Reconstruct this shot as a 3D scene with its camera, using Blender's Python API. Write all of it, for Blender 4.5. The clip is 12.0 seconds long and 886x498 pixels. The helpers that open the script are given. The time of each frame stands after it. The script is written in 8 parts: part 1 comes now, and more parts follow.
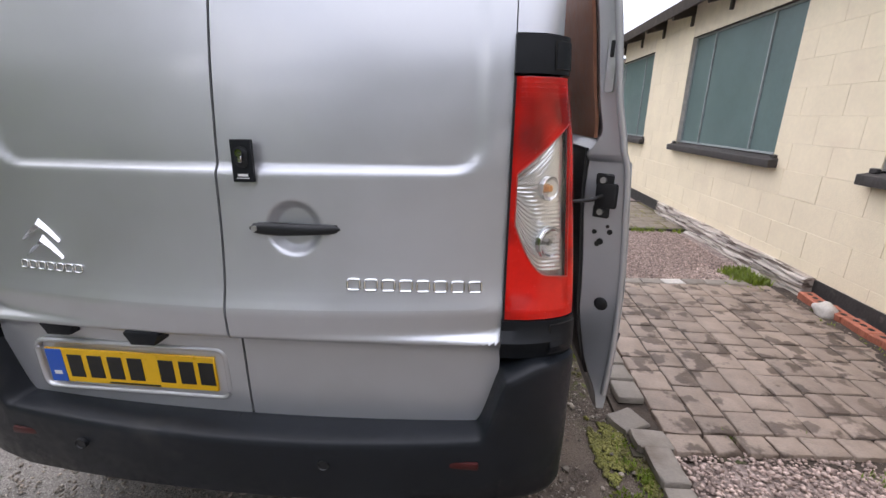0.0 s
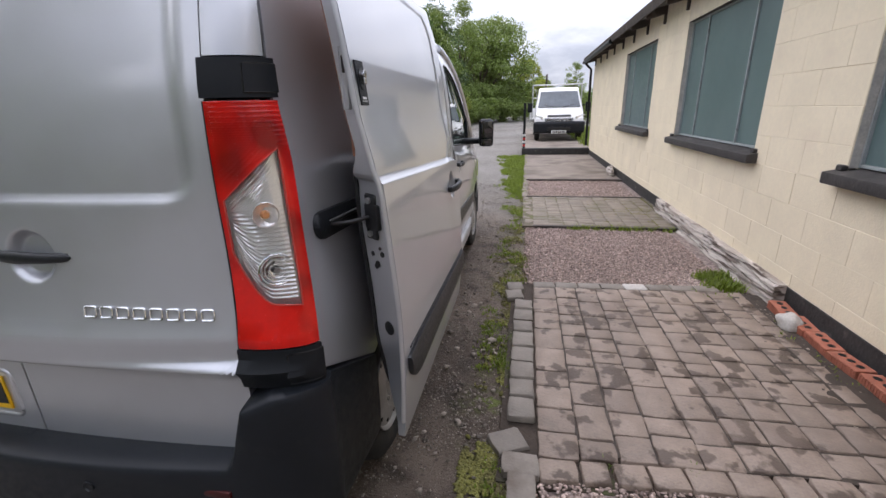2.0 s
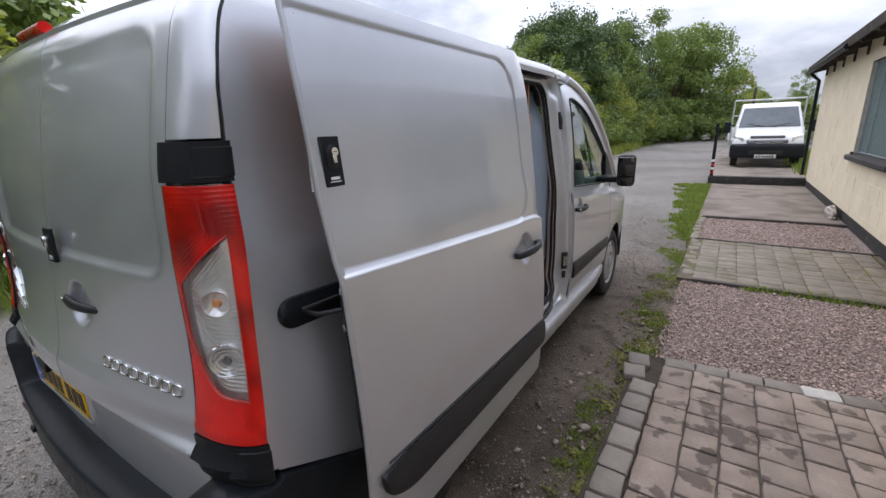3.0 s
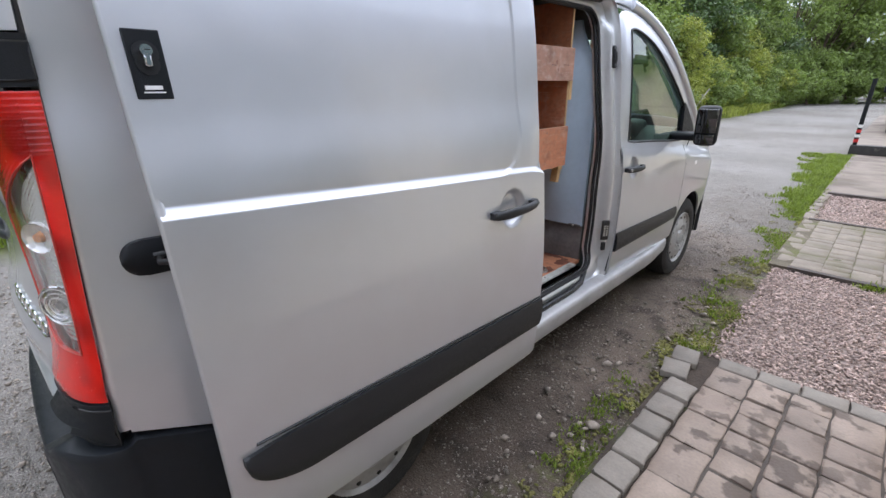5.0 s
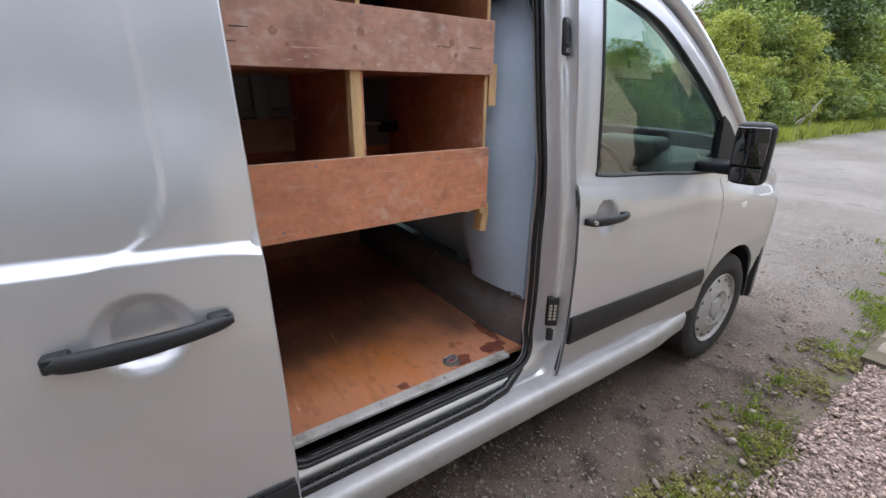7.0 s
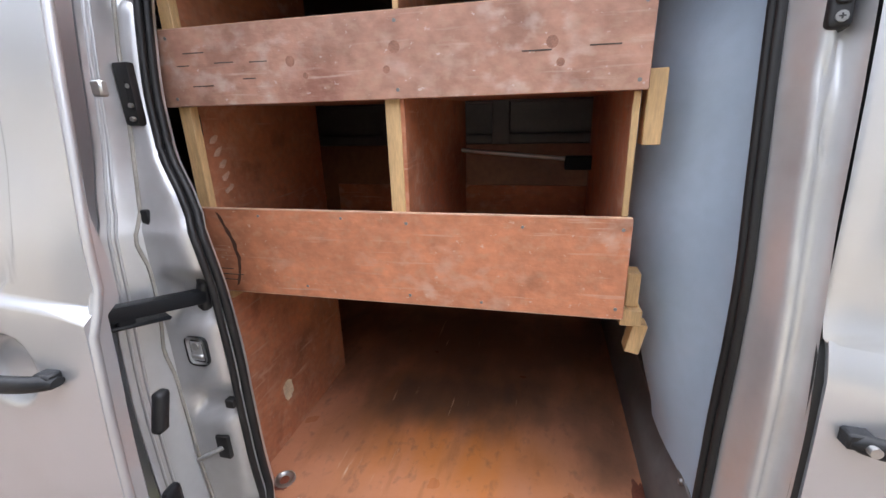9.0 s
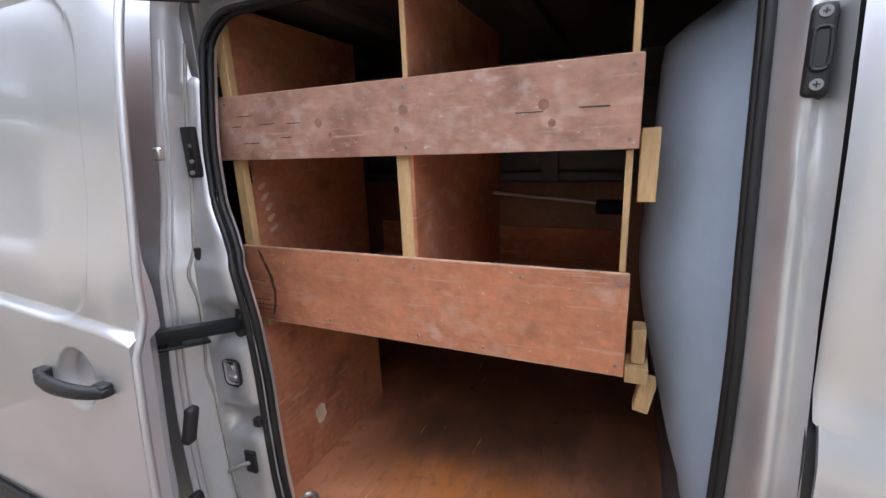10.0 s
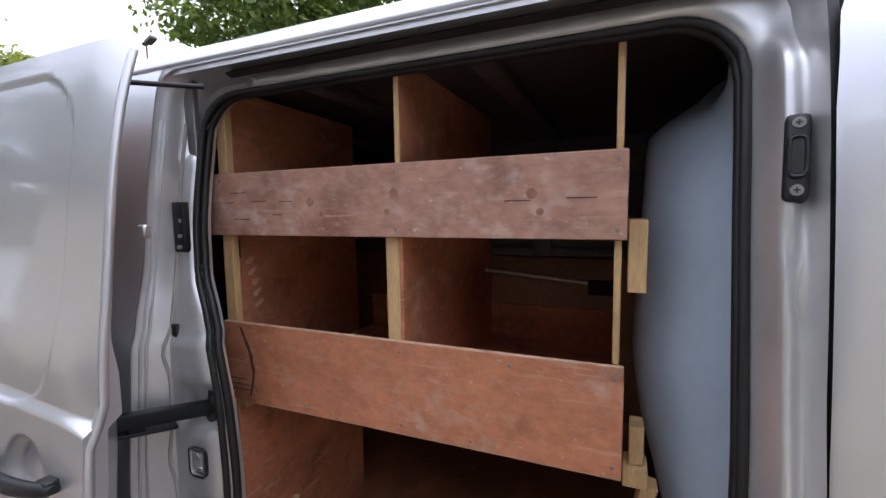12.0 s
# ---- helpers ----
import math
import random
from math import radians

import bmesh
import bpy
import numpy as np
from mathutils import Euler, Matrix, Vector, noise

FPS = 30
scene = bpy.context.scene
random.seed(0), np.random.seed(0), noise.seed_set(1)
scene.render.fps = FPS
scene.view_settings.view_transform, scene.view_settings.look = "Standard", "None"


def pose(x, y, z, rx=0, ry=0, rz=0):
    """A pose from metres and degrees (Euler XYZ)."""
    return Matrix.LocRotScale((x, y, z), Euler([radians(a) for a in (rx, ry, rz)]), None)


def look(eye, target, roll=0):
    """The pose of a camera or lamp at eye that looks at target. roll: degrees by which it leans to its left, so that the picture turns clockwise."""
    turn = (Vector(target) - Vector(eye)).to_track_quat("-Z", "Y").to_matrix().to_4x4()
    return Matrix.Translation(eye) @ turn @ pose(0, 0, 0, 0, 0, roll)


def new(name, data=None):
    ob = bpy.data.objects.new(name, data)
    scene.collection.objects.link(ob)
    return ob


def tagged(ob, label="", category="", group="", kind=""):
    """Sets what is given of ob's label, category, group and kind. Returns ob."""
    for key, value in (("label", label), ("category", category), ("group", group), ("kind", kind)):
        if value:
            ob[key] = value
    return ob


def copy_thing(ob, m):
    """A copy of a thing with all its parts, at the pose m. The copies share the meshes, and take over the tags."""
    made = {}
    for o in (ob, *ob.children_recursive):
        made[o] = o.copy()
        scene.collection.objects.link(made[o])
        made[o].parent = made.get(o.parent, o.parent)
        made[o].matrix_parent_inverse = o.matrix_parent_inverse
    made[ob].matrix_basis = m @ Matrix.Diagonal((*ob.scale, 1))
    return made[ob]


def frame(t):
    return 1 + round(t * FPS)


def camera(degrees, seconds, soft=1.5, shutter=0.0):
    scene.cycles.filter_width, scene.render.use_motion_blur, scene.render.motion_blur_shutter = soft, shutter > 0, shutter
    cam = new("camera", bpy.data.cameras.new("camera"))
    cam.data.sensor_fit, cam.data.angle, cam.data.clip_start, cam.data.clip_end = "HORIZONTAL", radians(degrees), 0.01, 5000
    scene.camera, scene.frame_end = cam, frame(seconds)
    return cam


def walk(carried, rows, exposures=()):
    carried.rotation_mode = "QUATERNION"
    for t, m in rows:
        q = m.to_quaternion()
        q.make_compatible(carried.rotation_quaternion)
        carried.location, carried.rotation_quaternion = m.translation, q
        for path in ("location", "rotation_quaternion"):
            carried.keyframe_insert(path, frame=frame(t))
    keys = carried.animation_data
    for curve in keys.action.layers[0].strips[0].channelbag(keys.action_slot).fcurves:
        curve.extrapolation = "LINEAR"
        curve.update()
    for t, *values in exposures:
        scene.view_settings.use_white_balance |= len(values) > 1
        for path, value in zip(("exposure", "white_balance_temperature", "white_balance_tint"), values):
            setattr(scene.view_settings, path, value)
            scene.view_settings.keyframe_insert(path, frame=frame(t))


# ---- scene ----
cam = camera(92.4, 12.0)
PATH = [
    (0, (0.681, -0.973, 1.388), (0.503, 0.926, 0.785), 0.5),
    (0.5, (0.843, -1.199, 1.409), (0.683, 0.699, 0.8), -0.1),
    (1, (1.04, -1.191, 1.391), (0.893, 0.706, 0.775), -1.0),
    (1.5, (1.295, -1.031, 1.426), (1.087, 0.86, 0.807), -0.4),
    (2, (1.435, -0.792, 1.443), (1.067, 1.072, 0.818), -1.5),
    (2.5, (1.562, -0.531, 1.527), (0.897, 1.256, 0.922), -2.9),
    (3, (1.736, -0.357, 1.564), (0.659, 1.242, 1.031), -1.8),
    (3.2, (1.812, -0.303, 1.595), (0.627, 1.217, 1.061), -2.1),
    (4.8, (1.91, -0.026, 1.484), (0.57, 1.264, 0.75), -2.8),
    (5, (1.897, 0.102, 1.468), (0.551, 1.4, 0.761), -0.7),
    (5.5, (1.907, 0.45, 1.452), (0.611, 1.828, 0.801), -0.4),
    (6, (1.978, 0.75, 1.455), (0.64, 2.06, 0.753), 2.7),
    (6.5, (1.932, 0.983, 1.441), (0.505, 2.186, 0.721), 2.0),
    (7, (1.796, 1.255, 1.447), (0.244, 2.308, 0.752), 0.6),
    (7.2, (1.773, 1.352, 1.426), (0.128, 2.266, 0.75), -0.2),
    (8.8, (1.516, 1.952, 1.445), (-0.331, 1.659, 0.735), -1.1),
    (9, (1.504, 2.015, 1.474), (-0.344, 1.569, 0.852), -1.8),
    (9.5, (1.498, 2.13, 1.55), (-0.317, 1.418, 1.102), -2.5),
    (10, (1.492, 2.162, 1.521), (-0.285, 1.385, 1.031), -2.4),
    (10.5, (1.439, 2.156, 1.417), (-0.242, 1.401, 0.64), -1.9),
    (11, (1.436, 2.166, 1.504), (-0.34, 1.395, 1.001), -1.3),
    (11.5, (1.46, 2.187, 1.581), (-0.375, 1.417, 1.381), -1.4),
    (12, (1.464, 2.167, 1.552), (-0.373, 1.398, 1.365), -0.9),
]
EXPOSURE = [(0, 0.33, 6750, 18), (0.5, 0.15, 6750, 18), (1, 0.03, 6700, 18), (1.5, -0.1, 6650, 17), (2, 0.05, 6600, 18), (2.5, -0.08, 6550, 18), (3, -0.15, 6500, 16), (5, 0.50, 6300, 14), (5.5, -0.25, 6250, 14), (6, 0.18, 6350, 14), (6.5, 0.45, 6450, 15), (7, 0.51, 6500, 15), (9, 1.17, 6600, 15), (9.5, 1.05, 6500, 16), (10, 0.82, 6500, 16), (10.5, 1.15, 6600, 15), (11, 1.25, 6550, 14), (11.5, 0.61, 6450, 17), (12, 0.31, 6450, 17)]
walk(cam, [(t, look(eye, target, roll)) for t, eye, target, roll in PATH], EXPOSURE)

# ---- world, sun and exposure ----
world = bpy.data.worlds.new("overcast_sky")
scene.world = world
world.use_nodes = True
wn, wl = world.node_tree.nodes, world.node_tree.links
wn.clear()
w_out = wn.new("ShaderNodeOutputWorld")
w_bg = wn.new("ShaderNodeBackground")
w_bg.inputs["Strength"].default_value = 0.243
w_sky = wn.new("ShaderNodeTexSky")
w_sky.sky_type = "NISHITA"
w_sky.sun_disc = False
w_sky.sun_elevation, w_sky.sun_rotation = radians(58), radians(324)
w_sky.air_density, w_sky.dust_density = 1.0, 2.0
w_co = wn.new("ShaderNodeTexCoord")
w_map = wn.new("ShaderNodeMapping")
w_map.inputs["Scale"].default_value = (1.0, 1.0, 2.6)
w_noise = wn.new("ShaderNodeTexNoise")
w_noise.inputs["Scale"].default_value = 2.2
w_noise.inputs["Detail"].default_value = 7
w_noise.inputs["Roughness"].default_value = 0.55
w_cloud = wn.new("ShaderNodeValToRGB")
w_cloud.color_ramp.elements[0].position, w_cloud.color_ramp.elements[0].color = 0.40, (3.0, 3.4, 4.1, 1)
w_cloud.color_ramp.elements[1].position, w_cloud.color_ramp.elements[1].color = 0.66, (8.2, 8.6, 9.1, 1)
w_mix = wn.new("ShaderNodeMixRGB")
w_mix.inputs["Fac"].default_value = 0.88
wl.new(w_co.outputs["Generated"], w_map.inputs["Vector"])
wl.new(w_map.outputs["Vector"], w_noise.inputs["Vector"])
wl.new(w_noise.outputs["Fac"], w_cloud.inputs["Fac"])
wl.new(w_sky.outputs["Color"], w_mix.inputs["Color1"])
wl.new(w_cloud.outputs["Color"], w_mix.inputs["Color2"])
w_sep = wn.new("ShaderNodeSeparateXYZ")
w_up = wn.new("ShaderNodeMapRange")      # an overcast sky is brighter towards the zenith
for key, val in zip(("From Min", "From Max", "To Min", "To Max"), (0.10, 1.0, 0.74, 1.75)):
    w_up.inputs[key].default_value = val
w_mul = wn.new("ShaderNodeMixRGB")
w_mul.blend_type, w_mul.inputs["Fac"].default_value = "MULTIPLY", 1.0
wl.new(w_co.outputs["Generated"], w_sep.inputs[0])
wl.new(w_sep.outputs["Z"], w_up.inputs["Value"])
wl.new(w_mix.outputs["Color"], w_mul.inputs["Color1"])
wl.new(w_up.outputs["Result"], w_mul.inputs["Color2"])
wl.new(w_mul.outputs["Color"], w_bg.inputs["Color"])
wl.new(w_bg.outputs["Background"], w_out.inputs["Surface"])

sun_data = bpy.data.lights.new("sun", "SUN")
sun_data.energy, sun_data.angle, sun_data.color = 0.7, radians(60), (1.0, 0.97, 0.93)
sun = new("sun", sun_data)
sun.matrix_world = look((-5, 7, 14), (0, 0, 0))


# ---- materials ----
def mat(name, base, rough=0.5, metal=0.0, var=0.12, scale=8.0, grain=None, bump=0.0, bump_scale=60.0,
        second=None, second_at=(0.5, 0.7), second_scale=3.0, coat=0.0, spec=0.5, island=0.0, trans=0.0, stretch=(1, 1, 1), rough_var=0.08, placed=False, third=None, third_at=(0.62, 0.72), third_scale=8.0, leaf=0.0, coat_rough=0.06, scratch=None, wear=None, second_detail=8):
    """A procedural surface: base colour varied at two scales, an optional second colour in patches, fine relief."""
    m = bpy.data.materials.new(name)
    m.use_nodes = True
    n, l = m.node_tree.nodes, m.node_tree.links
    b = n["Principled BSDF"]
    b.inputs["Roughness"].default_value, b.inputs["Metallic"].default_value = rough, metal
    b.inputs["Coat Weight"].default_value, b.inputs["Coat Roughness"].default_value = coat, coat_rough
    b.inputs["Specular IOR Level"].default_value = spec
    b.inputs["Transmission Weight"].default_value = trans
    co = n.new("ShaderNodeTexCoord")
    mp = n.new("ShaderNodeMapping")
    mp.inputs["Scale"].default_value = stretch
    if placed:                           # pieces that share a mesh take their grain from where they lie
        l.new(n.new("ShaderNodeNewGeometry").outputs["Position"], mp.inputs["Vector"])
    else:
        l.new(co.outputs["Object"], mp.inputs["Vector"])

    def tex(s, detail=5):
        t = n.new("ShaderNodeTexNoise")
        t.inputs["Scale"].default_value, t.inputs["Detail"].default_value = s, detail
        l.new(mp.outputs["Vector"], t.inputs["Vector"])
        return t

    def mixc(kind, fac, a, c):
        x = n.new("ShaderNodeMixRGB")
        x.blend_type = kind
        for key, val in (("Fac", fac), ("Color1", a), ("Color2", c)):
            if isinstance(val, (int, float)):
                x.inputs[key].default_value = val
            elif isinstance(val, tuple):
                x.inputs[key].default_value = (*val, 1)
            else:
                l.new(val, x.inputs[key])
        return x.outputs["Color"]

    def ramp(src, lo, hi, a=0.0, c=1.0):
        r = n.new("ShaderNodeMapRange")
        r.inputs["From Min"].default_value, r.inputs["From Max"].default_value = lo, hi
        r.inputs["To Min"].default_value, r.inputs["To Max"].default_value = a, c
        l.new(src, r.inputs["Value"])
        return r.outputs["Result"]

    big, fine = tex(scale), tex(scale * 9, 6)
    col = mixc("MULTIPLY", 1.0, base, ramp(big.outputs["Fac"], 0.25, 0.75, 1 - var, 1 + var))
    col = mixc("MULTIPLY", 1.0, col, ramp(fine.outputs["Fac"], 0.25, 0.75, 1 - var * 0.7, 1 + var * 0.7))
    if second:
        st = tex(second_scale, second_detail)
        col = mixc("MIX", ramp(st.outputs["Fac"], *second_at), col, second)
    if third:
        tt = tex(third_scale, 9)
        col = mixc("MIX", ramp(tt.outputs["Fac"], *third_at), col, third)
    if scratch:                          # fine pale scratches in worn patches
        sm, sn = n.new("ShaderNodeMapping"), n.new("ShaderNodeTexNoise")
        sm.inputs["Scale"].default_value, sm.inputs["Rotation"].default_value = (6, 5, 95), (0.12, 0, 0)
        sn.inputs["Scale"].default_value, sn.inputs["Detail"].default_value = 1.0, 4
        l.new(co.outputs["Object"], sm.inputs["Vector"])
        l.new(sm.outputs["Vector"], sn.inputs["Vector"])
        worn = tex(5.5, 4)
        sf = n.new("ShaderNodeMath")
        sf.operation = "MULTIPLY"
        l.new(ramp(sn.outputs["Fac"], 0.60, 0.70), sf.inputs[0])
        l.new(ramp(worn.outputs["Fac"], 0.42, 0.62), sf.inputs[1])
        col = mixc("MIX", sf.outputs[0], col, scratch)
    if wear:                             # rubbed pale patches, dark pinholes and grime
        fl, ms, gr = tex(24.0, 10), tex(4.2, 5), tex(11.0, 8)
        sf = n.new("ShaderNodeMath")
        sf.operation = "MULTIPLY"
        l.new(ramp(fl.outputs["Fac"], 0.50, 0.66, 0.0, 0.68), sf.inputs[0])
        l.new(ramp(ms.outputs["Fac"], 0.44, 0.66), sf.inputs[1])
        col = mixc("MIX", sf.outputs[0], col, wear)
        col = mixc("MULTIPLY", ramp(gr.outputs["Fac"], 0.56, 0.70, 0.0, 0.5), col, (0.42, 0.34, 0.32))
        pin = tex(85.0, 3)
        col = mixc("MIX", ramp(pin.outputs["Fac"], 0.68, 0.74, 0.0, 0.8), col, wear)
    if island:
        g = n.new("ShaderNodeNewGeometry")
        oi = n.new("ShaderNodeObjectInfo")
        ad = n.new("ShaderNodeMath")
        ad.operation = "ADD"
        l.new(g.outputs["Random Per Island"], ad.inputs[0])
        l.new(oi.outputs["Random"], ad.inputs[1])
        fr = n.new("ShaderNodeMath")
        fr.operation = "FRACT"
        l.new(ad.outputs[0], fr.inputs[0])
        col = mixc("MULTIPLY", 1.0, col, ramp(fr.outputs[0], 0, 1, 1 - island, 1 + island))
    l.new(col, b.inputs["Base Color"])
    l.new(ramp(fine.outputs["Fac"], 0.3, 0.7, max(0.02, rough - rough_var), rough + rough_var), b.inputs["Roughness"])
    if bump:
        bt = tex(bump_scale, 6)
        bp = n.new("ShaderNodeBump")
        bp.inputs["Strength"].default_value, bp.inputs["Distance"].default_value = bump, 0.01
        l.new(bt.outputs["Fac"], bp.inputs["Height"])
        l.new(bp.outputs["Normal"], b.inputs["Normal"])
    if leaf:                             # light coming through thin leaves
        tl, mx = n.new("ShaderNodeBsdfTranslucent"), n.new("ShaderNodeMixShader")
        mx.inputs[0].default_value = leaf
        l.new(mixc("MULTIPLY", 1.0, col, (1.5, 1.6, 0.8)), tl.inputs["Color"])
        l.new(b.outputs[0], mx.inputs[1])
        l.new(tl.outputs[0], mx.inputs[2])
        l.new(mx.outputs[0], n["Material Output"].inputs["Surface"])
    return m


PAINT = mat("silver_paint", (0.60, 0.61, 0.64), 0.41, 0.72, var=0.03, scale=1.2, coat=1.0, coat_rough=0.045, rough_var=0.03,
            second=(0.49, 0.49, 0.49), second_at=(0.55, 0.95), second_scale=2.0)
JAMB = mat("jamb_paint", (0.61, 0.615, 0.625), 0.36, 0.66, var=0.06, scale=4, coat=0.3, second=(0.50, 0.48, 0.45), second_at=(0.58, 0.90), second_scale=5)
DULLPAINT = mat("dirty_sill_paint", (0.43, 0.43, 0.435), 0.52, 0.45, var=0.10, scale=5, second=(0.30, 0.28, 0.26), second_at=(0.55, 0.85), second_scale=6)
BLACK = mat("black_plastic", (0.010, 0.0115, 0.014), 0.45, spec=0.22, var=0.15, scale=12, bump=0.12, bump_scale=400)
TRIMBLK = mat("trim_plastic", (0.016, 0.017, 0.019), 0.42, spec=0.35, var=0.1, scale=10, bump=0.08, bump_scale=300)
BUMPER = mat("bumper_plastic", (0.012, 0.014, 0.0175), 0.38, var=0.2, scale=5, bump=0.15, bump_scale=500,
             second=(0.035, 0.035, 0.036), second_at=(0.60, 0.80), second_scale=6, spec=0.25)
RUBBER = mat("rubber", (0.010, 0.010, 0.011), 0.5, var=0.2, scale=20, second=(0.035, 0.032, 0.028), second_at=(0.6, 0.85), second_scale=9)
GLOSSRUB = mat("wet_black_rubber", (0.008, 0.008, 0.009), 0.24, var=0.2, scale=20, rough_var=0.12, second=(0.03, 0.027, 0.024), second_at=(0.6, 0.8), second_scale=14)
TYRE = mat("tyre_rubber", (0.022, 0.021, 0.020), 0.8, var=0.25, scale=10, bump=0.3, bump_scale=120, second=(0.07, 0.06, 0.05), second_at=(0.55, 0.85), second_scale=7)
STEEL = mat("wheel_steel", (0.40, 0.40, 0.40), 0.50, 0.35, var=0.15, scale=10, second=(0.17, 0.15, 0.13), second_at=(0.5, 0.75), second_scale=8)
CHROME = mat("chrome", (0.75, 0.76, 0.78), 0.12, 1.0, var=0.03, rough_var=0.03)
LAMPSILVER = mat("lamp_reflector", (0.88, 0.88, 0.87), 0.20, 0.70, var=0.08, scale=30)
METAL = mat("bare_metal", (0.52, 0.52, 0.51), 0.38, 0.9, var=0.12, scale=20)
ALU = mat("scuffed_aluminium", (0.70, 0.69, 0.66), 0.42, 0.6, var=0.2, scale=15, second=(0.25, 0.21, 0.17), second_at=(0.55, 0.8), second_scale=12)
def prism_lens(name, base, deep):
    """Red lamp plastic with fine moulded ribs; the shade of hollows behind is painted in as deeper red."""
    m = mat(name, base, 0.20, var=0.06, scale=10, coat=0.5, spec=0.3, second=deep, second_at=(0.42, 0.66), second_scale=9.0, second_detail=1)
    n, l = m.node_tree.nodes, m.node_tree.links
    co = n.new("ShaderNodeTexCoord")
    wv = n.new("ShaderNodeTexWave")
    wv.bands_direction = "Z"
    wv.inputs["Scale"].default_value = 60.0
    l.new(co.outputs["Object"], wv.inputs["Vector"])
    bp = n.new("ShaderNodeBump")
    bp.inputs["Strength"].default_value, bp.inputs["Distance"].default_value = 0.06, 0.003
    l.new(wv.outputs["Fac"], bp.inputs["Height"])
    l.new(bp.outputs["Normal"], n["Principled BSDF"].inputs["Normal"])
    return m


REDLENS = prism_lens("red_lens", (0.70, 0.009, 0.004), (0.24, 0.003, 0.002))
REDDUSTY = mat("red_lens_pale", (0.50, 0.060, 0.045), 0.35, var=0.25, scale=20, coat=0.25, spec=0.2)
AMBER = mat("amber_bulb", (0.75, 0.30, 0.10), 0.2, var=0.1, coat=0.8)
YELLOW = mat("plate_yellow", (0.80, 0.46, 0.010), 0.35, var=0.06, scale=6)
PLATEBLUE = mat("plate_blue", (0.012, 0.09, 0.45), 0.35, var=0.06)
INK = mat("black_ink", (0.012, 0.012, 0.012), 0.4, var=0.1)
WHITEINK = mat("white_ink", (0.75, 0.75, 0.75), 0.4, var=0.1)
PLY = mat("reddish_plywood", (0.53, 0.205, 0.108), 0.40, wear=(0.60, 0.40, 0.31), scratch=(0.61, 0.37, 0.27), var=0.26, scale=5, bump=0.12, bump_scale=70,
          second=(0.26, 0.098, 0.056), second_at=(0.50, 0.74), second_scale=3.5, stretch=(1.0, 0.85, 1.15), island=0.08,
          third=(0.52, 0.27, 0.165), third_at=(0.52, 0.84), third_scale=52.0)
PLYWORN = mat("worn_plywood", (0.44, 0.235, 0.170), 0.45, wear=(0.60, 0.47, 0.42), scratch=(0.58, 0.41, 0.33), var=0.26, scale=5, bump=0.14, bump_scale=80,
              second=(0.31, 0.14, 0.10), second_at=(0.57, 0.70), second_scale=5.0, stretch=(1.0, 0.8, 1.2), island=0.06,
              third=(0.49, 0.305, 0.215), third_at=(0.50, 0.80), third_scale=48.0)
PINE = mat("pine_timber", (0.60, 0.39, 0.19), 0.6, var=0.22, scale=9, bump=0.15, bump_scale=90, stretch=(4, 4, 0.6), island=0.1)


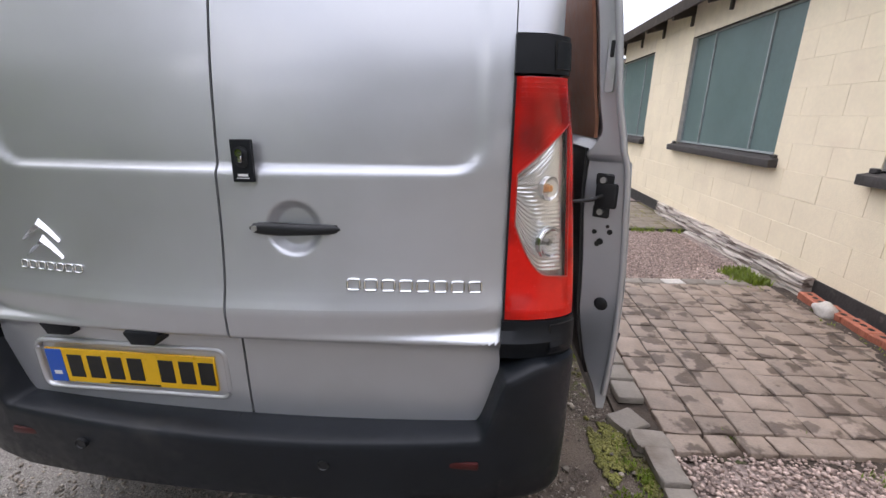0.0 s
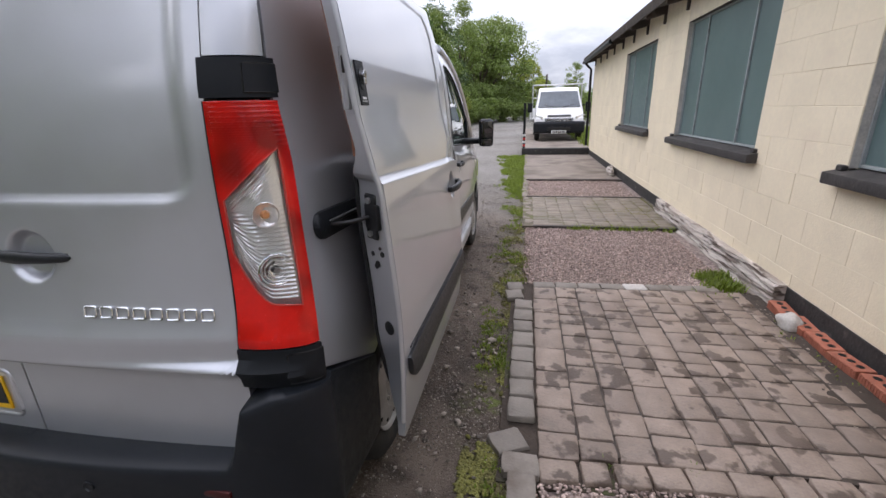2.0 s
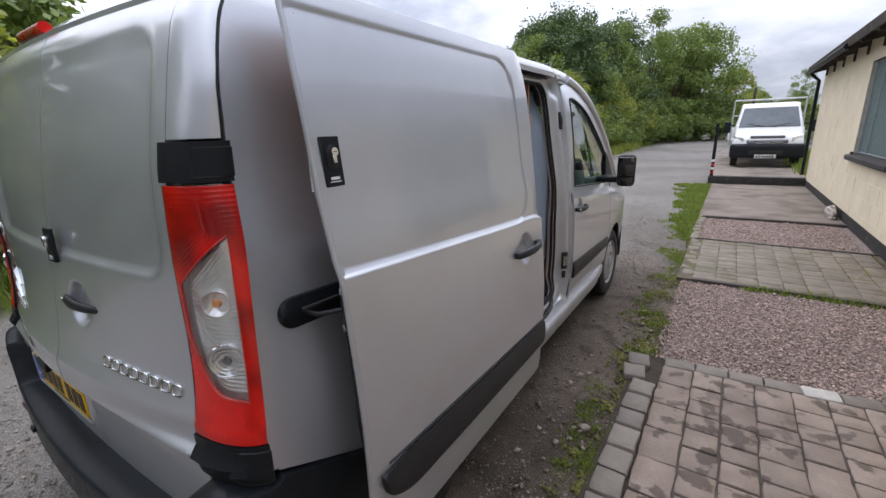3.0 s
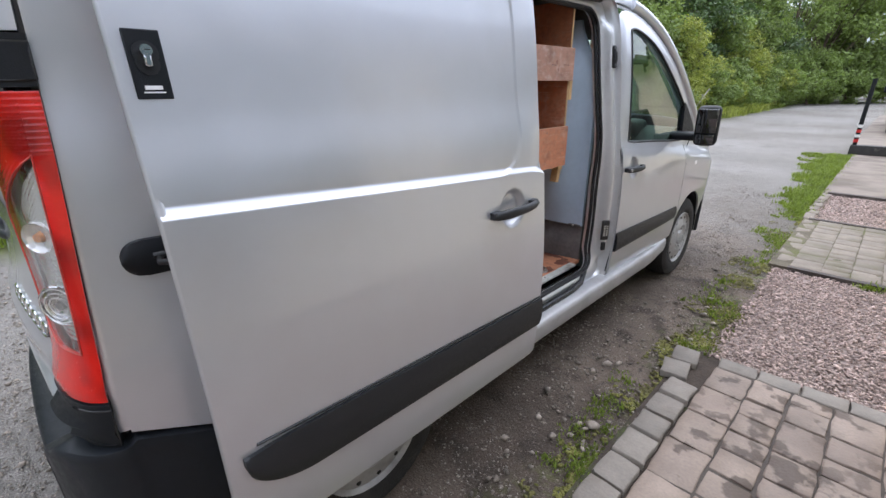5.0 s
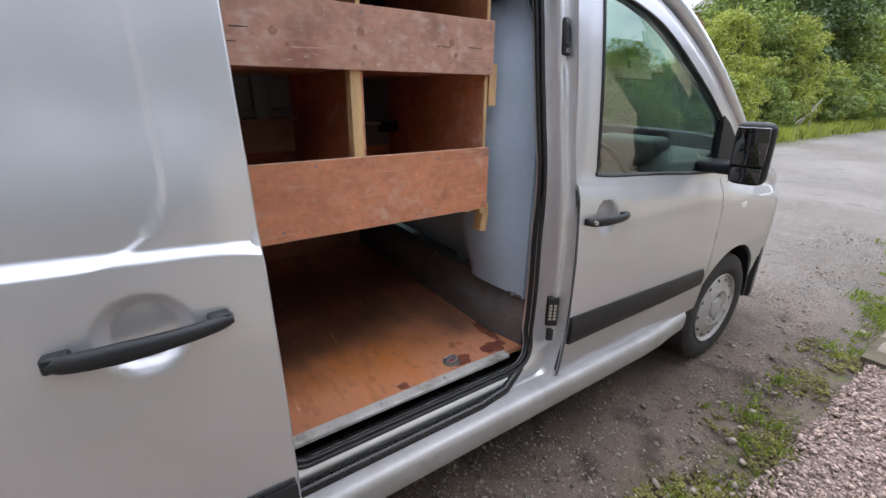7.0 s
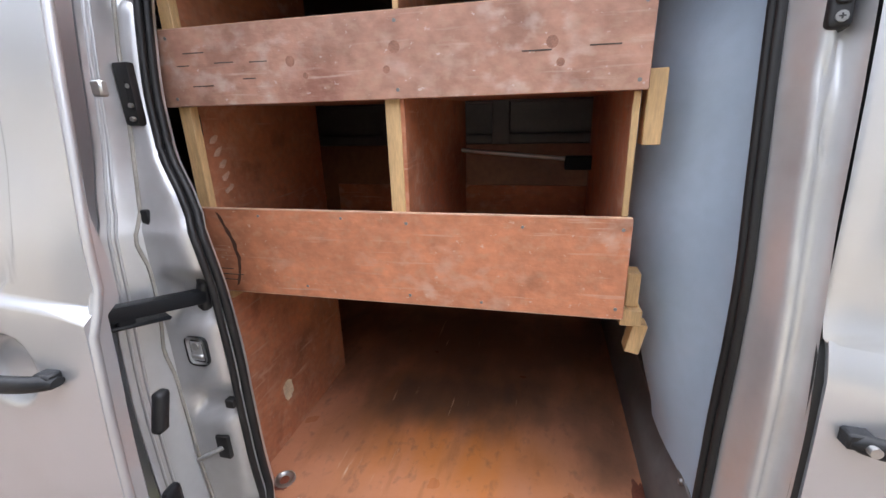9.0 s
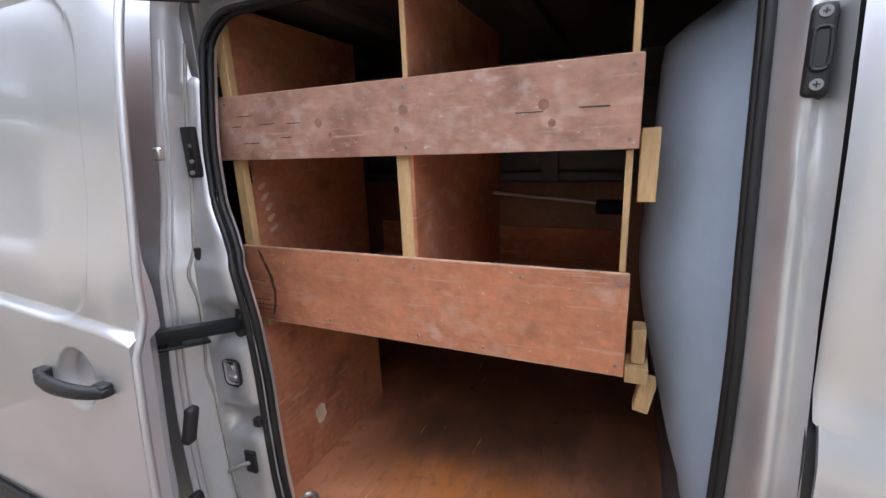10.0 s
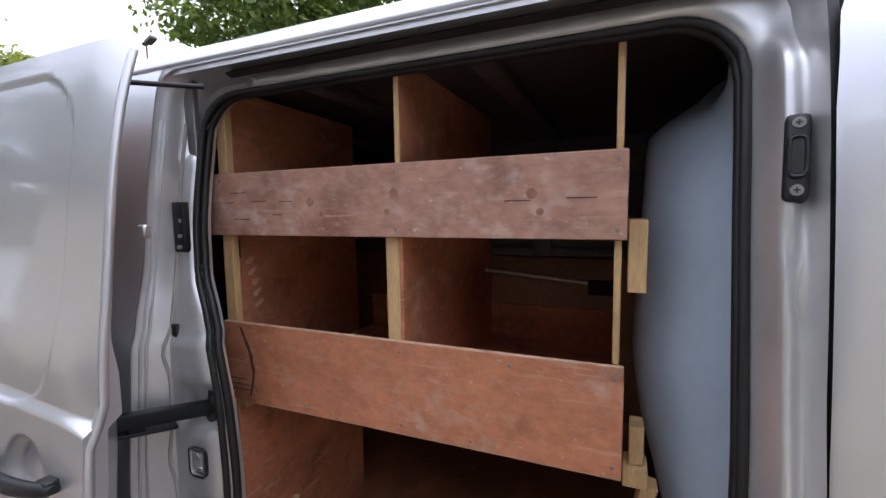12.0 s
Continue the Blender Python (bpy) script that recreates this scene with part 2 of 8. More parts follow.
def floor_material():
    """Varnished brown plywood: drawn-out streaks, an orange stain, dark grime patches of ragged outline and painted
    shade under the racking.
    """
    m = bpy.data.materials.new("stained_floor_plywood")
    m.use_nodes = True
    n, l = m.node_tree.nodes, m.node_tree.links
    b = n["Principled BSDF"]
    co = n.new("ShaderNodeTexCoord")

    def tex(s, stretch=(1, 1, 1), d=6):
        mp, t = n.new("ShaderNodeMapping"), n.new("ShaderNodeTexNoise")
        mp.inputs["Scale"].default_value = stretch
        t.inputs["Scale"].default_value, t.inputs["Detail"].default_value = s, d
        l.new(co.outputs["Object"], mp.inputs["Vector"])
        l.new(mp.outputs["Vector"], t.inputs["Vector"])
        return t.outputs["Fac"]

    def rng_(src, a, c, lo=0.0, hi=1.0):
        r = n.new("ShaderNodeMapRange")
        for k, v in zip(("From Min", "From Max", "To Min", "To Max"), (a, c, lo, hi)):
            r.inputs[k].default_value = v
        l.new(src, r.inputs["Value"])
        return r.outputs["Result"]

    def math_(op, a, c):
        x = n.new("ShaderNodeMath")
        x.operation = op
        for i, v in enumerate((a, c)):
            if isinstance(v, float):
                x.inputs[i].default_value = v
            else:
                l.new(v, x.inputs[i])
        return x.outputs[0]

    def mix(fac, a, c):
        x = n.new("ShaderNodeMixRGB")
        for k, v in (("Fac", fac), ("Color1", a), ("Color2", c)):
            if isinstance(v, tuple):
                x.inputs[k].default_value = (*v, 1)
            else:
                l.new(v, x.inputs[k])
        return x.outputs["Color"]

    ragged = tex(5.0, (0.7, 1.2, 1), 8)

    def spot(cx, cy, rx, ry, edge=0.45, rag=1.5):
        """A mask for stains and painted shade: one inside an ellipse with a ragged rim."""
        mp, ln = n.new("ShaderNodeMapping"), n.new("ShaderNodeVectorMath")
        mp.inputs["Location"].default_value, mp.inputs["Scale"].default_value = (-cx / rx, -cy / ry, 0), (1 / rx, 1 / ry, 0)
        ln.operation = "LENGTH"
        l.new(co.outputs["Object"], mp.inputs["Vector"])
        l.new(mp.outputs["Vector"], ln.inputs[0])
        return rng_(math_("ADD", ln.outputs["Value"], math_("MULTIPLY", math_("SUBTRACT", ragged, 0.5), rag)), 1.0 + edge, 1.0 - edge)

    col = mix(rng_(tex(3.5), 0.3, 0.7), (0.53, 0.230, 0.125), (0.68, 0.300, 0.170))
    col = mix(math_("MULTIPLY", spot(0.43, 1.74, 0.30, 0.33), rng_(tex(6.0, (0.5, 1.7, 1)), 0.28, 0.66)), col, (0.64, 0.225, 0.060))
    # grime; the wide spot at x -0.16 also paints the shade under the shelf
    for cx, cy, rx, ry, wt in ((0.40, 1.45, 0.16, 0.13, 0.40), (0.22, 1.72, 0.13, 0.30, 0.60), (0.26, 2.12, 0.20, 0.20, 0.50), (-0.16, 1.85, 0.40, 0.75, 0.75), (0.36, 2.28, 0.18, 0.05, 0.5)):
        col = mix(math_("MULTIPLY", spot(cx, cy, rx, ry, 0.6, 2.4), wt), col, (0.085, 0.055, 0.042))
    col = mix(math_("MULTIPLY", rng_(tex(7.0, (0.35, 2.2, 1)), 0.56, 0.80), rng_(tex(2.2), 0.42, 0.60)), col, (0.30, 0.115, 0.035))
    col = mix(math_("MULTIPLY", rng_(tex(30.0, (0.9, 1.3, 1)), 0.55, 0.75), 0.5), col, (0.20, 0.105, 0.07))
    col = mix(math_("MULTIPLY", rng_(tex(1.0, (5, 60, 1)), 0.66, 0.72), rng_(tex(6.0), 0.5, 0.62)), col, (0.70, 0.47, 0.33))
    l.new(col, b.inputs["Base Color"])
    l.new(rng_(tex(6.0), 0.3, 0.7, 0.27, 0.44), b.inputs["Roughness"])
    bp = n.new("ShaderNodeBump")
    bp.inputs["Strength"].default_value, bp.inputs["Distance"].default_value = 0.08, 0.01
    l.new(tex(60.0), bp.inputs["Height"])
    l.new(bp.outputs["Normal"], b.inputs["Normal"])
    return m


FLOORPLY = floor_material()
LINING = mat("door_lining_ply", (0.26, 0.112, 0.062), 0.5, var=0.25, scale=4, bump=0.1, bump_scale=60)
BULK = mat("blue_grey_bulkhead", (0.36, 0.445, 0.54), 0.40, var=0.06, scale=4, second=(0.30, 0.375, 0.46), second_at=(0.5, 0.9), second_scale=2.5, bump=0.05, bump_scale=200)
INNER = mat("inner_grey_paint", (0.15, 0.14, 0.135), 0.4, 0.2, var=0.15, scale=5)
CABGREY = mat("cab_grey_plastic", (0.10, 0.105, 0.11), 0.6, var=0.12, scale=10)
FABRIC = mat("seat_fabric", (0.17, 0.17, 0.175), 0.9, var=0.2, scale=25, bump=0.2, bump_scale=300)
DASH = mat("dashboard_plastic", (0.06, 0.063, 0.066), 0.55, var=0.1, scale=12, bump=0.1, bump_scale=300)
BADGE = mat("badge_metal", (0.70, 0.71, 0.72), 0.20, 1.0, var=0.05, scale=40)
DIMRED = mat("dull_red_reflector", (0.055, 0.006, 0.006), 0.35, var=0.3, scale=60)
SEALANT = mat("grey_seam_sealant", (0.30, 0.28, 0.25), 0.6, var=0.25, scale=20)
MIRROR = mat("mirror_glass", (0.12, 0.13, 0.14), 0.03, 1.0, var=0.02, rough_var=0.01)
SCREW = mat("dull_screw_steel", (0.22, 0.22, 0.215), 0.5, 0.5, var=0.2, scale=30)
SIGNRED = mat("red_paint", (0.55, 0.02, 0.02), 0.5, var=0.15, scale=20)


def glass(name, tint, alpha_rough=0.02, floor=0.055):
    m = bpy.data.materials.new(name)
    m.use_nodes = True
    n, l = m.node_tree.nodes, m.node_tree.links
    n.clear()
    out = n.new("ShaderNodeOutputMaterial")
    tr, gl, mx, fr = (n.new("ShaderNode" + k) for k in ("BsdfTransparent", "BsdfGlossy", "MixShader", "LayerWeight"))
    pw, ad = n.new("ShaderNodeMath"), n.new("ShaderNodeMath")
    pw.operation, pw.inputs[1].default_value = "POWER", 3.2
    ad.operation, ad.inputs[1].default_value, ad.inputs[2].default_value = "MULTIPLY_ADD", 0.9, floor
    fr.inputs["Blend"].default_value = 0.5
    tr.inputs["Color"].default_value = (*tint, 1)
    gl.inputs["Roughness"].default_value = alpha_rough
    l.new(fr.outputs["Facing"], pw.inputs[0])
    l.new(pw.outputs[0], ad.inputs[0])
    l.new(ad.outputs[0], mx.inputs[0])
    l.new(tr.outputs[0], mx.inputs[1])
    l.new(gl.outputs[0], mx.inputs[2])
    l.new(mx.outputs[0], out.inputs["Surface"])
    return m


GLASS = glass("car_glass", (0.68, 0.79, 0.73), floor=0.11)
LENSCLEAR = glass("clear_lens", (0.99, 0.99, 0.99), 0.05)

CREAM = mat("cream_masonry_paint", (0.82, 0.72, 0.535), 0.75, var=0.05, scale=3, bump=0.22, bump_scale=70,
            second=(0.72, 0.61, 0.46), second_at=(0.58, 0.9), second_scale=2.2, island=0.025, placed=True)
MORTAR = mat("painted_mortar", (0.78, 0.68, 0.525), 0.8, var=0.08, scale=9, bump=0.2, bump_scale=90)
TAR = mat("black_tar_plinth", (0.03, 0.028, 0.027), 0.75, var=0.35, scale=8, bump=0.4, bump_scale=40, second=(0.16, 0.14, 0.12), second_at=(0.6, 0.8), second_scale=9)
WEATHERED = mat("flaking_white_render", (0.55, 0.50, 0.45), 0.85, var=0.3, scale=6, bump=0.7, bump_scale=14,
                second=(0.085, 0.062, 0.05), second_at=(0.52, 0.58), second_scale=3.0, stretch=(3, 0.9, 11), third=(0.33, 0.28, 0.24), third_at=(0.45, 0.7), third_scale=2.0)
DARKWOOD = mat("dark_weathered_wood", (0.065, 0.052, 0.045), 0.75, var=0.3, scale=6, bump=0.4, bump_scale=50, second=(0.20, 0.17, 0.14), second_at=(0.58, 0.85), second_scale=6)
SILL = mat("dark_sill", (0.045, 0.04, 0.038), 0.7, var=0.3, scale=7, bump=0.3, bump_scale=50, second=(0.16, 0.14, 0.12), second_at=(0.6, 0.85), second_scale=8)
FRAMEGREY = mat("grey_window_frame", (0.33, 0.36, 0.36), 0.6, var=0.15, scale=12, second=(0.14, 0.13, 0.12), second_at=(0.6, 0.8), second_scale=14)
TEALGLASS = mat("obscured_teal_glass", (0.115, 0.172, 0.172), 0.36, var=0.12, scale=2.0, spec=0.5,
                second=(0.15, 0.205, 0.20), second_at=(0.5, 0.85), second_scale=1.6, rough_var=0.06)
GREYWOOD = mat("grey_weathered_board", (0.30, 0.27, 0.24), 0.8, var=0.25, scale=6, bump=0.5, bump_scale=60, stretch=(1, 0.4, 3), island=0.1)
DUSTYBRICK = mat("dusty_brick", (0.38, 0.25, 0.19), 0.85, var=0.2, scale=14, bump=0.3, bump_scale=120)
BRICK = mat("red_engineering_brick", (0.38, 0.128, 0.078), 0.75, var=0.2, scale=14, bump=0.3, bump_scale=120, island=0.12,
            second=(0.30, 0.16, 0.11), second_at=(0.55, 0.8), second_scale=12)
STONE = mat("pale_stone", (0.52, 0.49, 0.45), 0.8, var=0.2, scale=9, bump=0.4, bump_scale=60)
SETT = mat("grey_brown_sett", (0.258, 0.200, 0.160), 0.62, var=0.2, scale=9, bump=0.32, bump_scale=80, island=0.14,
           second=(0.105, 0.076, 0.058), second_at=(0.54, 0.59), second_scale=8, placed=True, third=(0.20, 0.15, 0.12), third_at=(0.55, 0.75), third_scale=2.5)
SETTDULL = mat("dull_mossy_sett", (0.200, 0.168, 0.132), 0.75, var=0.2, scale=9, bump=0.3, bump_scale=80, island=0.10, second=(0.12, 0.105, 0.06), second_at=(0.5, 0.75), second_scale=3, placed=True)
KERB = mat("grey_kerb_sett", (0.221, 0.193, 0.164), 0.7, var=0.16, scale=9, bump=0.3, bump_scale=80, island=0.12, second=(0.15, 0.12, 0.095), second_at=(0.56, 0.75), second_scale=6, placed=True)
CONCRETE = mat("old_concrete", (0.215, 0.178, 0.146), 0.8, var=0.2, scale=3, bump=0.3, bump_scale=50, second=(0.12, 0.094, 0.073), second_at=(0.48, 0.66), second_scale=1.6)
JOINTSOIL = mat("joint_soil", (0.055, 0.041, 0.031), 0.95, var=0.35, scale=9, bump=0.6, bump_scale=70, second=(0.06, 0.075, 0.022), second_at=(0.58, 0.72), second_scale=4)
JOINTMOSS = mat("mossy_joint_soil", (0.105, 0.088, 0.060), 0.95, var=0.3, scale=9, bump=0.5, bump_scale=70, second=(0.11, 0.115, 0.035), second_at=(0.50, 0.70), second_scale=3)
PALEGRIT = mat("pale_grit", (0.27, 0.235, 0.20), 0.9, var=0.12, scale=30, island=0.5)
MUD = mat("damp_mud", (0.046, 0.034, 0.026), 0.7, var=0.3, scale=12, bump=0.35, bump_scale=90, second=(0.085, 0.066, 0.050), second_at=(0.5, 0.75), second_scale=5)
PINKGRAVEL = mat("pink_gravel", (0.445, 0.345, 0.305), 0.9, var=0.15, scale=40, island=0.48, spec=0.2)
GRAVELBED = mat("gravel_bed", (0.20, 0.153, 0.134), 0.9, var=0.4, scale=30, bump=0.8, bump_scale=60, second=(0.34, 0.27, 0.24), second_at=(0.45, 0.6), second_scale=40)
GREYGRAVEL = mat("grey_gravel", (0.26, 0.222, 0.186), 0.9, var=0.12, scale=30, island=0.55, bump=0.2, bump_scale=150)
GRASS = mat("grass_blades", (0.160, 0.210, 0.036), 0.6, var=0.2, scale=3, island=0.35, leaf=0.35)
MOSS = mat("moss", (0.185, 0.178, 0.046), 0.9, var=0.35, scale=14, bump=0.7, bump_scale=90, island=0.2, second=(0.10, 0.085, 0.035), second_at=(0.45, 0.65), second_scale=6, placed=True)
BARK = mat("bark", (0.10, 0.075, 0.052), 0.85, var=0.3, scale=6, bump=0.6, bump_scale=30)
LEAF = mat("mid_green_leaves", (0.172, 0.232, 0.060), 0.5, var=0.25, scale=0.4, island=0.42, leaf=0.26)
LEAFDARK = mat("dark_green_leaves", (0.070, 0.118, 0.036), 0.5, var=0.3, scale=0.4, island=0.42, leaf=0.20)
LEAFPALE = mat("yellow_green_leaves", (0.270, 0.295, 0.070), 0.55, var=0.2, scale=0.4, island=0.35, leaf=0.4)
TRUCKWHITE = mat("truck_white", (0.74, 0.74, 0.73), 0.35, var=0.05, scale=4, coat=0.4)
SLATE = mat("grey_sheet_roof", (0.16, 0.155, 0.15), 0.8, var=0.2, scale=3, bump=0.3, bump_scale=20)
REDBRICKFAR = mat("distant_brick", (0.34, 0.13, 0.09), 0.85, var=0.2, scale=5)


# ---- geometry helpers ----
def pchip(xs, ys):
    """A smooth monotone curve through a few support points."""
    xs, ys = np.asarray(xs, float), np.asarray(ys, float)
    h, d = np.diff(xs), np.diff(ys) / np.diff(xs)
    m = np.zeros(len(xs))
    m[0], m[-1] = d[0], d[-1]
    for i in range(1, len(xs) - 1):
        if d[i - 1] * d[i] > 0:
            w1, w2 = 2 * h[i] + h[i - 1], h[i] + 2 * h[i - 1]
            m[i] = (w1 + w2) / (w1 / d[i - 1] + w2 / d[i])

    def f(x):
        i = int(min(max(np.searchsorted(xs, x) - 1, 0), len(h) - 1))
        x = min(max(x, xs[0]), xs[-1])
        t = (x - xs[i]) / h[i]
        return float((1 + 2 * t) * (1 - t) ** 2 * ys[i] + t * (1 - t) ** 2 * h[i] * m[i] + t * t * (3 - 2 * t) * ys[i + 1] + t * t * (t - 1) * h[i] * m[i + 1])
    return f


def smooth(a, b, x):
    t = min(max((x - a) / (b - a), 0.0), 1.0)
    return t * t * (3 - 2 * t)


def lerp(a, b, t):
    return a + (b - a) * t


def part(name, bm, material, parent=None, label="", shade=True):
    """Links a bmesh as one mesh object under a thing or part."""
    me = bpy.data.meshes.new(name)
    bm.to_mesh(me)
    bm.free()
    me.materials.append(material)
    if shade:
        me.shade_smooth()
        me.set_sharp_from_angle(angle=radians(38))
    ob = new(name, me)
    ob.parent = parent
    if label:
        ob["label"] = label
    return ob


def raw(name, verts, faces, material, parent=None, label="", shade=True, sharp=38):
    me = bpy.data.meshes.new(name)
    me.from_pydata([tuple(v) for v in verts], [], faces)
    me.materials.append(material)
    if shade:
        me.shade_smooth()
        me.set_sharp_from_angle(angle=radians(sharp))
    ob = new(name, me)
    ob.parent = parent
    if label:
        ob["label"] = label
    return ob


def thing(name, label, category, at=(0, 0, 0), group="", kind=""):
    ob = new(name)
    ob.empty_display_size = 0.1
    ob.location = at
    return tagged(ob, label, category, group, kind)


def add_box(bm, x0, x1, y0, y1, z0, z1, bev=0.0, seg=1, m=None):
    vs = [bm.verts.new((x, y, z)) for x in (x0, x1) for y in (y0, y1) for z in (z0, z1)]
    fs = [bm.faces.new([vs[i] for i in q]) for q in ((0, 1, 3, 2), (4, 6, 7, 5), (0, 4, 5, 1), (2, 3, 7, 6), (0, 2, 6, 4), (1, 5, 7, 3))]
    if bev:
        es = list({e for f in fs for e in f.edges})
        made = bmesh.ops.bevel(bm, geom=es, offset=bev, segments=seg, profile=0.6, affect="EDGES")
        vs = list({v for f in made["faces"] for v in f.verts} | {v for v in vs if v.is_valid})
    if m is not None:
        bmesh.ops.transform(bm, matrix=m, verts=vs)
    return vs


def box(name, x0, x1, y0, y1, z0, z1, material, parent=None, bev=0.004, seg=1, label="", m=None):
    bm = bmesh.new()
    add_box(bm, x0, x1, y0, y1, z0, z1, bev, seg, m)
    return part(name, bm, material, parent, label)


def add_cyl(bm, p, q, r0, r1=None, n=16, cap=True):
    r1 = r0 if r1 is None else r1
    p, q = Vector(p), Vector(q)
    made = bmesh.ops.create_cone(bm, cap_ends=cap, segments=n, radius1=r0, radius2=r1, depth=(q - p).length)
    rot = (q - p).to_track_quat("Z", "Y").to_matrix().to_4x4()
    bmesh.ops.transform(bm, matrix=Matrix.Translation((p + q) / 2) @ rot, verts=made["verts"])
    return made["verts"]


def cyl(name, p, q, r, material, parent=None, n=16, r1=None, label=""):
    bm = bmesh.new()
    add_cyl(bm, p, q, r, r1, n)
    return part(name, bm, material, parent, label)


def tube(name, pts, r, material, parent=None, n=8, closed=False, label="", flat=1.0, flat_axis=None):
    """A round bar along points; flat squeezes it along flat_axis."""
    pts = [Vector(p) for p in pts]
    vs, fs, k = [], [], len(pts)
    up = Vector((0, 0, 1))
    for i, p in enumerate(pts):
        a = pts[(i - 1) % k] if closed or i else p
        b = pts[(i + 1) % k] if closed or i < k - 1 else p
        d = (b - a).normalized()
        s = d.cross(flat_axis if flat_axis is not None else (up if abs(d.z) < 0.95 else Vector((1, 0, 0)))).normalized()
        t = s.cross(d).normalized()
        for j in range(n):
            w = 2 * math.pi * j / n
            vs.append(p + s * (r * math.cos(w)) + t * (r * flat * math.sin(w)))
    for i in range(k if closed else k - 1):
        for j in range(n):
            fs.append((i * n + j, i * n + (j + 1) % n, ((i + 1) % k) * n + (j + 1) % n, ((i + 1) % k) * n + j))
    if not closed:
        fs += [tuple(range(n))[::-1], tuple(range((k - 1) * n, k * n))]
    return raw(name, vs, fs, material, parent, label, sharp=60)


def shell(name, fo, fi, us, vs_, material, parent=None, label="", flip=1, sharp=38):
    """A closed sheet between an outer and an inner surface over the given u and v steps; flip=-1 mirrors it in x."""
    nu, nv = len(us), len(vs_)
    verts = [fo(u, v) for u in us for v in vs_] + [fi(u, v) for u in us for v in vs_]
    verts = [(flip * x, y, z) for x, y, z in verts]
    o = nu * nv
    faces = []
    for i in range(nu - 1):
        for j in range(nv - 1):
            a, b, c, d = i * nv + j, (i + 1) * nv + j, (i + 1) * nv + j + 1, i * nv + j + 1
            faces += [(a, b, c, d), (o + d, o + c, o + b, o + a)]
    ring = [i * nv for i in range(nu)] + [(nu - 1) * nv + j for j in range(1, nv)] + [i * nv + nv - 1 for i in range(nu - 2, -1, -1)] + [j for j in range(nv - 2, 0, -1)]
    for a, b in zip(ring, ring[1:] + ring[:1]):
        faces.append((b, a, o + a, o + b))
    me = bpy.data.meshes.new(name)
    me.from_pydata(verts, [], faces)
    bm = bmesh.new()
    bm.from_mesh(me)
    bmesh.ops.recalc_face_normals(bm, faces=bm.faces)
    bm.to_mesh(me)
    bm.free()
    me.materials.append(material)
    me.shade_smooth()
    me.set_sharp_from_angle(angle=radians(sharp))
    ob = new(name, me)
    ob.parent = parent
    if label:
        ob["label"] = label
    return ob


def steps(a, b, n):
    return [a + (b - a) * i / (n - 1) for i in range(n)]


def lathe(name, prof, material, parent=None, n=32, m=None, label=""):
    """A body turned about the x axis from (x, radius) pairs."""
    vs = [(x, r * math.cos(2 * math.pi * j / n), r * math.sin(2 * math.pi * j / n)) for x, r in prof for j in range(n)]
    fs = [(i * n + j, (i + 1) * n + j, (i + 1) * n + (j + 1) % n, i * n + (j + 1) % n) for i in range(len(prof) - 1) for j in range(n)]
    fs += [tuple(range(n)), tuple(range((len(prof) - 1) * n, len(prof) * n))[::-1]]
    if m is not None:
        vs = [m @ Vector(v) for v in vs]
    ob = raw(name, vs, fs, material, parent, label)
    bm = bmesh.new()
    bm.from_mesh(ob.data)
    bmesh.ops.recalc_face_normals(bm, faces=bm.faces)
    bm.to_mesh(ob.data)
    bm.free()
    return ob


def soup(name, verts, faces, material, parent=None, label="", shade=False):
    """Many small pieces in one mesh from arrays of triangles or quads."""
    me = bpy.data.meshes.new(name)
    verts, faces = np.asarray(verts, np.float32), np.asarray(faces, np.int32)
    me.vertices.add(len(verts))
    me.vertices.foreach_set("co", verts.ravel())
    k = faces.shape[1]
    me.loops.add(faces.size)
    me.loops.foreach_set("vertex_index", faces.ravel())
    me.polygons.add(len(faces))
    me.polygons.foreach_set("loop_start", np.arange(0, faces.size, k, dtype=np.int32))
    me.update(calc_edges=True)
    me.materials.append(material)
    if shade:
        me.shade_smooth()
    ob = new(name, me)
    ob.parent = parent
    if label:
        ob["label"] = label
    return ob


def stones(name, pts, size, material, rng, label, category):
    """Scattered pebbles: squashed, knocked-about octahedra with split faces."""
    t = np.array([(1, 0, 0), (-1, 0, 0), (0, 1, 0), (0, -1, 0), (0, 0, 1), (0, 0, -1), (.7, .7, 0), (-.7, .7, 0), (-.7, -.7, 0), (.7, -.7, 0)], float)
    f = np.array([(0, 6, 4), (6, 2, 4), (2, 7, 4), (7, 1, 4), (1, 8, 4), (8, 3, 4), (3, 9, 4), (9, 0, 4), (6, 0, 5), (2, 6, 5), (7, 2, 5), (1, 7, 5), (8, 1, 5), (3, 8, 5), (9, 3, 5), (0, 9, 5)])
    n = len(pts)
    r = size * np.exp(rng.normal(0, 0.32, n))
    sc = np.stack([r * rng.uniform(.8, 1.3, n), r * rng.uniform(.6, 1.0, n), r * rng.uniform(.45, .8, n)], 1)
    v = t[None] * sc[:, None] * rng.uniform(.72, 1.15, (n, len(t), 1))
    a, b = rng.uniform(0, 6.28, n), rng.normal(0, .4, n)
    ca, sa, cb, sb = np.cos(a), np.sin(a), np.cos(b), np.sin(b)
    x, y, z = v[..., 0], v[..., 1], v[..., 2]
    y, z = y * cb[:, None] - z * sb[:, None], y * sb[:, None] + z * cb[:, None]
    x, y = x * ca[:, None] - y * sa[:, None], x * sa[:, None] + y * ca[:, None]
    v = np.stack([x, y, z], -1) + np.asarray(pts)[:, None]
    fa = f[None] + (np.arange(n) * len(t))[:, None, None]
    ob = soup(name, v.reshape(-1, 3), fa.reshape(-1, 3), material)
    return tagged(ob, label, category, kind="stuff")


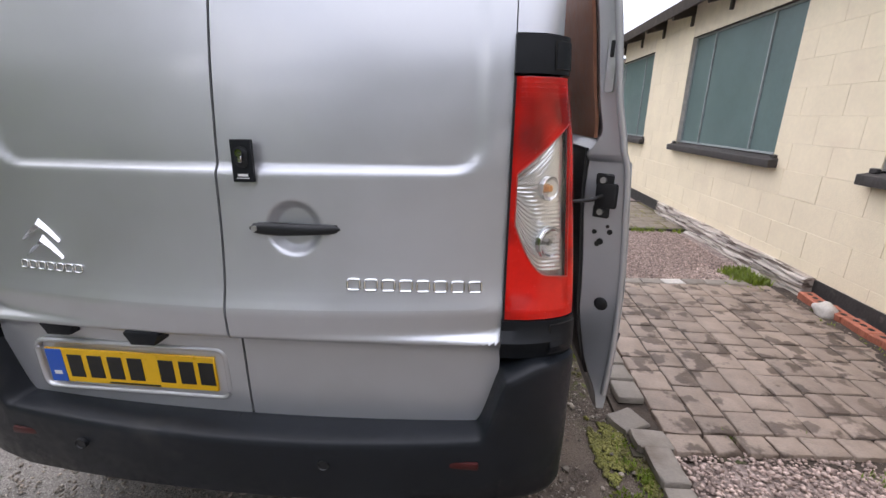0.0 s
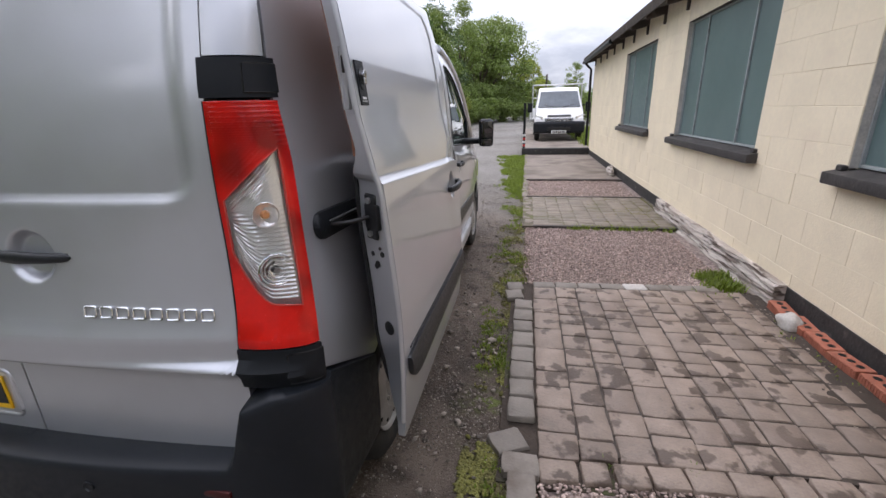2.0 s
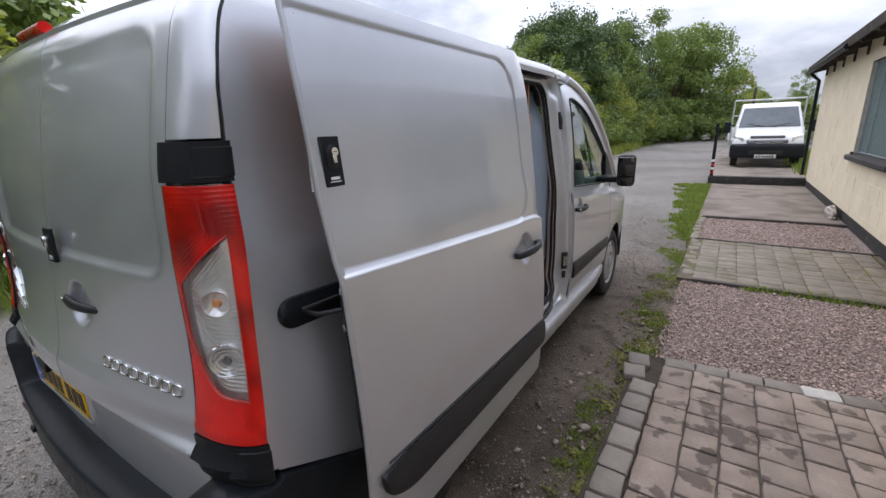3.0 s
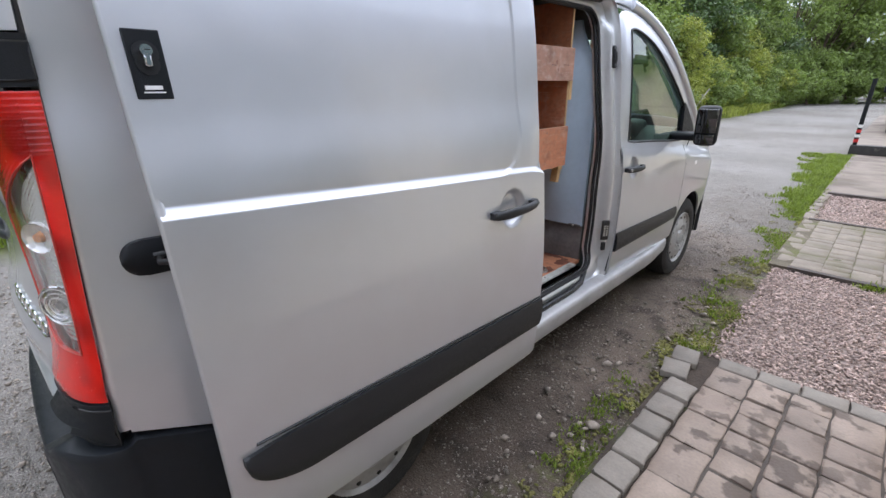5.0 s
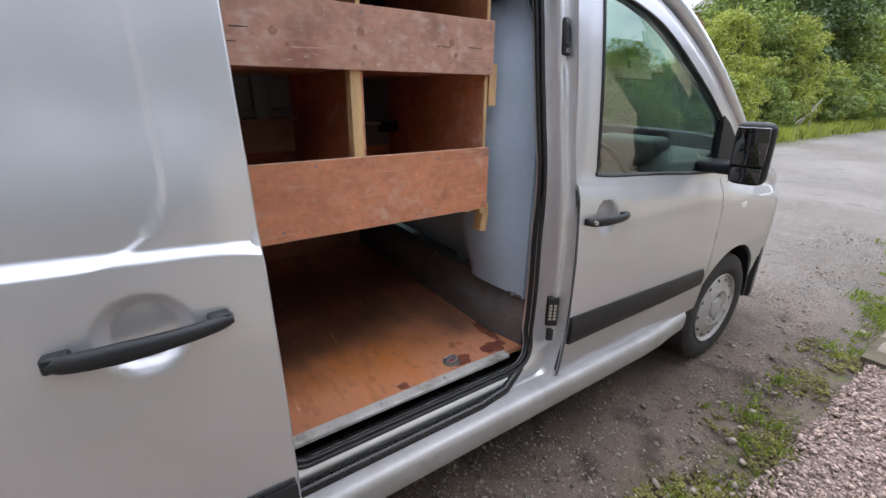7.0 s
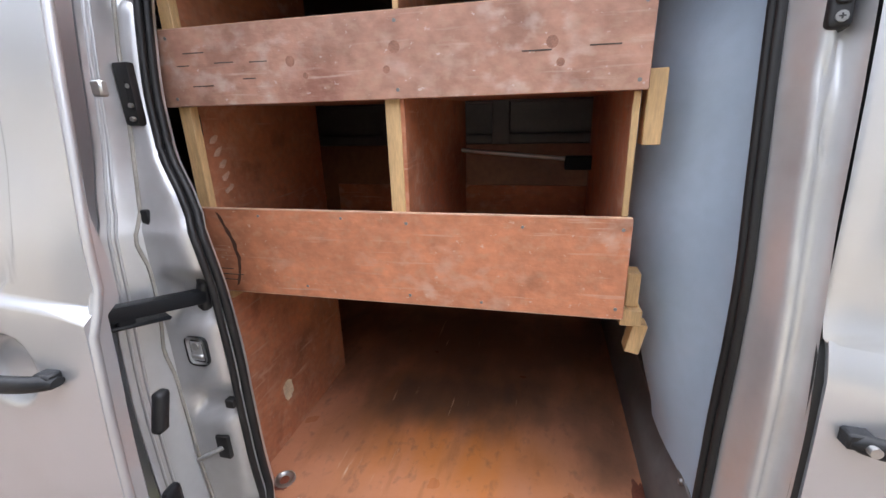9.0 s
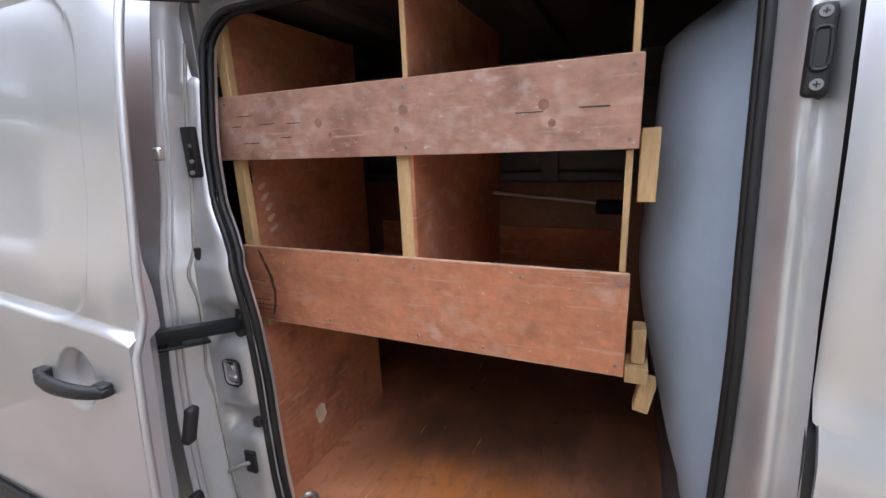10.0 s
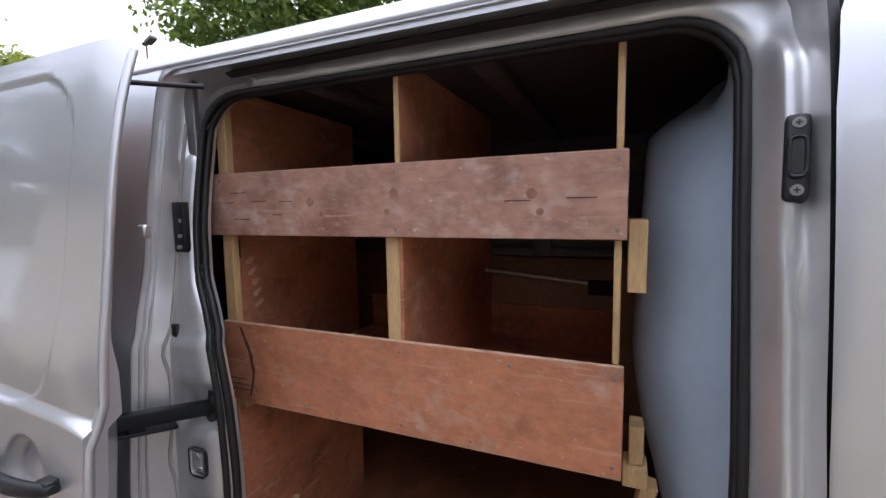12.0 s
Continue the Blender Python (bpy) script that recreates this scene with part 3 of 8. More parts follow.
# ---- the van: shared surfaces ----
SLIDE, OUT = -1.0, 0.176         # how far the sliding door stands back and out


CREASE = pchip([0, 1.2, 1.6, 2.0, 2.2, 2.374, 2.396, 3.0, 3.55, 4.6], [1.345, 1.279, 1.254, 1.230, 1.2185, 1.200, 1.166, 1.100, 1.030, .86])


def crease(y):
    return CREASE(y)


LOW = pchip([.25, .36, .45, .55, .73, .85, 1.0, 1.12, 1.30], [.872, .900, .916, .926, .934, .934, .927, .917, .902])
HIGH = pchip([0.9, 1.30, 1.46, 1.60, 1.72, 1.83, 1.88, 1.94], [.895, .876, .863, .846, .824, .788, .764, .700])
HIGH_REAR = pchip([0.9, 1.28, 1.44, 1.60, 1.70, 1.81, 1.86, 1.94], [.905, .895, .864, .843, .827, .808, .795, .74])


def side_x(y, z):
    """Half width of the van's body at y along it and height z."""
    w = 0.0110 + 0.40 * smooth(1.19, 1.0, y) + 0.05 * smooth(2.376, 2.392, y)
    k = smooth(-w, w, z - crease(y))
    high = lerp(HIGH_REAR(z), HIGH(z), smooth(2.30, 2.42, y)) + 0.034 * smooth(1.45, 1.72, z) * smooth(1.15, 0.5, y)
    x = lerp(LOW(z), high, k)
    if y < 0.7:
        x -= 0.014 * ((0.7 - y) / 0.7) ** 2
    if y > 3.0:
        x -= 0.035 * ((y - 3.0) / 1.2) ** 2
    if y > 4.1:
        x *= math.sqrt(max(0.05, 1 - 0.55 * ((y - 4.1) / 0.62) ** 2))
    return x


REAR = pchip([.30, .53, .78, .806, .818, .832, .90, .93, .975, 1.12, 1.28, 1.47, 1.65, 1.80, 1.90],
             [.02, .02, .02, .012, -.026, -.037, -.039, -.030, -.018, .002, .014, .036, .07, .11, .17])


def rear_y(x, z):
    bow = lerp(0.140, 0.065, min(max((z - 0.88) / 0.62, 0), 1))
    return REAR(z) + lerp(0.035, bow, smooth(0.80, 0.85, z)) * x * x


def leaf_edge(z):
    return 0.742 - 0.012 * smooth(1.72, 1.90, z)


def dent(u, v, u0, v0, r=0.060, deep=0.020):
    """A round dish pressed into a panel."""
    d = math.hypot(u - u0, v - v0)
    return deep * smooth(r, r * 0.62, d)


def corner_end(z):
    return max(lerp(0.115, 0.165, smooth(0.75, 1.75, z)), rear_y(0.742, z) + 0.055)


def corner(s, z, out=0.0):
    """The rounded rear corner, from the rear door's edge (s=0) to the side (s=1)."""
    a = s * math.pi / 2
    y1 = corner_end(z)
    x0, x1 = leaf_edge(z) + 0.003, side_x(y1, z)
    y0 = rear_y(x0, z)
    x, y = x0 + (x1 - x0) * math.sin(a), y0 + (y1 - y0) * (1 - math.cos(a))
    return (x + out * math.sin(a * 0.9 + 0.1), y - out * math.cos(a * 0.9 + 0.1), z)


def rounded_gap(u, v, u0, u1, v0, v1, r):
    """Signed distance to a rounded rectangle, negative inside."""
    du, dv = abs(u - (u0 + u1) / 2) - (u1 - u0) / 2 + r, abs(v - (v0 + v1) / 2) - (v1 - v0) / 2 + r
    return math.hypot(max(du, 0), max(dv, 0)) + min(max(du, dv), 0) - r


van = thing("van", "silver panel van, open sliding side door, dirty black bumper", "van", (0, 0, 0))


def side_panel(name, ys, zlo, zhi, nz, material, parent, thick=0.012, fx=side_x, label="", flip=1):
    vv = steps(0, 1, nz)
    fo = lambda y, v: (fx(y, lerp(zlo(y), zhi(y), v)), y, lerp(zlo(y), zhi(y), v))
    fi = lambda y, v: (fx(y, lerp(zlo(y), zhi(y), v)) - thick, y, lerp(zlo(y), zhi(y), v))
    return shell(name, fo, fi, ys, vv, material, parent, label, flip)


def arch(y, cy, r, base):
    d = r * r - (y - cy) ** 2
    return max(base, 0.33 + math.sqrt(d)) if d > 0 else base


# rear quarters, both sides
def quarter_low(y):
    return max(arch(y, 0.72, 0.385, 0.42), 0.80 - 0.48 * (y - 0.1) if y < 0.5 else 0)


for sgn in (1, -1):
    def quarter(u, v, d=0.0):
        y_ = lerp(0.115, 1.20, u)
        z = lerp(quarter_low(y_), 1.875, v)
        y = lerp(corner_end(z), 1.20, u)
        return (side_x(y, z) - d, y, z)
    shell("rear_quarter", quarter, lambda u, v: quarter(u, v, 0.012), steps(0, 1, 48), steps(0, 1, 64), PAINT, van, flip=sgn)
side_panel("left_side", steps(1.20, 2.385, 22), lambda y: 0.40, lambda y: 1.875, 48, PAINT, van, flip=-1)

# roof, windscreen and bonnet
EDGE_Z = pchip([.165, .24, .34, 2.45, 2.62, 2.8, 2.95, 3.2, 3.6, 3.85, 4.05, 4.3, 4.5, 4.62], [1.866, 1.871, 1.875, 1.875, 1.862, 1.815, 1.745, 1.585, 1.285, 1.095, 1.04, .985, .91, .76])
CROWN = pchip([.165, .26, .5, 2.4, 2.8, 3.2, 3.8, 4.3, 4.62], [.012, .07, .105, .105, .13, .17, .16, .10, .06])


def rim_y(x):
    """The roof's rear rim follows the top of the doors and the rounded corners."""
    x, x0 = abs(x), leaf_edge(1.865)
    if x <= x0:
        return rear_y(x, 1.865)
    x1, y0, y1 = side_x(corner_end(1.865), 1.865), rear_y(x0, 1.865), corner_end(1.865)
    return y0 + (y1 - y0) * (1 - math.sqrt(max(0, 1 - min(1, (x - x0) / (x1 - x0)) ** 2)))


def top_at(y, u, drop=0.0):
    xe = side_x(max(y, 0.25), EDGE_Z(y)) - 0.004
    x = xe * math.sin(u * math.pi / 2)
    y_row, y = y, y + (rim_y(x) - 0.165) * smooth(0.7, 0.165, y)
    e = abs(u)
    bulge = CROWN(y_row) * (1 - e ** 3.2)
    return (x, y, EDGE_Z(y_row) + bulge - drop)


def top_panel(name, y0, y1, ny, material, label="", lift=0.0):
    return shell(name, lambda y, u: top_at(y, u, -lift), lambda y, u: top_at(y, u, 0.014), steps(y0, y1, ny), steps(-1, 1, 41), material, van, label, sharp=50)


top_panel("roof", 0.165, 2.70, 60, PAINT)
top_panel("windscreen", 2.72, 3.82, 24, GLASS, "tinted laminated windscreen")
top_panel("bonnet", 3.84, 4.62, 24, PAINT)
for sgn in (1, -1):
    tube("roof_gutter", [(sgn * (side_x(y, 1.885) + 0.001), y, 1.884) for y in steps(0.26, 2.5, 24)], 0.006, PAINT, van, 6)

# front wings and nose
def wing_low(y):
    return arch(y, 3.72, 0.37, 0.40 if y < 4.1 else 0.55)


for sgn in (1, -1):
    side_panel("front_wing", steps(3.425, 4.62, 46), wing_low, lambda y: EDGE_Z(y) + 0.002, 30, PAINT, van, flip=sgn)
    # windscreen pillar
    tube("windscreen_pillar", [(sgn * (side_x(y, EDGE_Z(y)) - 0.012), y, EDGE_Z(y) + 0.004) for y in steps(2.6, 3.88, 22)], 0.030, PAINT, van, 10)
bm = bmesh.new()
add_box(bm, -0.60, 0.60, 4.55, 4.64, 0.56, 0.84, 0.03, 3)
part("grille_panel", bm, PAINT, van)
shell("front_bumper", lambda u, z: (0.90 * math.sin(u * 1.5), 4.05 + 0.64 * math.cos(u * 1.5) ** 0.8, z), lambda u, z: (0.86 * math.sin(u * 1.5), 4.02 + 0.62 * math.cos(u * 1.5) ** 0.8, z),
      steps(-0.98, 0.98, 41), steps(0.28, 0.62, 8), BUMPER, van)
box("indicator_repeater", 0.905, 0.922, 3.64, 3.70, 0.915, 0.945, WHITEINK, van, 0.006, 2, "small clear side repeater")

# rear doors
REC = (-0.60, 0.682, 1.252, 1.802)


def rear_skin(x, z):
    d = rounded_gap(x, z, *REC, 0.075)
    return rear_y(x, z) + 0.0125 * (1 - smooth(-0.020, 0.006, d)) + dent(x, z, 0.217, 1.116, 0.073, 0.022)


def rear_leaf(name, x0, x1):
    def zl(x):
        e = abs(x) - 0.66
        return 0.525 + (0.10 - math.sqrt(max(0, 0.01 - max(0, e) ** 2)) if e > 0 else 0)

    def zz(x, v):
        return lerp(zl(x), 1.865, v)
    vv = sorted(set(steps(0, 1, 60) + steps(0.18, 0.32, 14) + steps(0.200, 0.236, 16) + steps(0.38, 0.50, 36) + steps(0.52, 0.58, 8)))
    uu = sorted(set(steps(x0, x1, 44) + (steps(0.135, 0.30, 36) if x1 > 0.5 else [])))

    def sq(x, z):
        return x * leaf_edge(z) / 0.742 if abs(x) > 0.1 else x
    return shell(name, lambda x, v: (sq(x, zz(x, v)), rear_skin(x, zz(x, v)), zz(x, v)), lambda x, v: (sq(x, zz(x, v)), rear_skin(x, zz(x, v)) + 0.03, zz(x, v)), uu, vv, PAINT, van)


right_leaf = rear_leaf("rear_door", 0.034, 0.742)
left_leaf = rear_leaf("rear_door", -0.742, 0.027)
shell("door_gap_seal", lambda x, z: (x, rear_skin(x, z) + 0.012, z), lambda x, z: (x, rear_skin(x, z) + 0.03, z), steps(0.026, 0.036, 3), steps(0.53, 1.86, 50), RUBBER, van)
for sgn in (1, -1):
    leaf = right_leaf if sgn == 1 else left_leaf
    # wrapped-round top of the leaf and the pillar behind it
    shell("door_corner", lambda s, z: corner(s, z), lambda s, z: corner(s, z, -0.02), steps(0.0, 0.86, 14), steps(1.565, 1.865, 24), PAINT, leaf, flip=sgn)
    shell("corner_seal", lambda s, z: corner(s, z, -0.006), lambda s, z: corner(s, z, -0.03), steps(0.85, 0.935, 3), steps(0.88, 1.865, 30), RUBBER, van, flip=sgn)
    shell("corner_pillar", lambda u, z: corner(lerp(0.945 * lerp(0.90, 1.0, smooth(0.85, 1.45, z)), 1.0, u), z), lambda u, z: corner(lerp(0.945 * lerp(0.90, 1.0, smooth(0.85, 1.45, z)), 1.0, u), z, -0.02), steps(0, 1.0, 7), steps(0.80, 1.875, 40), PAINT, van, flip=sgn)
    shell("lamp_pocket", lambda s, z: corner(s, z, -0.045), lambda s, z: corner(s, z, -0.06), steps(-0.02, 0.9, 8), steps(0.78, 1.58, 8), BLACK, van, flip=sgn)

    # hinge covers above and below the lamp
    def lamp_at(s, z, out=0.0):
        return corner(s * lerp(0.90, 1.0, smooth(0.85, 1.45, z)), z, out)

    for z0, z1 in ((1.478, 1.560), (0.775, 0.882)):
        cover = shell("hinge_cover", lambda s, z: lamp_at(s, z, 0.016), lambda s, z: lamp_at(s, z, -0.03), steps(-0.02, 0.95, 12), steps(z0, z1, 5), BLACK, leaf, "black plastic hinge cover", flip=sgn)
        shell("hinge_flap", lambda s, z: lamp_at(s, z, 0.0195), lambda s, z: lamp_at(s, z, 0.012), steps(0.48, 0.955, 8), steps(z0 + 0.012, z1 - 0.014, 4), BLACK, cover, flip=sgn)
        edge_ = [(s, z0 + 0.011) for s in steps(0.47, 0.95, 6)] + [(0.95, z1 - 0.013)] + [(s, z1 - 0.013) for s in steps(0.95, 0.47, 6)]
        tube("flap_groove", [(sgn * lamp_at(s, z, 0.0175)[0], *lamp_at(s, z, 0.0175)[1:]) for s, z in edge_ + edge_[:1]], 0.0022, INK, cover, 5)

    # tail lamp
    lamp = shell("tail_lamp", lambda s, z: lamp_at(s, z, -0.016), lambda s, z: lamp_at(s, z, -0.04), steps(0.0, 0.92, 14), steps(0.885, 1.472, 30), LAMPSILVER, van, "tall red and clear tail lamp", flip=sgn)
    W0, W1 = 0.06, 0.73
    sn = lambda s: math.sin(s * math.pi / 2)
    top_w = lambda s: lerp(1.255, 1.368, (sn(s) - sn(W0)) / (sn(W1) - sn(W0)))
    low_w = lambda s: 0.992 + 0.07 * max(0, (0.42 - s) / 0.27) ** 2 + 0.02 * (0.73 - s)

    def lens(name, s0, s1, zl, zh, material, ns=10, nz=16, out=0.012, rib=0.0, parent=lamp):
        def f(s, v):
            z = lerp(zl(s), zh(s), v)
            return lamp_at(s, z, out + rib * math.sin(z * 600))
        return shell(name, f, lambda s, v: lamp_at(s, lerp(zl(s), zh(s), v), out - 0.006), steps(s0, s1, ns), steps(0, 1, nz), material, parent, flip=sgn)

    lens("black_edge", -0.012, 0.006, lambda s: 0.886, lambda s: 1.472, BLACK, 3, 8)
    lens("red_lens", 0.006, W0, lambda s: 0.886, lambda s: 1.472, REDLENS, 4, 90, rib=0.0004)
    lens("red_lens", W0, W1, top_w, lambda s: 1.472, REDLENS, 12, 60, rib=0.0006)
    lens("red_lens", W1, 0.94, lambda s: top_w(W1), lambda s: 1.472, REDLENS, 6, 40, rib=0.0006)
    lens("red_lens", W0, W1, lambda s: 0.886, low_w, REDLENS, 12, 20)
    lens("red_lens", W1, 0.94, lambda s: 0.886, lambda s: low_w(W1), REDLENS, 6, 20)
    lens("clear_lens", W0, W1, low_w, top_w, LENSCLEAR, 12, 20)
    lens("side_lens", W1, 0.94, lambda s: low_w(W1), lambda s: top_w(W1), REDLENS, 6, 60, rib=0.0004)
    tube("lens_rim", [(sgn * lamp_at(s, z, 0.0125)[0], *lamp_at(s, z, 0.0125)[1:]) for s, z in [(s, top_w(s)) for s in steps(W0, W1, 8)] + [(W1, z) for z in steps(1.36, low_w(W1), 8)] + [(s, low_w(s)) for s in steps(W1, W0, 12)] + [(W0, top_w(W0))]], 0.0017, REDDUSTY, lamp, 5)
    # ribbed reflector and bulbs behind the clear lens
    lens("ribbed_reflector", W0 + 0.02, W1, lambda s: low_w(s) + 0.01, lambda s: top_w(s) - 0.01, LAMPSILVER, 12, 180, -0.006, rib=0.0013)
    for zc_, sc_, rr, mt in ((1.218, 0.46, 0.013, AMBER), (1.082, 0.48, 0.012, SCREW)):
        p = Vector(lamp_at(sc_, zc_, 0.0))
        q = Vector(lamp_at(sc_, zc_, 0.012))
        p.x, q.x = sgn * p.x, sgn * q.x
        cyl("bulb", p - (q - p), p + (q - p) * 0.35, rr, mt, lamp, 14, rr * 0.6)
        ax = (q - p).normalized()
        dish = Matrix.Translation(p - ax * 0.004) @ ax.to_track_quat("X", "Z").to_matrix().to_4x4()
        rr2 = 0.030 if mt is AMBER else 0.041
        bowl = lathe("reflector_bowl", [(-0.006, rr2 * 0.22), (-0.004, rr2 * 0.45), (0.000, rr2 * 0.70), (0.005, rr2 * 0.92), (0.008, rr2), (0.004, rr2 * 1.04), (-0.006, rr2 * 1.0)], LAMPSILVER if mt is AMBER else CHROME, lamp, 14, dish)
        bowl.data.shade_flat()
        if mt is SCREW:
            for f in (0.45, 0.68, 0.90):
                tube("reflector_ring", [p + ax * 0.004 + (Matrix.Rotation(k * math.pi / 9, 3, ax) @ (ax.cross(Vector((0, 0, 1))).normalized() * rr2 * f)) for k in range(18)], 0.0016, LAMPSILVER, lamp, 5, closed=True)

# right leaf: pull handle, lock, belt lamp, lettering bars
def handle(parent, at, along, out, length=0.225, label="black plastic pull handle in a round recess", key=True):
    """A bar handle in a shallow round dish; at is its middle on the skin."""
    at, along, out = Vector(at), Vector(along).normalized(), Vector(out).normalized()
    up = out.cross(along).normalized()
    if up.z < 0:
        up = -up
    basis = Matrix((along, up, out)).transposed().to_4x4()
    mm = Matrix.Translation(at) @ basis
    secs = []
    for i in range(17):
        t = i / 16
        x = (t - 0.5) * length
        h = 0.012 + 0.022 * math.sin(math.pi * min(max(t * 1.1 - 0.05, 0), 1)) ** 0.5
        w = 0.017 - 0.004 * abs(t - 0.35) * 2
        if i in (0, 16):
            w *= 0.6
        secs.append((x, h, w))
    vs2, fs2, k = [], [], 10
    for x, h, w in secs:
        for j in range(k):
            a = 2 * math.pi * j / k
            vs2.append(mm @ Vector((x, w * math.cos(a) - 0.002, h - 0.002 + 0.011 * math.sin(a))))
    for i in range(len(secs) - 1):
        fs2 += [(i * k + j, (i + 1) * k + j, (i + 1) * k + (j + 1) % k, i * k + (j + 1) % k) for j in range(k)]
    fs2 += [tuple(range(k)), tuple(range((len(secs) - 1) * k, len(secs) * k))[::-1]]
    grip = raw("handle", vs2, fs2, TRIMBLK, parent, label, sharp=60)
    for x in (-length / 2 + 0.012, length / 2 - 0.02):
        bm = bmesh.new()
        add_box(bm, x - 0.016, x + 0.016, -0.012, 0.012, -0.004, 0.02, 0.003, 1, mm)
        part("handle_mount", bm, TRIMBLK, grip)
    if key:
        cyl("key_barrel", mm @ Vector((-length / 2 + 0.02, -0.002, 0.015)), mm @ Vector((-length / 2 + 0.02, -0.002, 0.034)), 0.0075, METAL, grip, 12)
    return grip


handle(right_leaf, (0.217, rear_skin(0.217, 1.115), 1.115), (1, 0.04, 0), (0, -1, 0.08), 0.232)


def lock_plate(parent, at, along, out, w, h, label):
    at, along, out = Vector(at), Vector(along).normalized(), Vector(out).normalized()
    up = out.cross(along).normalized()
    if up.z < 0:
        up = -up
    mm = Matrix.Translation(at) @ Matrix((along, up, out)).transposed().to_4x4()
    bm = bmesh.new()
    add_box(bm, -w / 2, w / 2, -h / 2, h / 2, -0.006, 0.004, 0.0012, 1, mm)
    plate = part("lock_plate", bm, BLACK, parent, label)
    bm = bmesh.new()
    for k in range(2):
        add_cyl(bm, mm @ Vector((0, h * (0.16 - 0.15 * k), 0.003)), mm @ Vector((0, h * (0.16 - 0.15 * k), 0.0065 - 0.0008 * k)), w * (0.36 - 0.03 * k), None, 20)
    part("lock_surround", bm, TRIMBLK, plate)
    bm = bmesh.new()
    add_cyl(bm, mm @ Vector((0, h * 0.19, 0.005)), mm @ Vector((0, h * 0.19, 0.016)), w * 0.17, None, 16)
    add_box(bm, -w * 0.10, w * 0.10, -h * 0.04, h * 0.16, 0.005, 0.015, 0.002, 1, mm)
    part("lock_barrel", bm, CHROME, plate, "bright steel lock barrel")
    bm = bmesh.new()
    add_box(bm, -w * 0.05, w * 0.10, h * 0.185, h * 0.20, 0.0155, 0.0168, 0, 1, mm)
    part("key_slot", bm, INK, plate)
    for y0, hh, ww in ((-0.335, 0.030, 0.24), (-0.405, 0.010, 0.30)):
        bm = bmesh.new()
        add_box(bm, -w * ww, w * ww, h * (y0 - hh), h * (y0 + hh), 0.004, 0.0048, 0, 1, mm)
        part("label_bar", bm, WHITEINK, plate)
    return plate


lock_plate(right_leaf, (0.107, rear_skin(0.107, 1.240) - 0.006, 1.279), (1, 0.02, 0), (0, -1, 0.04), 0.052, 0.100, "black lock plate with steel cylinder")


def badge_bars(parent, x0, x1, z, h, n, slope=0.0):
    """A chrome word reduced to a row of plain open frames."""
    for i in range(n):
        xa, xb = lerp(x0, x1, (i + 0.08) / n), lerp(x0, x1, (i + 0.80) / n)
        zc = z + slope * (xa - x0)
        r, pts_ = h * 0.18, []
        for cx, cz, a0 in ((xb - r, zc + h / 2 - r, 0), (xa + r, zc + h / 2 - r, 1), (xa + r, zc - h / 2 + r, 2), (xb - r, zc - h / 2 + r, 3)):
            for k in range(3):
                w = (a0 + k / 2) * math.pi / 2
                x_, z_ = cx + r * math.cos(w), cz + r * math.sin(w)
                pts_.append((x_, rear_skin(x_, z_) - 0.003, z_))
        tube("badge_frame", pts_, h * 0.115, BADGE, parent, 6, closed=True)


badge_bars(right_leaf, 0.345, 0.694, 0.978, 0.027, 8, -0.03)
badge_bars(left_leaf, -0.590, -0.375, 0.985, 0.020, 7)
for k, zz_ in enumerate((1.095, 1.050)):
    # two stacked chrome chevrons
    vs, fs = [], []
    w = 0.062
    cx = -0.505 + 0.004 * k
    prof = [(-w, -0.034), (-w * 0.5, -0.004), (0, 0.020), (w * 0.5, -0.004), (w, -0.034)]
    for x, dz in prof:
        th = 0.027 * (1 - 0.50 * abs(x) / w)
        for o, dzz in ((0.002, 0), (-0.011, -th * 0.5), (0.002, -th)):
            vs.append((cx + x, rear_skin(cx + x, zz_) + o, zz_ + dz + dzz))
    for i in range(4):
        for j in range(2):
            fs.append((i * 3 + j, (i + 1) * 3 + j, (i + 1) * 3 + j + 1, i * 3 + j + 1))
    raw("chrome_chevron", vs, fs, BADGE, left_leaf, "chrome chevron emblem", sharp=20)

# number plate in its pressed frame, with bars for the characters
plate_y = rear_skin(-0.06, 0.67) - 0.003
rim = []
for cx, cz, a0 in ((-0.058, 0.720, 0), (-0.592, 0.720, 1), (-0.592, 0.618, 2), (-0.058, 0.618, 3)):
    for k in range(5):
        w = (a0 + k / 4) * math.pi / 2
        rim.append((cx + 0.028 * math.cos(w), plate_y + 0.0105, cz + 0.028 * math.sin(w)))
tube("plate_surround", rim, 0.013, PAINT, left_leaf, 10, closed=True, flat=0.7)
plate = box("number_plate", -0.588, -0.062, plate_y - 0.004, plate_y + 0.004, 0.614, 0.726, YELLOW, left_leaf, 0.002, 1, "yellow number plate with black bars")
box("blue_band", -0.586, -0.535, plate_y - 0.0055, plate_y - 0.0035, 0.616, 0.724, PLATEBLUE, plate, 0)
box("band_bar", -0.572, -0.548, plate_y - 0.0062, plate_y - 0.005, 0.640, 0.652, WHITEINK, plate, 0)
for i, xa in enumerate((-0.520, -0.457, -0.394, -0.331, -0.235, -0.172, -0.112)):
    box("character_bar", xa, xa + 0.046, plate_y - 0.0058, plate_y - 0.0035, 0.634, 0.708, INK, plate, 0.0008)
box("small_print_bar", -0.40, -0.24, plate_y - 0.0058, plate_y - 0.0035, 0.6185, 0.6235, INK, plate, 0)
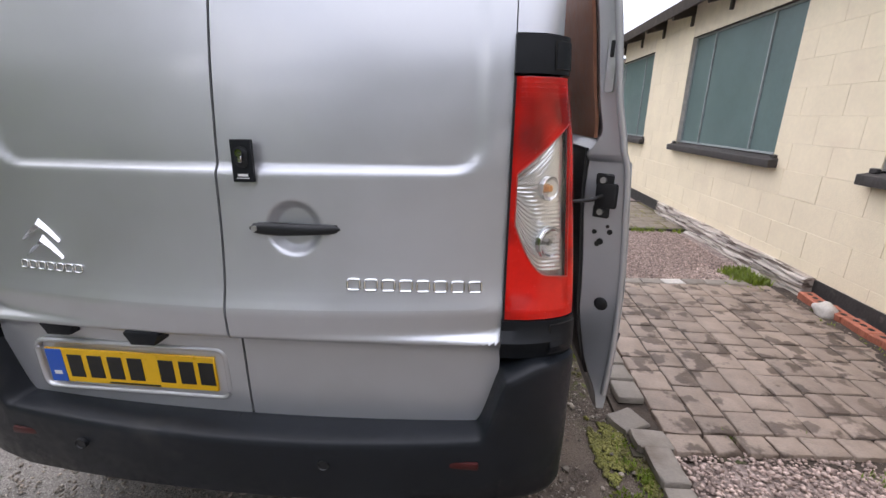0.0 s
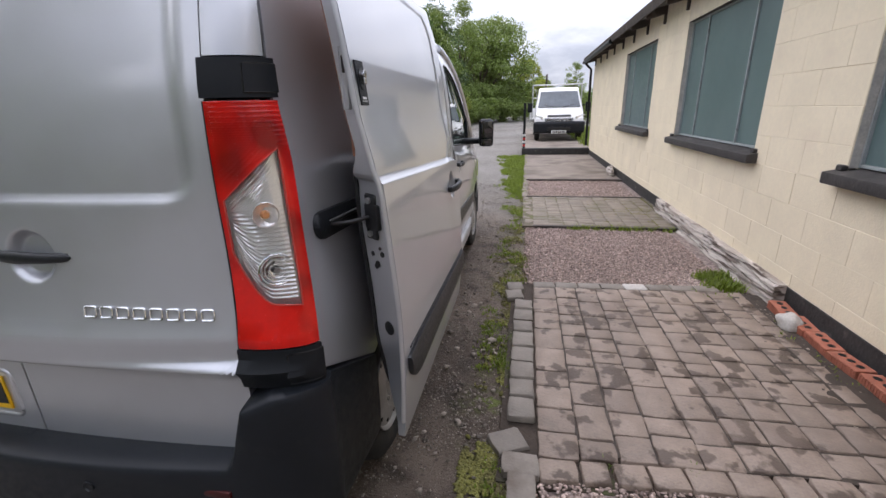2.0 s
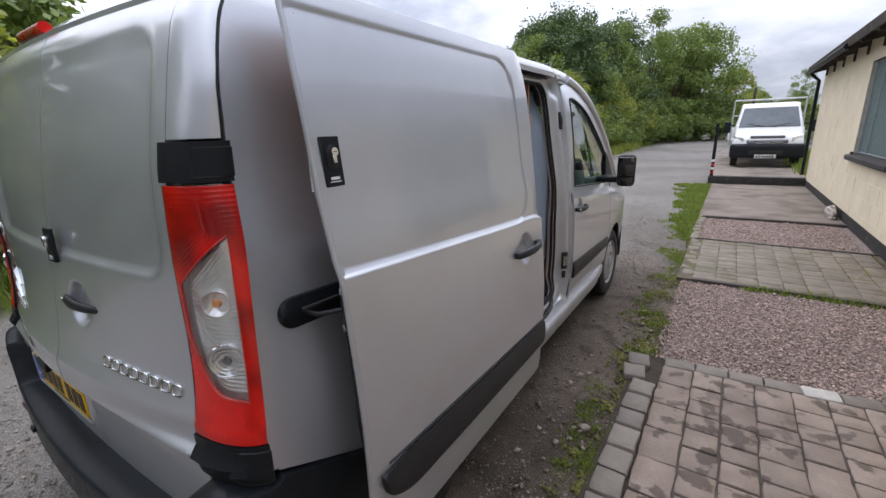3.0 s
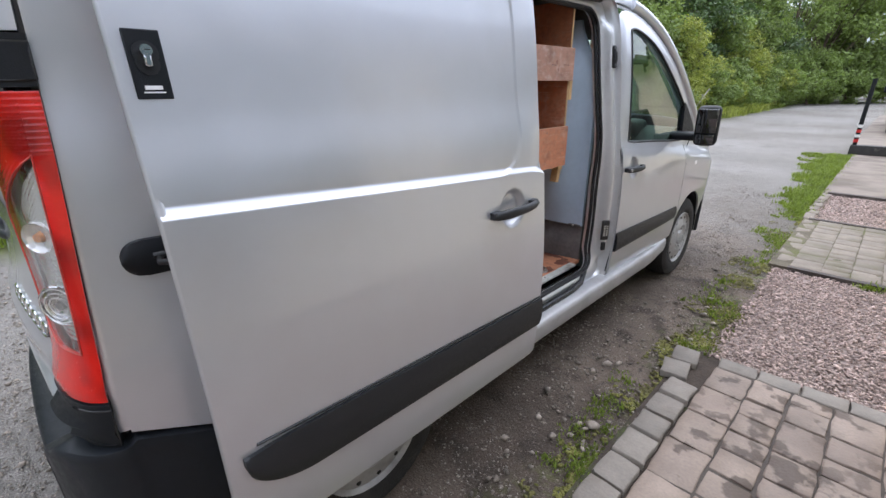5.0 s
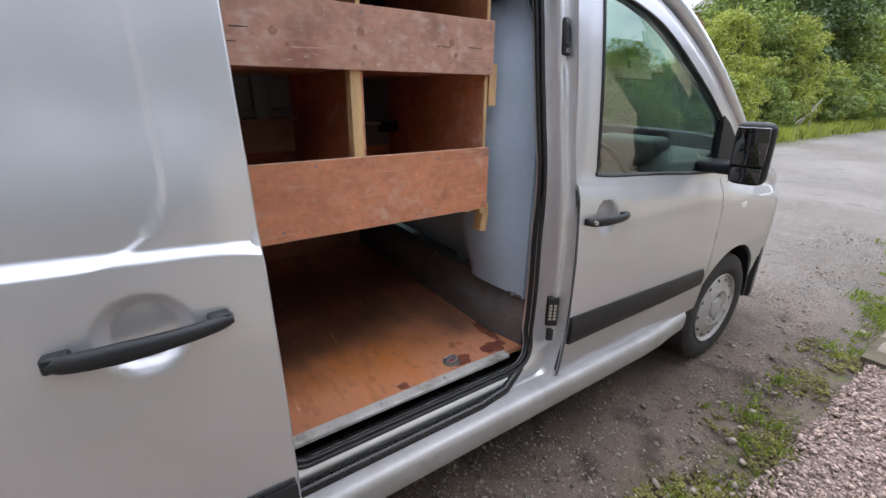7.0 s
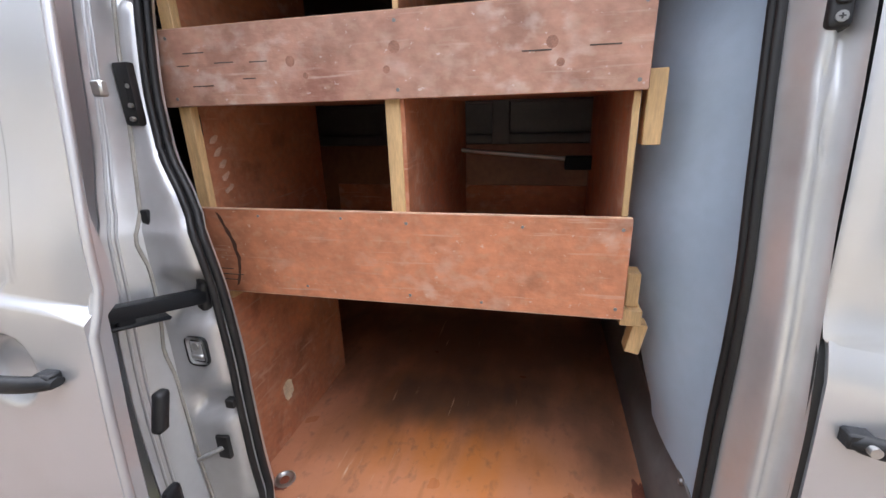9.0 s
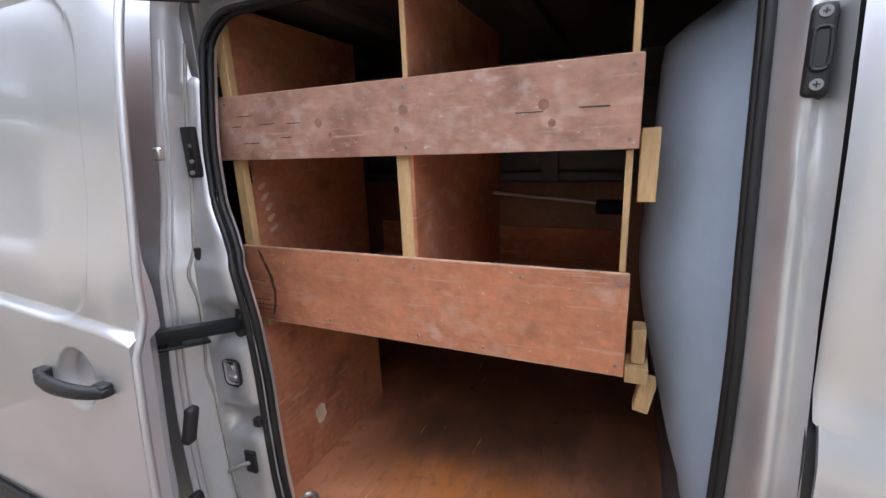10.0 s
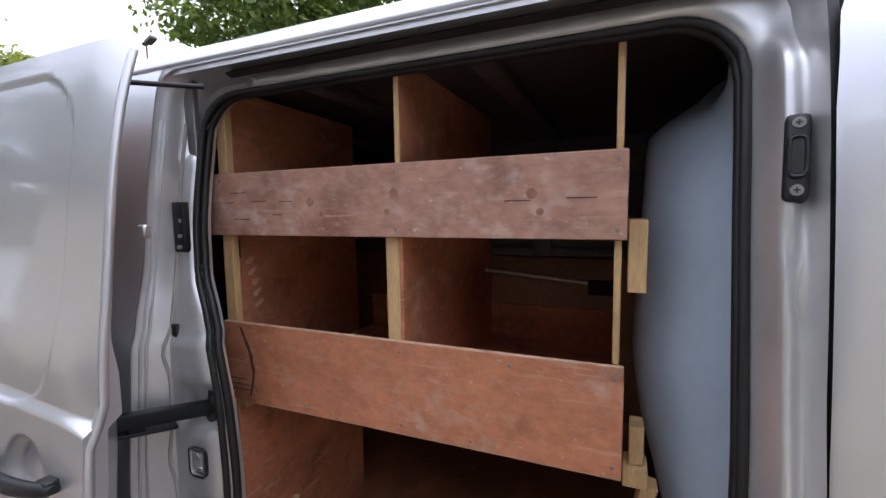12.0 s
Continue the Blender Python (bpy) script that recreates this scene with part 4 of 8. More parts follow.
for xa in (-0.505, -0.225):
    bm = bmesh.new()
    vs = add_box(bm, xa - 0.052, xa + 0.052, rear_skin(xa, 0.86) - 0.004, rear_skin(xa, 0.79) + 0.01, 0.782, 0.822, 0.008, 2)
    for v in vs:
        if v.co.z < 0.80:
            v.co.x = xa + (v.co.x - xa) * 0.72
    part("plate_lamp", bm, BLACK, left_leaf, "black plate lamp housing")
cyl("brake_lamp", (-0.26, 0.165, 1.900), (-0.02, 0.160, 1.900), 0.018, REDLENS, van, 12, label="red high-level brake lamp")

# rear bumper swept round both corners
def bumper_at(t):
    """Path from the middle (0) to the corner (0.62..0.8) and along the side (1)."""
    if t < 0.62:
        x = 0.745 * t / 0.62
        return Vector((x, rear_y(x, 0.5), 0)), Vector((0.25 * x, -1, 0)).normalized(), lerp(0.543, 0.560, (x / 0.7) ** 2) + 0.205 * smooth(0.690, 0.775, x + 0.01), lerp(0.105, 0.075, (x / 0.745) ** 2)
    if t < 0.80:
        s = (t - 0.62) / 0.18
        c = corner(s, 0.62)
        a = s * math.pi / 2
        return Vector((c[0], c[1], 0)), Vector((math.sin(a), -math.cos(a), 0)), lerp(0.735, 0.772, min(1, s * 4)), lerp(0.075, 0.022, s)
    y = lerp(0.115, 0.43, (t - 0.80) / 0.20)
    return Vector((side_x(y, 0.60), y, 0)), Vector((1, 0, 0)), 0.780 - 0.45 * (y - 0.115), 0.020


SEC = [(-0.03, 0.0, 1), (0.35, 0.003, 1), (0.90, 0.0, 1), (0.985, -0.007, 1), (1.01, -0.022, 1), (1.0, 0.62, 0), (0.98, 0.35, 0), (0.86, 0.08, 0), (0.5, 0.0, 0), (-0.2, -0.005, 0)]
for sgn in (1, -1):
    def section(t, k):
        p, nrm, zt, out = bumper_at(t)
        o, dz, top = SEC[k]
        z = zt + dz if top else 0.318 + (zt - 0.318) * dz
        if not top and k == 5:
            z = zt - 0.075
        q = p + nrm * (out * o + (-0.012 if k in (0, 9) else 0))
        return (q.x, q.y, z)
    ts = steps(0.0, 0.56, 20) + steps(0.57, 0.70, 22) + steps(0.71, 1.0, 26)
    ks = list(range(10))
    half = shell("rear_bumper", section, lambda t, k: tuple(Vector(section(t, k)) * 0.5 + Vector((bumper_at(t)[0].x, bumper_at(t)[0].y, section(t, k)[2])) * 0.5 - 0.025 * Vector((bumper_at(t)[1].x, bumper_at(t)[1].y, 0))),
                 ts, ks, BUMPER, van, "scuffed black plastic rear bumper", flip=sgn, sharp=50)
    for xs in (0.273, 0.60) if sgn == 1 else (0.45,):
        if xs > 0.55:
            continue
        yy = rear_y(xs, 0.5) - 0.108
        lathe("parking_sensor", [(-0.006, 0.017), (0.003, 0.017), (0.004, 0.015), (0.001, 0.0125), (0.001, 0.0)], TRIMBLK, half, 20, Matrix.Translation((sgn * xs, yy + 0.006, 0.472)) @ Matrix.Rotation(-math.pi / 2, 4, "Z"))
    bm = bmesh.new()
    add_box(bm, sgn * 0.645 - 0.05, sgn * 0.645 + 0.05, rear_y(0.645, 0.5) - 0.086, rear_y(0.645, 0.5) - 0.06, 0.466, 0.490, 0.006, 2)
    part("bumper_reflector", bm, DIMRED, half, "dark red fog reflector")
cyl("parking_sensor", (0.833, 0.028, 0.47), (0.850, 0.008, 0.47), 0.013, TRIMBLK, van, 14)


# wheels
def wheel(y, x, sgn):
    mm = Matrix.Translation((sgn * x, y, 0.322)) @ Matrix.Diagonal((sgn, 1, 1, 1))
    w = new("wheel")
    w.parent = van
    w["label"] = "black tyre on a dull silver steel wheel"
    lathe("tyre", [(-0.19, 0.20), (-0.185, 0.28), (-0.165, 0.312), (-0.12, 0.321), (-0.05, 0.321), (-0.012, 0.311), (0.004, 0.285), (0.004, 0.235), (-0.006, 0.208), (-0.02, 0.198)], TYRE, w, 48, mm)
    lathe("rim", [(-0.17, 0.19), (-0.02, 0.190), (-0.004, 0.204), (0.001, 0.202), (-0.004, 0.195), (-0.014, 0.188), (-0.012, 0.172), (-0.002, 0.140), (0.006, 0.105), (-0.004, 0.085), (-0.006, 0.062), (0.006, 0.050), (0.010, 0.0)], STEEL, w, 48, mm)
    for k in range(12):
        a = k * math.pi / 6 + 0.1
        c = mm @ Vector((-0.0125, 0.166 * math.cos(a), 0.166 * math.sin(a)))
        cyl("wheel_slot", c, c + Vector((sgn * 0.006, 0, 0)), 0.009, INK, w, 10)
    for k in range(5):
        a = k * math.tau / 5
        c = mm @ Vector((-0.010, 0.074 * math.cos(a), 0.080 * math.sin(a)))
        cyl("wheel_nut", c, c + Vector((sgn * 0.016, 0, 0)), 0.011, METAL, w, 6)


for sgn in (1, -1):
    wheel(3.72, 0.895, sgn)
    wheel(0.72, 0.895, sgn)
    for cy, r in ((3.72, 0.368), (0.72, 0.384)):
        # inner wheel arch liner
        shell("arch_liner", lambda a, x: (x, cy + r * math.cos(a), 0.33 + r * math.sin(a)), lambda a, x: (x, cy + (r + .02) * math.cos(a), 0.33 + (r + .02) * math.sin(a)),
              steps(-0.1, math.pi + 0.1, 20), [0.50, 0.885], RUBBER, van, flip=sgn)
box("underbody", -0.78, 0.78, 0.12, 4.4, 0.22, 0.30, RUBBER, van, 0.02)


# ---- sliding door, standing open ----
TRAIL = 1.238                    # the sliding door's trailing edge in its closed place


def door_x(y, z):
    """Outer skin of the sliding door in its closed place, with the pressed upper panel."""
    d = rounded_gap(y, z, 0.9, 2.262, crease(y) - 0.010, 1.815, 0.13)
    return side_x(max(y, 0.8), z) - 0.0050 * (1 - smooth(-0.007, 0.004, d)) - dent(y, z, 2.196, 1.102, 0.066, 0.022)


def door_thick(z):
    return THICK(z)


THICK = pchip([.47, .52, .62, .83, 1.1, 1.27, 1.36, 1.6, 1.86], [.02, .03, .070, .105, .108, .095, .052, .050, .048])


def door_zlo(y):
    e = max(0, 0.06 - min(y - TRAIL, 2.375 - y)) / 0.06
    return 0.466 + 0.012 * (1 - math.sqrt(max(0, 1 - e * e)))


def door_zhi(y):
    e = max(0, 0.05 - min(y - TRAIL, 2.375 - y)) / 0.05
    return 1.862 - 0.02 * (1 - math.sqrt(max(0, 1 - e * e)))


def door_z(y, v):
    """Height on the door; half way up lies on the crease."""
    if v < 0.5:
        return lerp(door_zlo(y), crease(y), v * 2)
    return lerp(crease(y), door_zhi(y), v * 2 - 1)


def at_door(x, y, z):
    return (x + OUT, y + SLIDE, z)


def slant(z):
    """How far the trailing edge's inner side lies ahead of its outer side."""
    return lerp(0.078, 0.030, smooth(1.24, 1.36, z)) * smooth(0.45, 0.70, z)


def inner_door(y, v):
    z = door_z(y, v)
    return at_door(door_x(y, z) - door_thick(z) * (1 - 0.65 * smooth(2.27, 2.37, y)), y + slant(z) * smooth(1.41, TRAIL, y), z)


YS = sorted(set(steps(TRAIL, 1.27, 6) + steps(1.27, 2.10, 36) + steps(2.10, 2.375, 26) + steps(2.135, 2.290, 30) + steps(2.236, 2.276, 17)))
VS = sorted(set(steps(0, 1, 70) + steps(0.37, 0.475, 26) + steps(0.480, 0.520, 40) + steps(0.93, 0.99, 12)))
door = shell("sliding_door", lambda y, v: at_door(door_x(y, door_z(y, v)), y, door_z(y, v)),
             inner_door,
             YS, VS, PAINT, van, "silver sliding side door slid back", sharp=45)
# folded lip along the leading and trailing edges
for yy, o in ((2.371, 0.0), (TRAIL + 0.004, 0.0)):
    tube("door_lip", [at_door(door_x(yy, z) - 0.010, yy, z) for z in steps(0.53, 1.84, 40)], 0.009, PAINT, door, 8)
# brown lining board on the inside
shell("inner_lining", lambda y, z: at_door(door_x(y, z) - door_thick(z) - 0.003, y, z), lambda y, z: at_door(door_x(y, z) - door_thick(z) - 0.012, y, z),
      steps(1.290, 2.14, 12), steps(1.33, 1.83, 10), LINING, door, "brown plywood lining board")
# black sheet added where the lower inside of the door lies in shade
shell("inner_lining", lambda y, z: at_door(door_x(y, z) - door_thick(z) - 0.003, y, z), lambda y, z: at_door(door_x(y, z) - door_thick(z) - 0.012, y, z),
      steps(1.315, 2.08, 12), steps(0.56, 1.30, 10), RUBBER, door, "dark sheet in place of shade inside the lower door")
# rubbing strip
def strip_half(y):
    e = max(0, 0.17 - (y - 1.268)) / 0.17
    return (lerp(0.686, 0.661, (y - 1.27) / 1.1), lerp(0.066, 0.055, (y - 1.27) / 1.1), e)


def strip_pt(y, v, o):
    c, h, e = strip_half(y)
    lo = c - h + 0.120 * (1 - math.sqrt(max(0, 1 - e ** 2))) * 0.85
    z = lerp(lo, c + h - 0.010 * e * e, v)
    return at_door(side_x(y, z) + o * (0.35 + 0.65 * math.sin(math.pi * min(max(v, 0.03), 0.97)) ** 0.35), y, z)


shell("rubbing_strip", lambda y, v: strip_pt(y, v, 0.016), lambda y, v: strip_pt(y, v, -0.004), sorted(set(steps(1.268, 1.45, 26) + steps(1.45, 2.372, 16))), steps(0, 1, 10), TRIMBLK, door, "black rubbing strip", sharp=60)
tube("strip_groove", [at_door(side_x(y, 0.76) + 0.001, y, 0.760 - 0.036 * (y - 1.27) / 1.1) for y in steps(1.30, 2.37, 12)], 0.0035, RUBBER, door, 6)
# handle and lock
hp = at_door(side_x(2.199, 1.10), 2.199, 1.100)
handle(door, hp, (0, 1, 0.02), (1, 0, 0.06), 0.232, "black plastic sliding door handle", key=False)
lp = at_door(door_x(1.282, 1.509), 1.282, 1.509)
lock_plate(door, lp, (0, 1, 0), (1, 0, 0.10), 0.052, 0.105, "black lock plate with steel cylinder and label")
# fittings on the slanted trailing edge: latch, plate, plug and screw holes
def edge_m(z, f):
    """A frame on the trailing edge at height z; x runs towards the outer skin, y into the door."""
    xo, yo, th, sl = door_x(TRAIL, z) + OUT, TRAIL + SLIDE, door_thick(z), slant(z)
    out = Vector((th, -sl, 0)).normalized()
    inward = Vector((out.y * -1, out.x, 0)) if out.x > 0 else Vector((0, 1, 0))
    return Matrix.Translation((xo - th * f, yo + sl * f, z)) @ Matrix((out, inward, Vector((0, 0, 1)))).transposed().to_4x4()


bm = bmesh.new()
mm = edge_m(1.17, 0.5)
add_box(bm, -0.032, 0.030, -0.012, 0.01, -0.036, 0.036, 0.008, 2, mm)
add_box(bm, -0.036, 0.016, -0.006, 0.01, 0.028, 0.062, 0.004, 1, mm)
add_box(bm, -0.036, 0.012, -0.006, 0.01, -0.066, -0.030, 0.004, 1, mm)
latch = part("door_latch", bm, RUBBER, door, "black door latch with two bolts")
for dz in (0.044, -0.048):
    cyl("bolt_head", mm @ Vector((-0.012, -0.013, dz)), mm @ Vector((-0.012, 0, dz)), 0.009, METAL, latch, 10)
tube("latch_rod", [mm @ Vector((-0.01, -0.012, 0.0)), (0.985, 0.235, 1.165), (0.925, 0.245, 1.155)], 0.006, RUBBER, latch, 8)
lathe("edge_plug", [(-0.004, 0.022), (0.003, 0.021), (0.006, 0.015), (0.006, 0.0)], RUBBER, door, 20, edge_m(0.832, 0.5) @ Matrix.Rotation(-math.pi / 2, 4, "Z"))
mm = edge_m(1.52, 0.5)
bm = bmesh.new()
add_box(bm, -0.013, 0.013, -0.004, 0.004, -0.073, 0.073, 0.010, 2, mm)
pl = part("edge_plate", bm, JAMB, door)
bm = bmesh.new()
add_box(bm, -0.005, 0.005, -0.007, -0.002, 0.012, 0.052, 0.002, 1, mm)
part("edge_slot", bm, INK, pl)
for f, z, r in ((.45, 1.080, .005), (.40, 1.064, .008), (.75, 1.058, .007), (.62, 1.030, .010), (.68, 1.022, .008)):
    mm = edge_m(z, f)
    cyl("screw_hole", mm @ Vector((0, -0.003, 0)), mm @ Vector((0, 0.004, 0)), r, INK, door, 12)
# fittings on the leading edge
fe = 2.375 + SLIDE
bm = bmesh.new()
add_box(bm, 1.012, 1.046, fe - 0.016, fe + 0.002, 0.718, 0.828, 0.013, 4)
ct = part("contact_block", bm, BLACK, door, "black contact block with pins")
for k in range(5):
    cyl("contact_pin", (1.030, fe + 0.001, 0.735 + 0.014 * k), (1.030, fe + 0.011, 0.735 + 0.014 * k), 0.0045, RUBBER, ct, 8)
bm = bmesh.new()
add_box(bm, 0.984, 1.012, fe - 0.02, fe + 0.003, 0.940, 1.015, 0.011, 3)
for v in bm.verts:
    if v.co.z < 0.97:
        v.co.x += 0.016
part("door_buffer", bm, TRIMBLK, door)
bm = bmesh.new()
add_box(bm, 0.975, 1.010, fe - 0.03, fe + 0.012, 0.592, 0.628, 0.006, 2)
part("lower_guide", bm, RUBBER, door, "black lower guide")
bm = bmesh.new()
add_box(bm, 0.948, 0.962, fe - 0.026, fe - 0.006, 1.508, 1.532, 0.003, 1)
part("door_catch", bm, METAL, door)

tube("loose_wire", [at_door(0.805, 1.262, 1.80), at_door(0.812, 1.256, 1.62), at_door(0.835, 1.248, 1.49), at_door(side_x(TRAIL, 1.40) - 0.006, TRAIL + 0.001, 1.40)], 0.0013, ALU, door, 5)

# ---- rear track and arms ----
def track_z(y, v):
    e = max(0.0, 0.222 - y) / 0.04
    return 1.158 - 0.03 * (y - 0.2) + (v - 0.5) * 0.075 * math.sqrt(max(0.02, 1 - e * e))


tr = shell("slide_track", lambda y, v: (side_x(y, 1.10) + 0.004 + 0.010 * math.sin(math.pi * v), y, track_z(y, v)), lambda y, v: (side_x(y, 1.10) - 0.03, y, track_z(y, v)),
           [0.183, 0.186, 0.190, 0.196, 0.205, 0.222, 0.25, 0.30, 0.5, 0.8, 1.0, 1.14], steps(0, 1, 8), BLACK, van, "black door slide track", sharp=60)
tube("track_groove", [(side_x(y, 1.10) + 0.012, y, 1.163 - 0.03 * (y - 0.2)) for y in steps(0.235, 1.13, 10)], 0.007, INK, van, 6)
tube("top_arm", [(0.80, 1.345, 1.818), (0.86, 1.29, 1.815), (0.925, 1.235, 1.812)], 0.0055, RUBBER, van, 8)
bm = bmesh.new()
along_ = Vector((0.18, -0.088, 0.026)).normalized()
side_ = Vector((0.088, 0.18, 0)).normalized()
am = Matrix.Translation((0.805, 1.318, 1.112)) @ Matrix((along_, side_, along_.cross(side_))).transposed().to_4x4()
add_box(bm, 0.0, 0.215, -0.014, 0.014, -0.016, 0.014, 0.005, 2, am)
add_box(bm, 0.07, 0.215, -0.026, 0.012, -0.034, -0.026, 0.003, 1, am)
add_box(bm, 0.13, 0.16, -0.010, 0.010, -0.028, -0.012, 0.003, 1, am)
arm_ob = part("slide_arm", bm, BLACK, van, "black slide arm bracket")
bm = bmesh.new()
add_box(bm, -0.016, 0.014, -0.018, 0.014, -0.034, 0.030, 0.011, 3, am)
part("arm_mount", bm, RUBBER, arm_ob)
bm = bmesh.new()
add_box(bm, 0.02, 0.19, -0.014, -0.0115, -0.010, 0.002, 0.001, 1, am)
part("arm_wear_strip", bm, METAL, arm_ob, "rubbed bare steel strip")
cyl("slide_roller", (0.803, 1.318, 1.128), (0.803, 1.318, 1.156), 0.013, RUBBER, van, 14)

# ---- door opening: lofted jamb, seals and step ----
BACK = pchip([.40, .55, .70, .95, 1.12, 1.20, 1.32, 1.42, 1.55, 1.90], [1.375, 1.372, 1.368, 1.364, 1.358, 1.346, 1.312, 1.264, 1.248, 1.250])


def hollow(k, z):
    """The dips between the pressed bulges of the rear jamb."""
    up = max(smooth(z0 - 0.02, z0 + 0.025, z) * smooth(z1 + 0.02, z1 - 0.025, z) for z0, z1 in ((1.155, 1.70), (0.885, 1.075), (0.56, 0.835)))
    return 0.034 * (1 - up) * smooth(0.26, 0.40, k) * smooth(1.0, 0.88, k) * smooth(0.50, 0.56, z)


def side_soft(y, z):
    """The body's side, with the crease fading out on the front pillar."""
    if y < 2.2:
        return side_x(y, z)
    return sum(side_x(y, z + 0.03 * i) for i in range(-4, 5)) / 9 if z < 1.6 else side_x(y, z)


def opening(k, inset_edge):
    """A loop round the door opening; 0 is the skin's edge, 1 the seal line."""
    pts = []
    y1, z0, z1 = lerp(2.385, 2.324, k), lerp(0.40, 0.468, k), lerp(1.872, 1.824, k)
    r = lerp(0.05, 0.095, k)

    def back(z):
        return lerp(1.205, BACK(z), k)
    for z in steps(z0 + r, z1 - r, 80):
        pts.append((back(z), z))
    for i in range(1, 8):
        a = math.pi - i * math.pi / 16
        pts.append((back(z1 - r) + r + r * math.cos(a), z1 - r + r * math.sin(a)))
    for y in steps(back(z1) + r, y1 - r, 20):
        pts.append((y, z1))
    for i in range(1, 8):
        a = math.pi / 2 - i * math.pi / 16
        pts.append((y1 - r + r * math.cos(a), z1 - r + r * math.sin(a)))
    for z in steps(z1 - r, z0 + r, 90):
        pts.append((y1, z))
    for i in range(1, 8):
        a = -i * math.pi / 16
        pts.append((y1 - r + r * math.cos(a), z0 + r + r * math.sin(a)))
    for y in steps(y1 - r, back(z0) + r, 20):
        pts.append((y, z0))
    for i in range(1, 8):
        a = -math.pi / 2 - i * math.pi / 16
        pts.append((back(z0) + r + r * math.cos(a), z0 + r + r * math.sin(a)))
    return [(side_soft(y, z) - inset_edge(z, y) - (hollow(k, z) if y < 1.40 else 0), y, z) for y, z in pts]


def jamb_inset(d):
    return lambda z, y: d * (1.0 + 0.25 * smooth(1.25, 0.9, z)) * (1 - 0.35 * smooth(0.60, 0.45, z))


INSET = [(0.0, 0.0, 0), (0.02, 0.012, 0), (0.07, 0.022, 0), (0.13, 0.034, 1), (0.22, 0.066, 1), (0.55, 0.070, 1), (0.80, 0.074, 1), (0.92, 0.082, 1), (1.0, 0.094, 1)]
INK_ = pchip([r[0] for r in INSET], [r[1] for r in INSET])


PILLAR = pchip([0, .06, .14, .26, .42, .52, .62, .76, .88, 1], [0, .013, .030, .033, .026, .027, .038, .066, .082, .094])


def pillar_press(y, z):
    """Shallow pressings in the front pillar beside and below the striker."""
    a = smooth(1.47, 1.53, z) * smooth(1.70, 1.62, z) * smooth(2.362, 2.372, y) * smooth(2.386, 2.380, y)
    mid = 2.352 + 0.12 * (1.55 - z)
    b = math.exp(-((y - mid) / 0.006) ** 2) * smooth(1.36, 1.44, z) * smooth(1.56, 1.50, z)
    return 0.007 * a + 0.006 * b


def inset_at(k):
    d, w = INK_(k), smooth(0.07, 0.13, k)
    roll = lambda z, y: jamb_inset(PILLAR(k))(z, y) + pillar_press(y, z)

    def f(z, y):
        return lerp(lerp(d, jamb_inset(d)(z, y), w), roll(z, y), smooth(2.20, 2.30, y) * smooth(0.50, 0.60, z) * smooth(1.80, 1.72, z))
    return f


def jamb_x(k, y, z):
    return side_x(y, z) - inset_at(k)(z, y) - hollow(k, z)


loops = [opening(k, inset_at(k)) for k in (0.0, 0.02, 0.045, 0.07, 0.10, 0.13, 0.175, 0.22, 0.28, 0.34, 0.41, 0.45, 0.48, 0.52, 0.56, 0.62, 0.68, 0.74, 0.80, 0.86, 0.92, 0.96, 1.0)] + [opening(1.0, jamb_inset(0.125))]
n = len(loops[0])
vs = [p for lp_ in loops for p in lp_]
fs = [(i * n + j, i * n + (j + 1) % n, (i + 1) * n + (j + 1) % n, (i + 1) * n + j) for i in range(len(loops) - 1) for j in range(n)]
raw("door_jamb", vs, fs, JAMB, van, "silver pressed steel door jamb", sharp=50)
side_panel("pillar_gap", [2.3838, 2.388, 2.394, 2.399, 2.402], lambda y: 0.42, lambda y: 1.835, 40, RUBBER, van, 0.05, fx=lambda y, z: side_x(y, z) - 0.006 - 0.008 * smooth(1.12, 1.20, z))
# sealant line and welded flange on the rear jamb
SEAM = pchip([.50, .62, .78, .92, 1.00, 1.06, 1.17, 1.24, 1.30, 1.40, 1.78], [.29, .26, .24, .21, .185, .20, .215, .18, .215, .25, .28])
for nm, mt, rr, f in (("jamb_seam", SEALANT, 0.004, lambda z: SEAM(z)), ("jamb_flange", JAMB, 0.003, lambda z: 0.04), ("jamb_flange", JAMB, 0.003, lambda z: 0.09)):
    pts_ = []
    for z in steps(0.52, 1.76, 60):
        y = lerp(1.205, BACK(z), f(z))
        pts_.append((jamb_x(f(z), y, z) + 0.002, y, z))
    tube(nm, pts_, rr, mt, van, 6)
tube("door_seal", opening(1.0, jamb_inset(0.086)), 0.0075, RUBBER, van, 8, closed=True, label="black rubber door seal")
tube("door_seal", opening(1.03, jamb_inset(0.104)), 0.0095, RUBBER, van, 8, closed=True, label="black rubber door seal")
# header rail slot
shell("top_track", lambda y, v: (0.768 - 0.03 * v, y, 1.852 + 0.016 * v), lambda y, v: (0.75 - 0.03 * v, y, 1.846 + 0.016 * v), [1.37, 1.385, 1.40, 1.8, 2.2, 2.28], steps(0, 1, 4), RUBBER, van, "black top track slot")
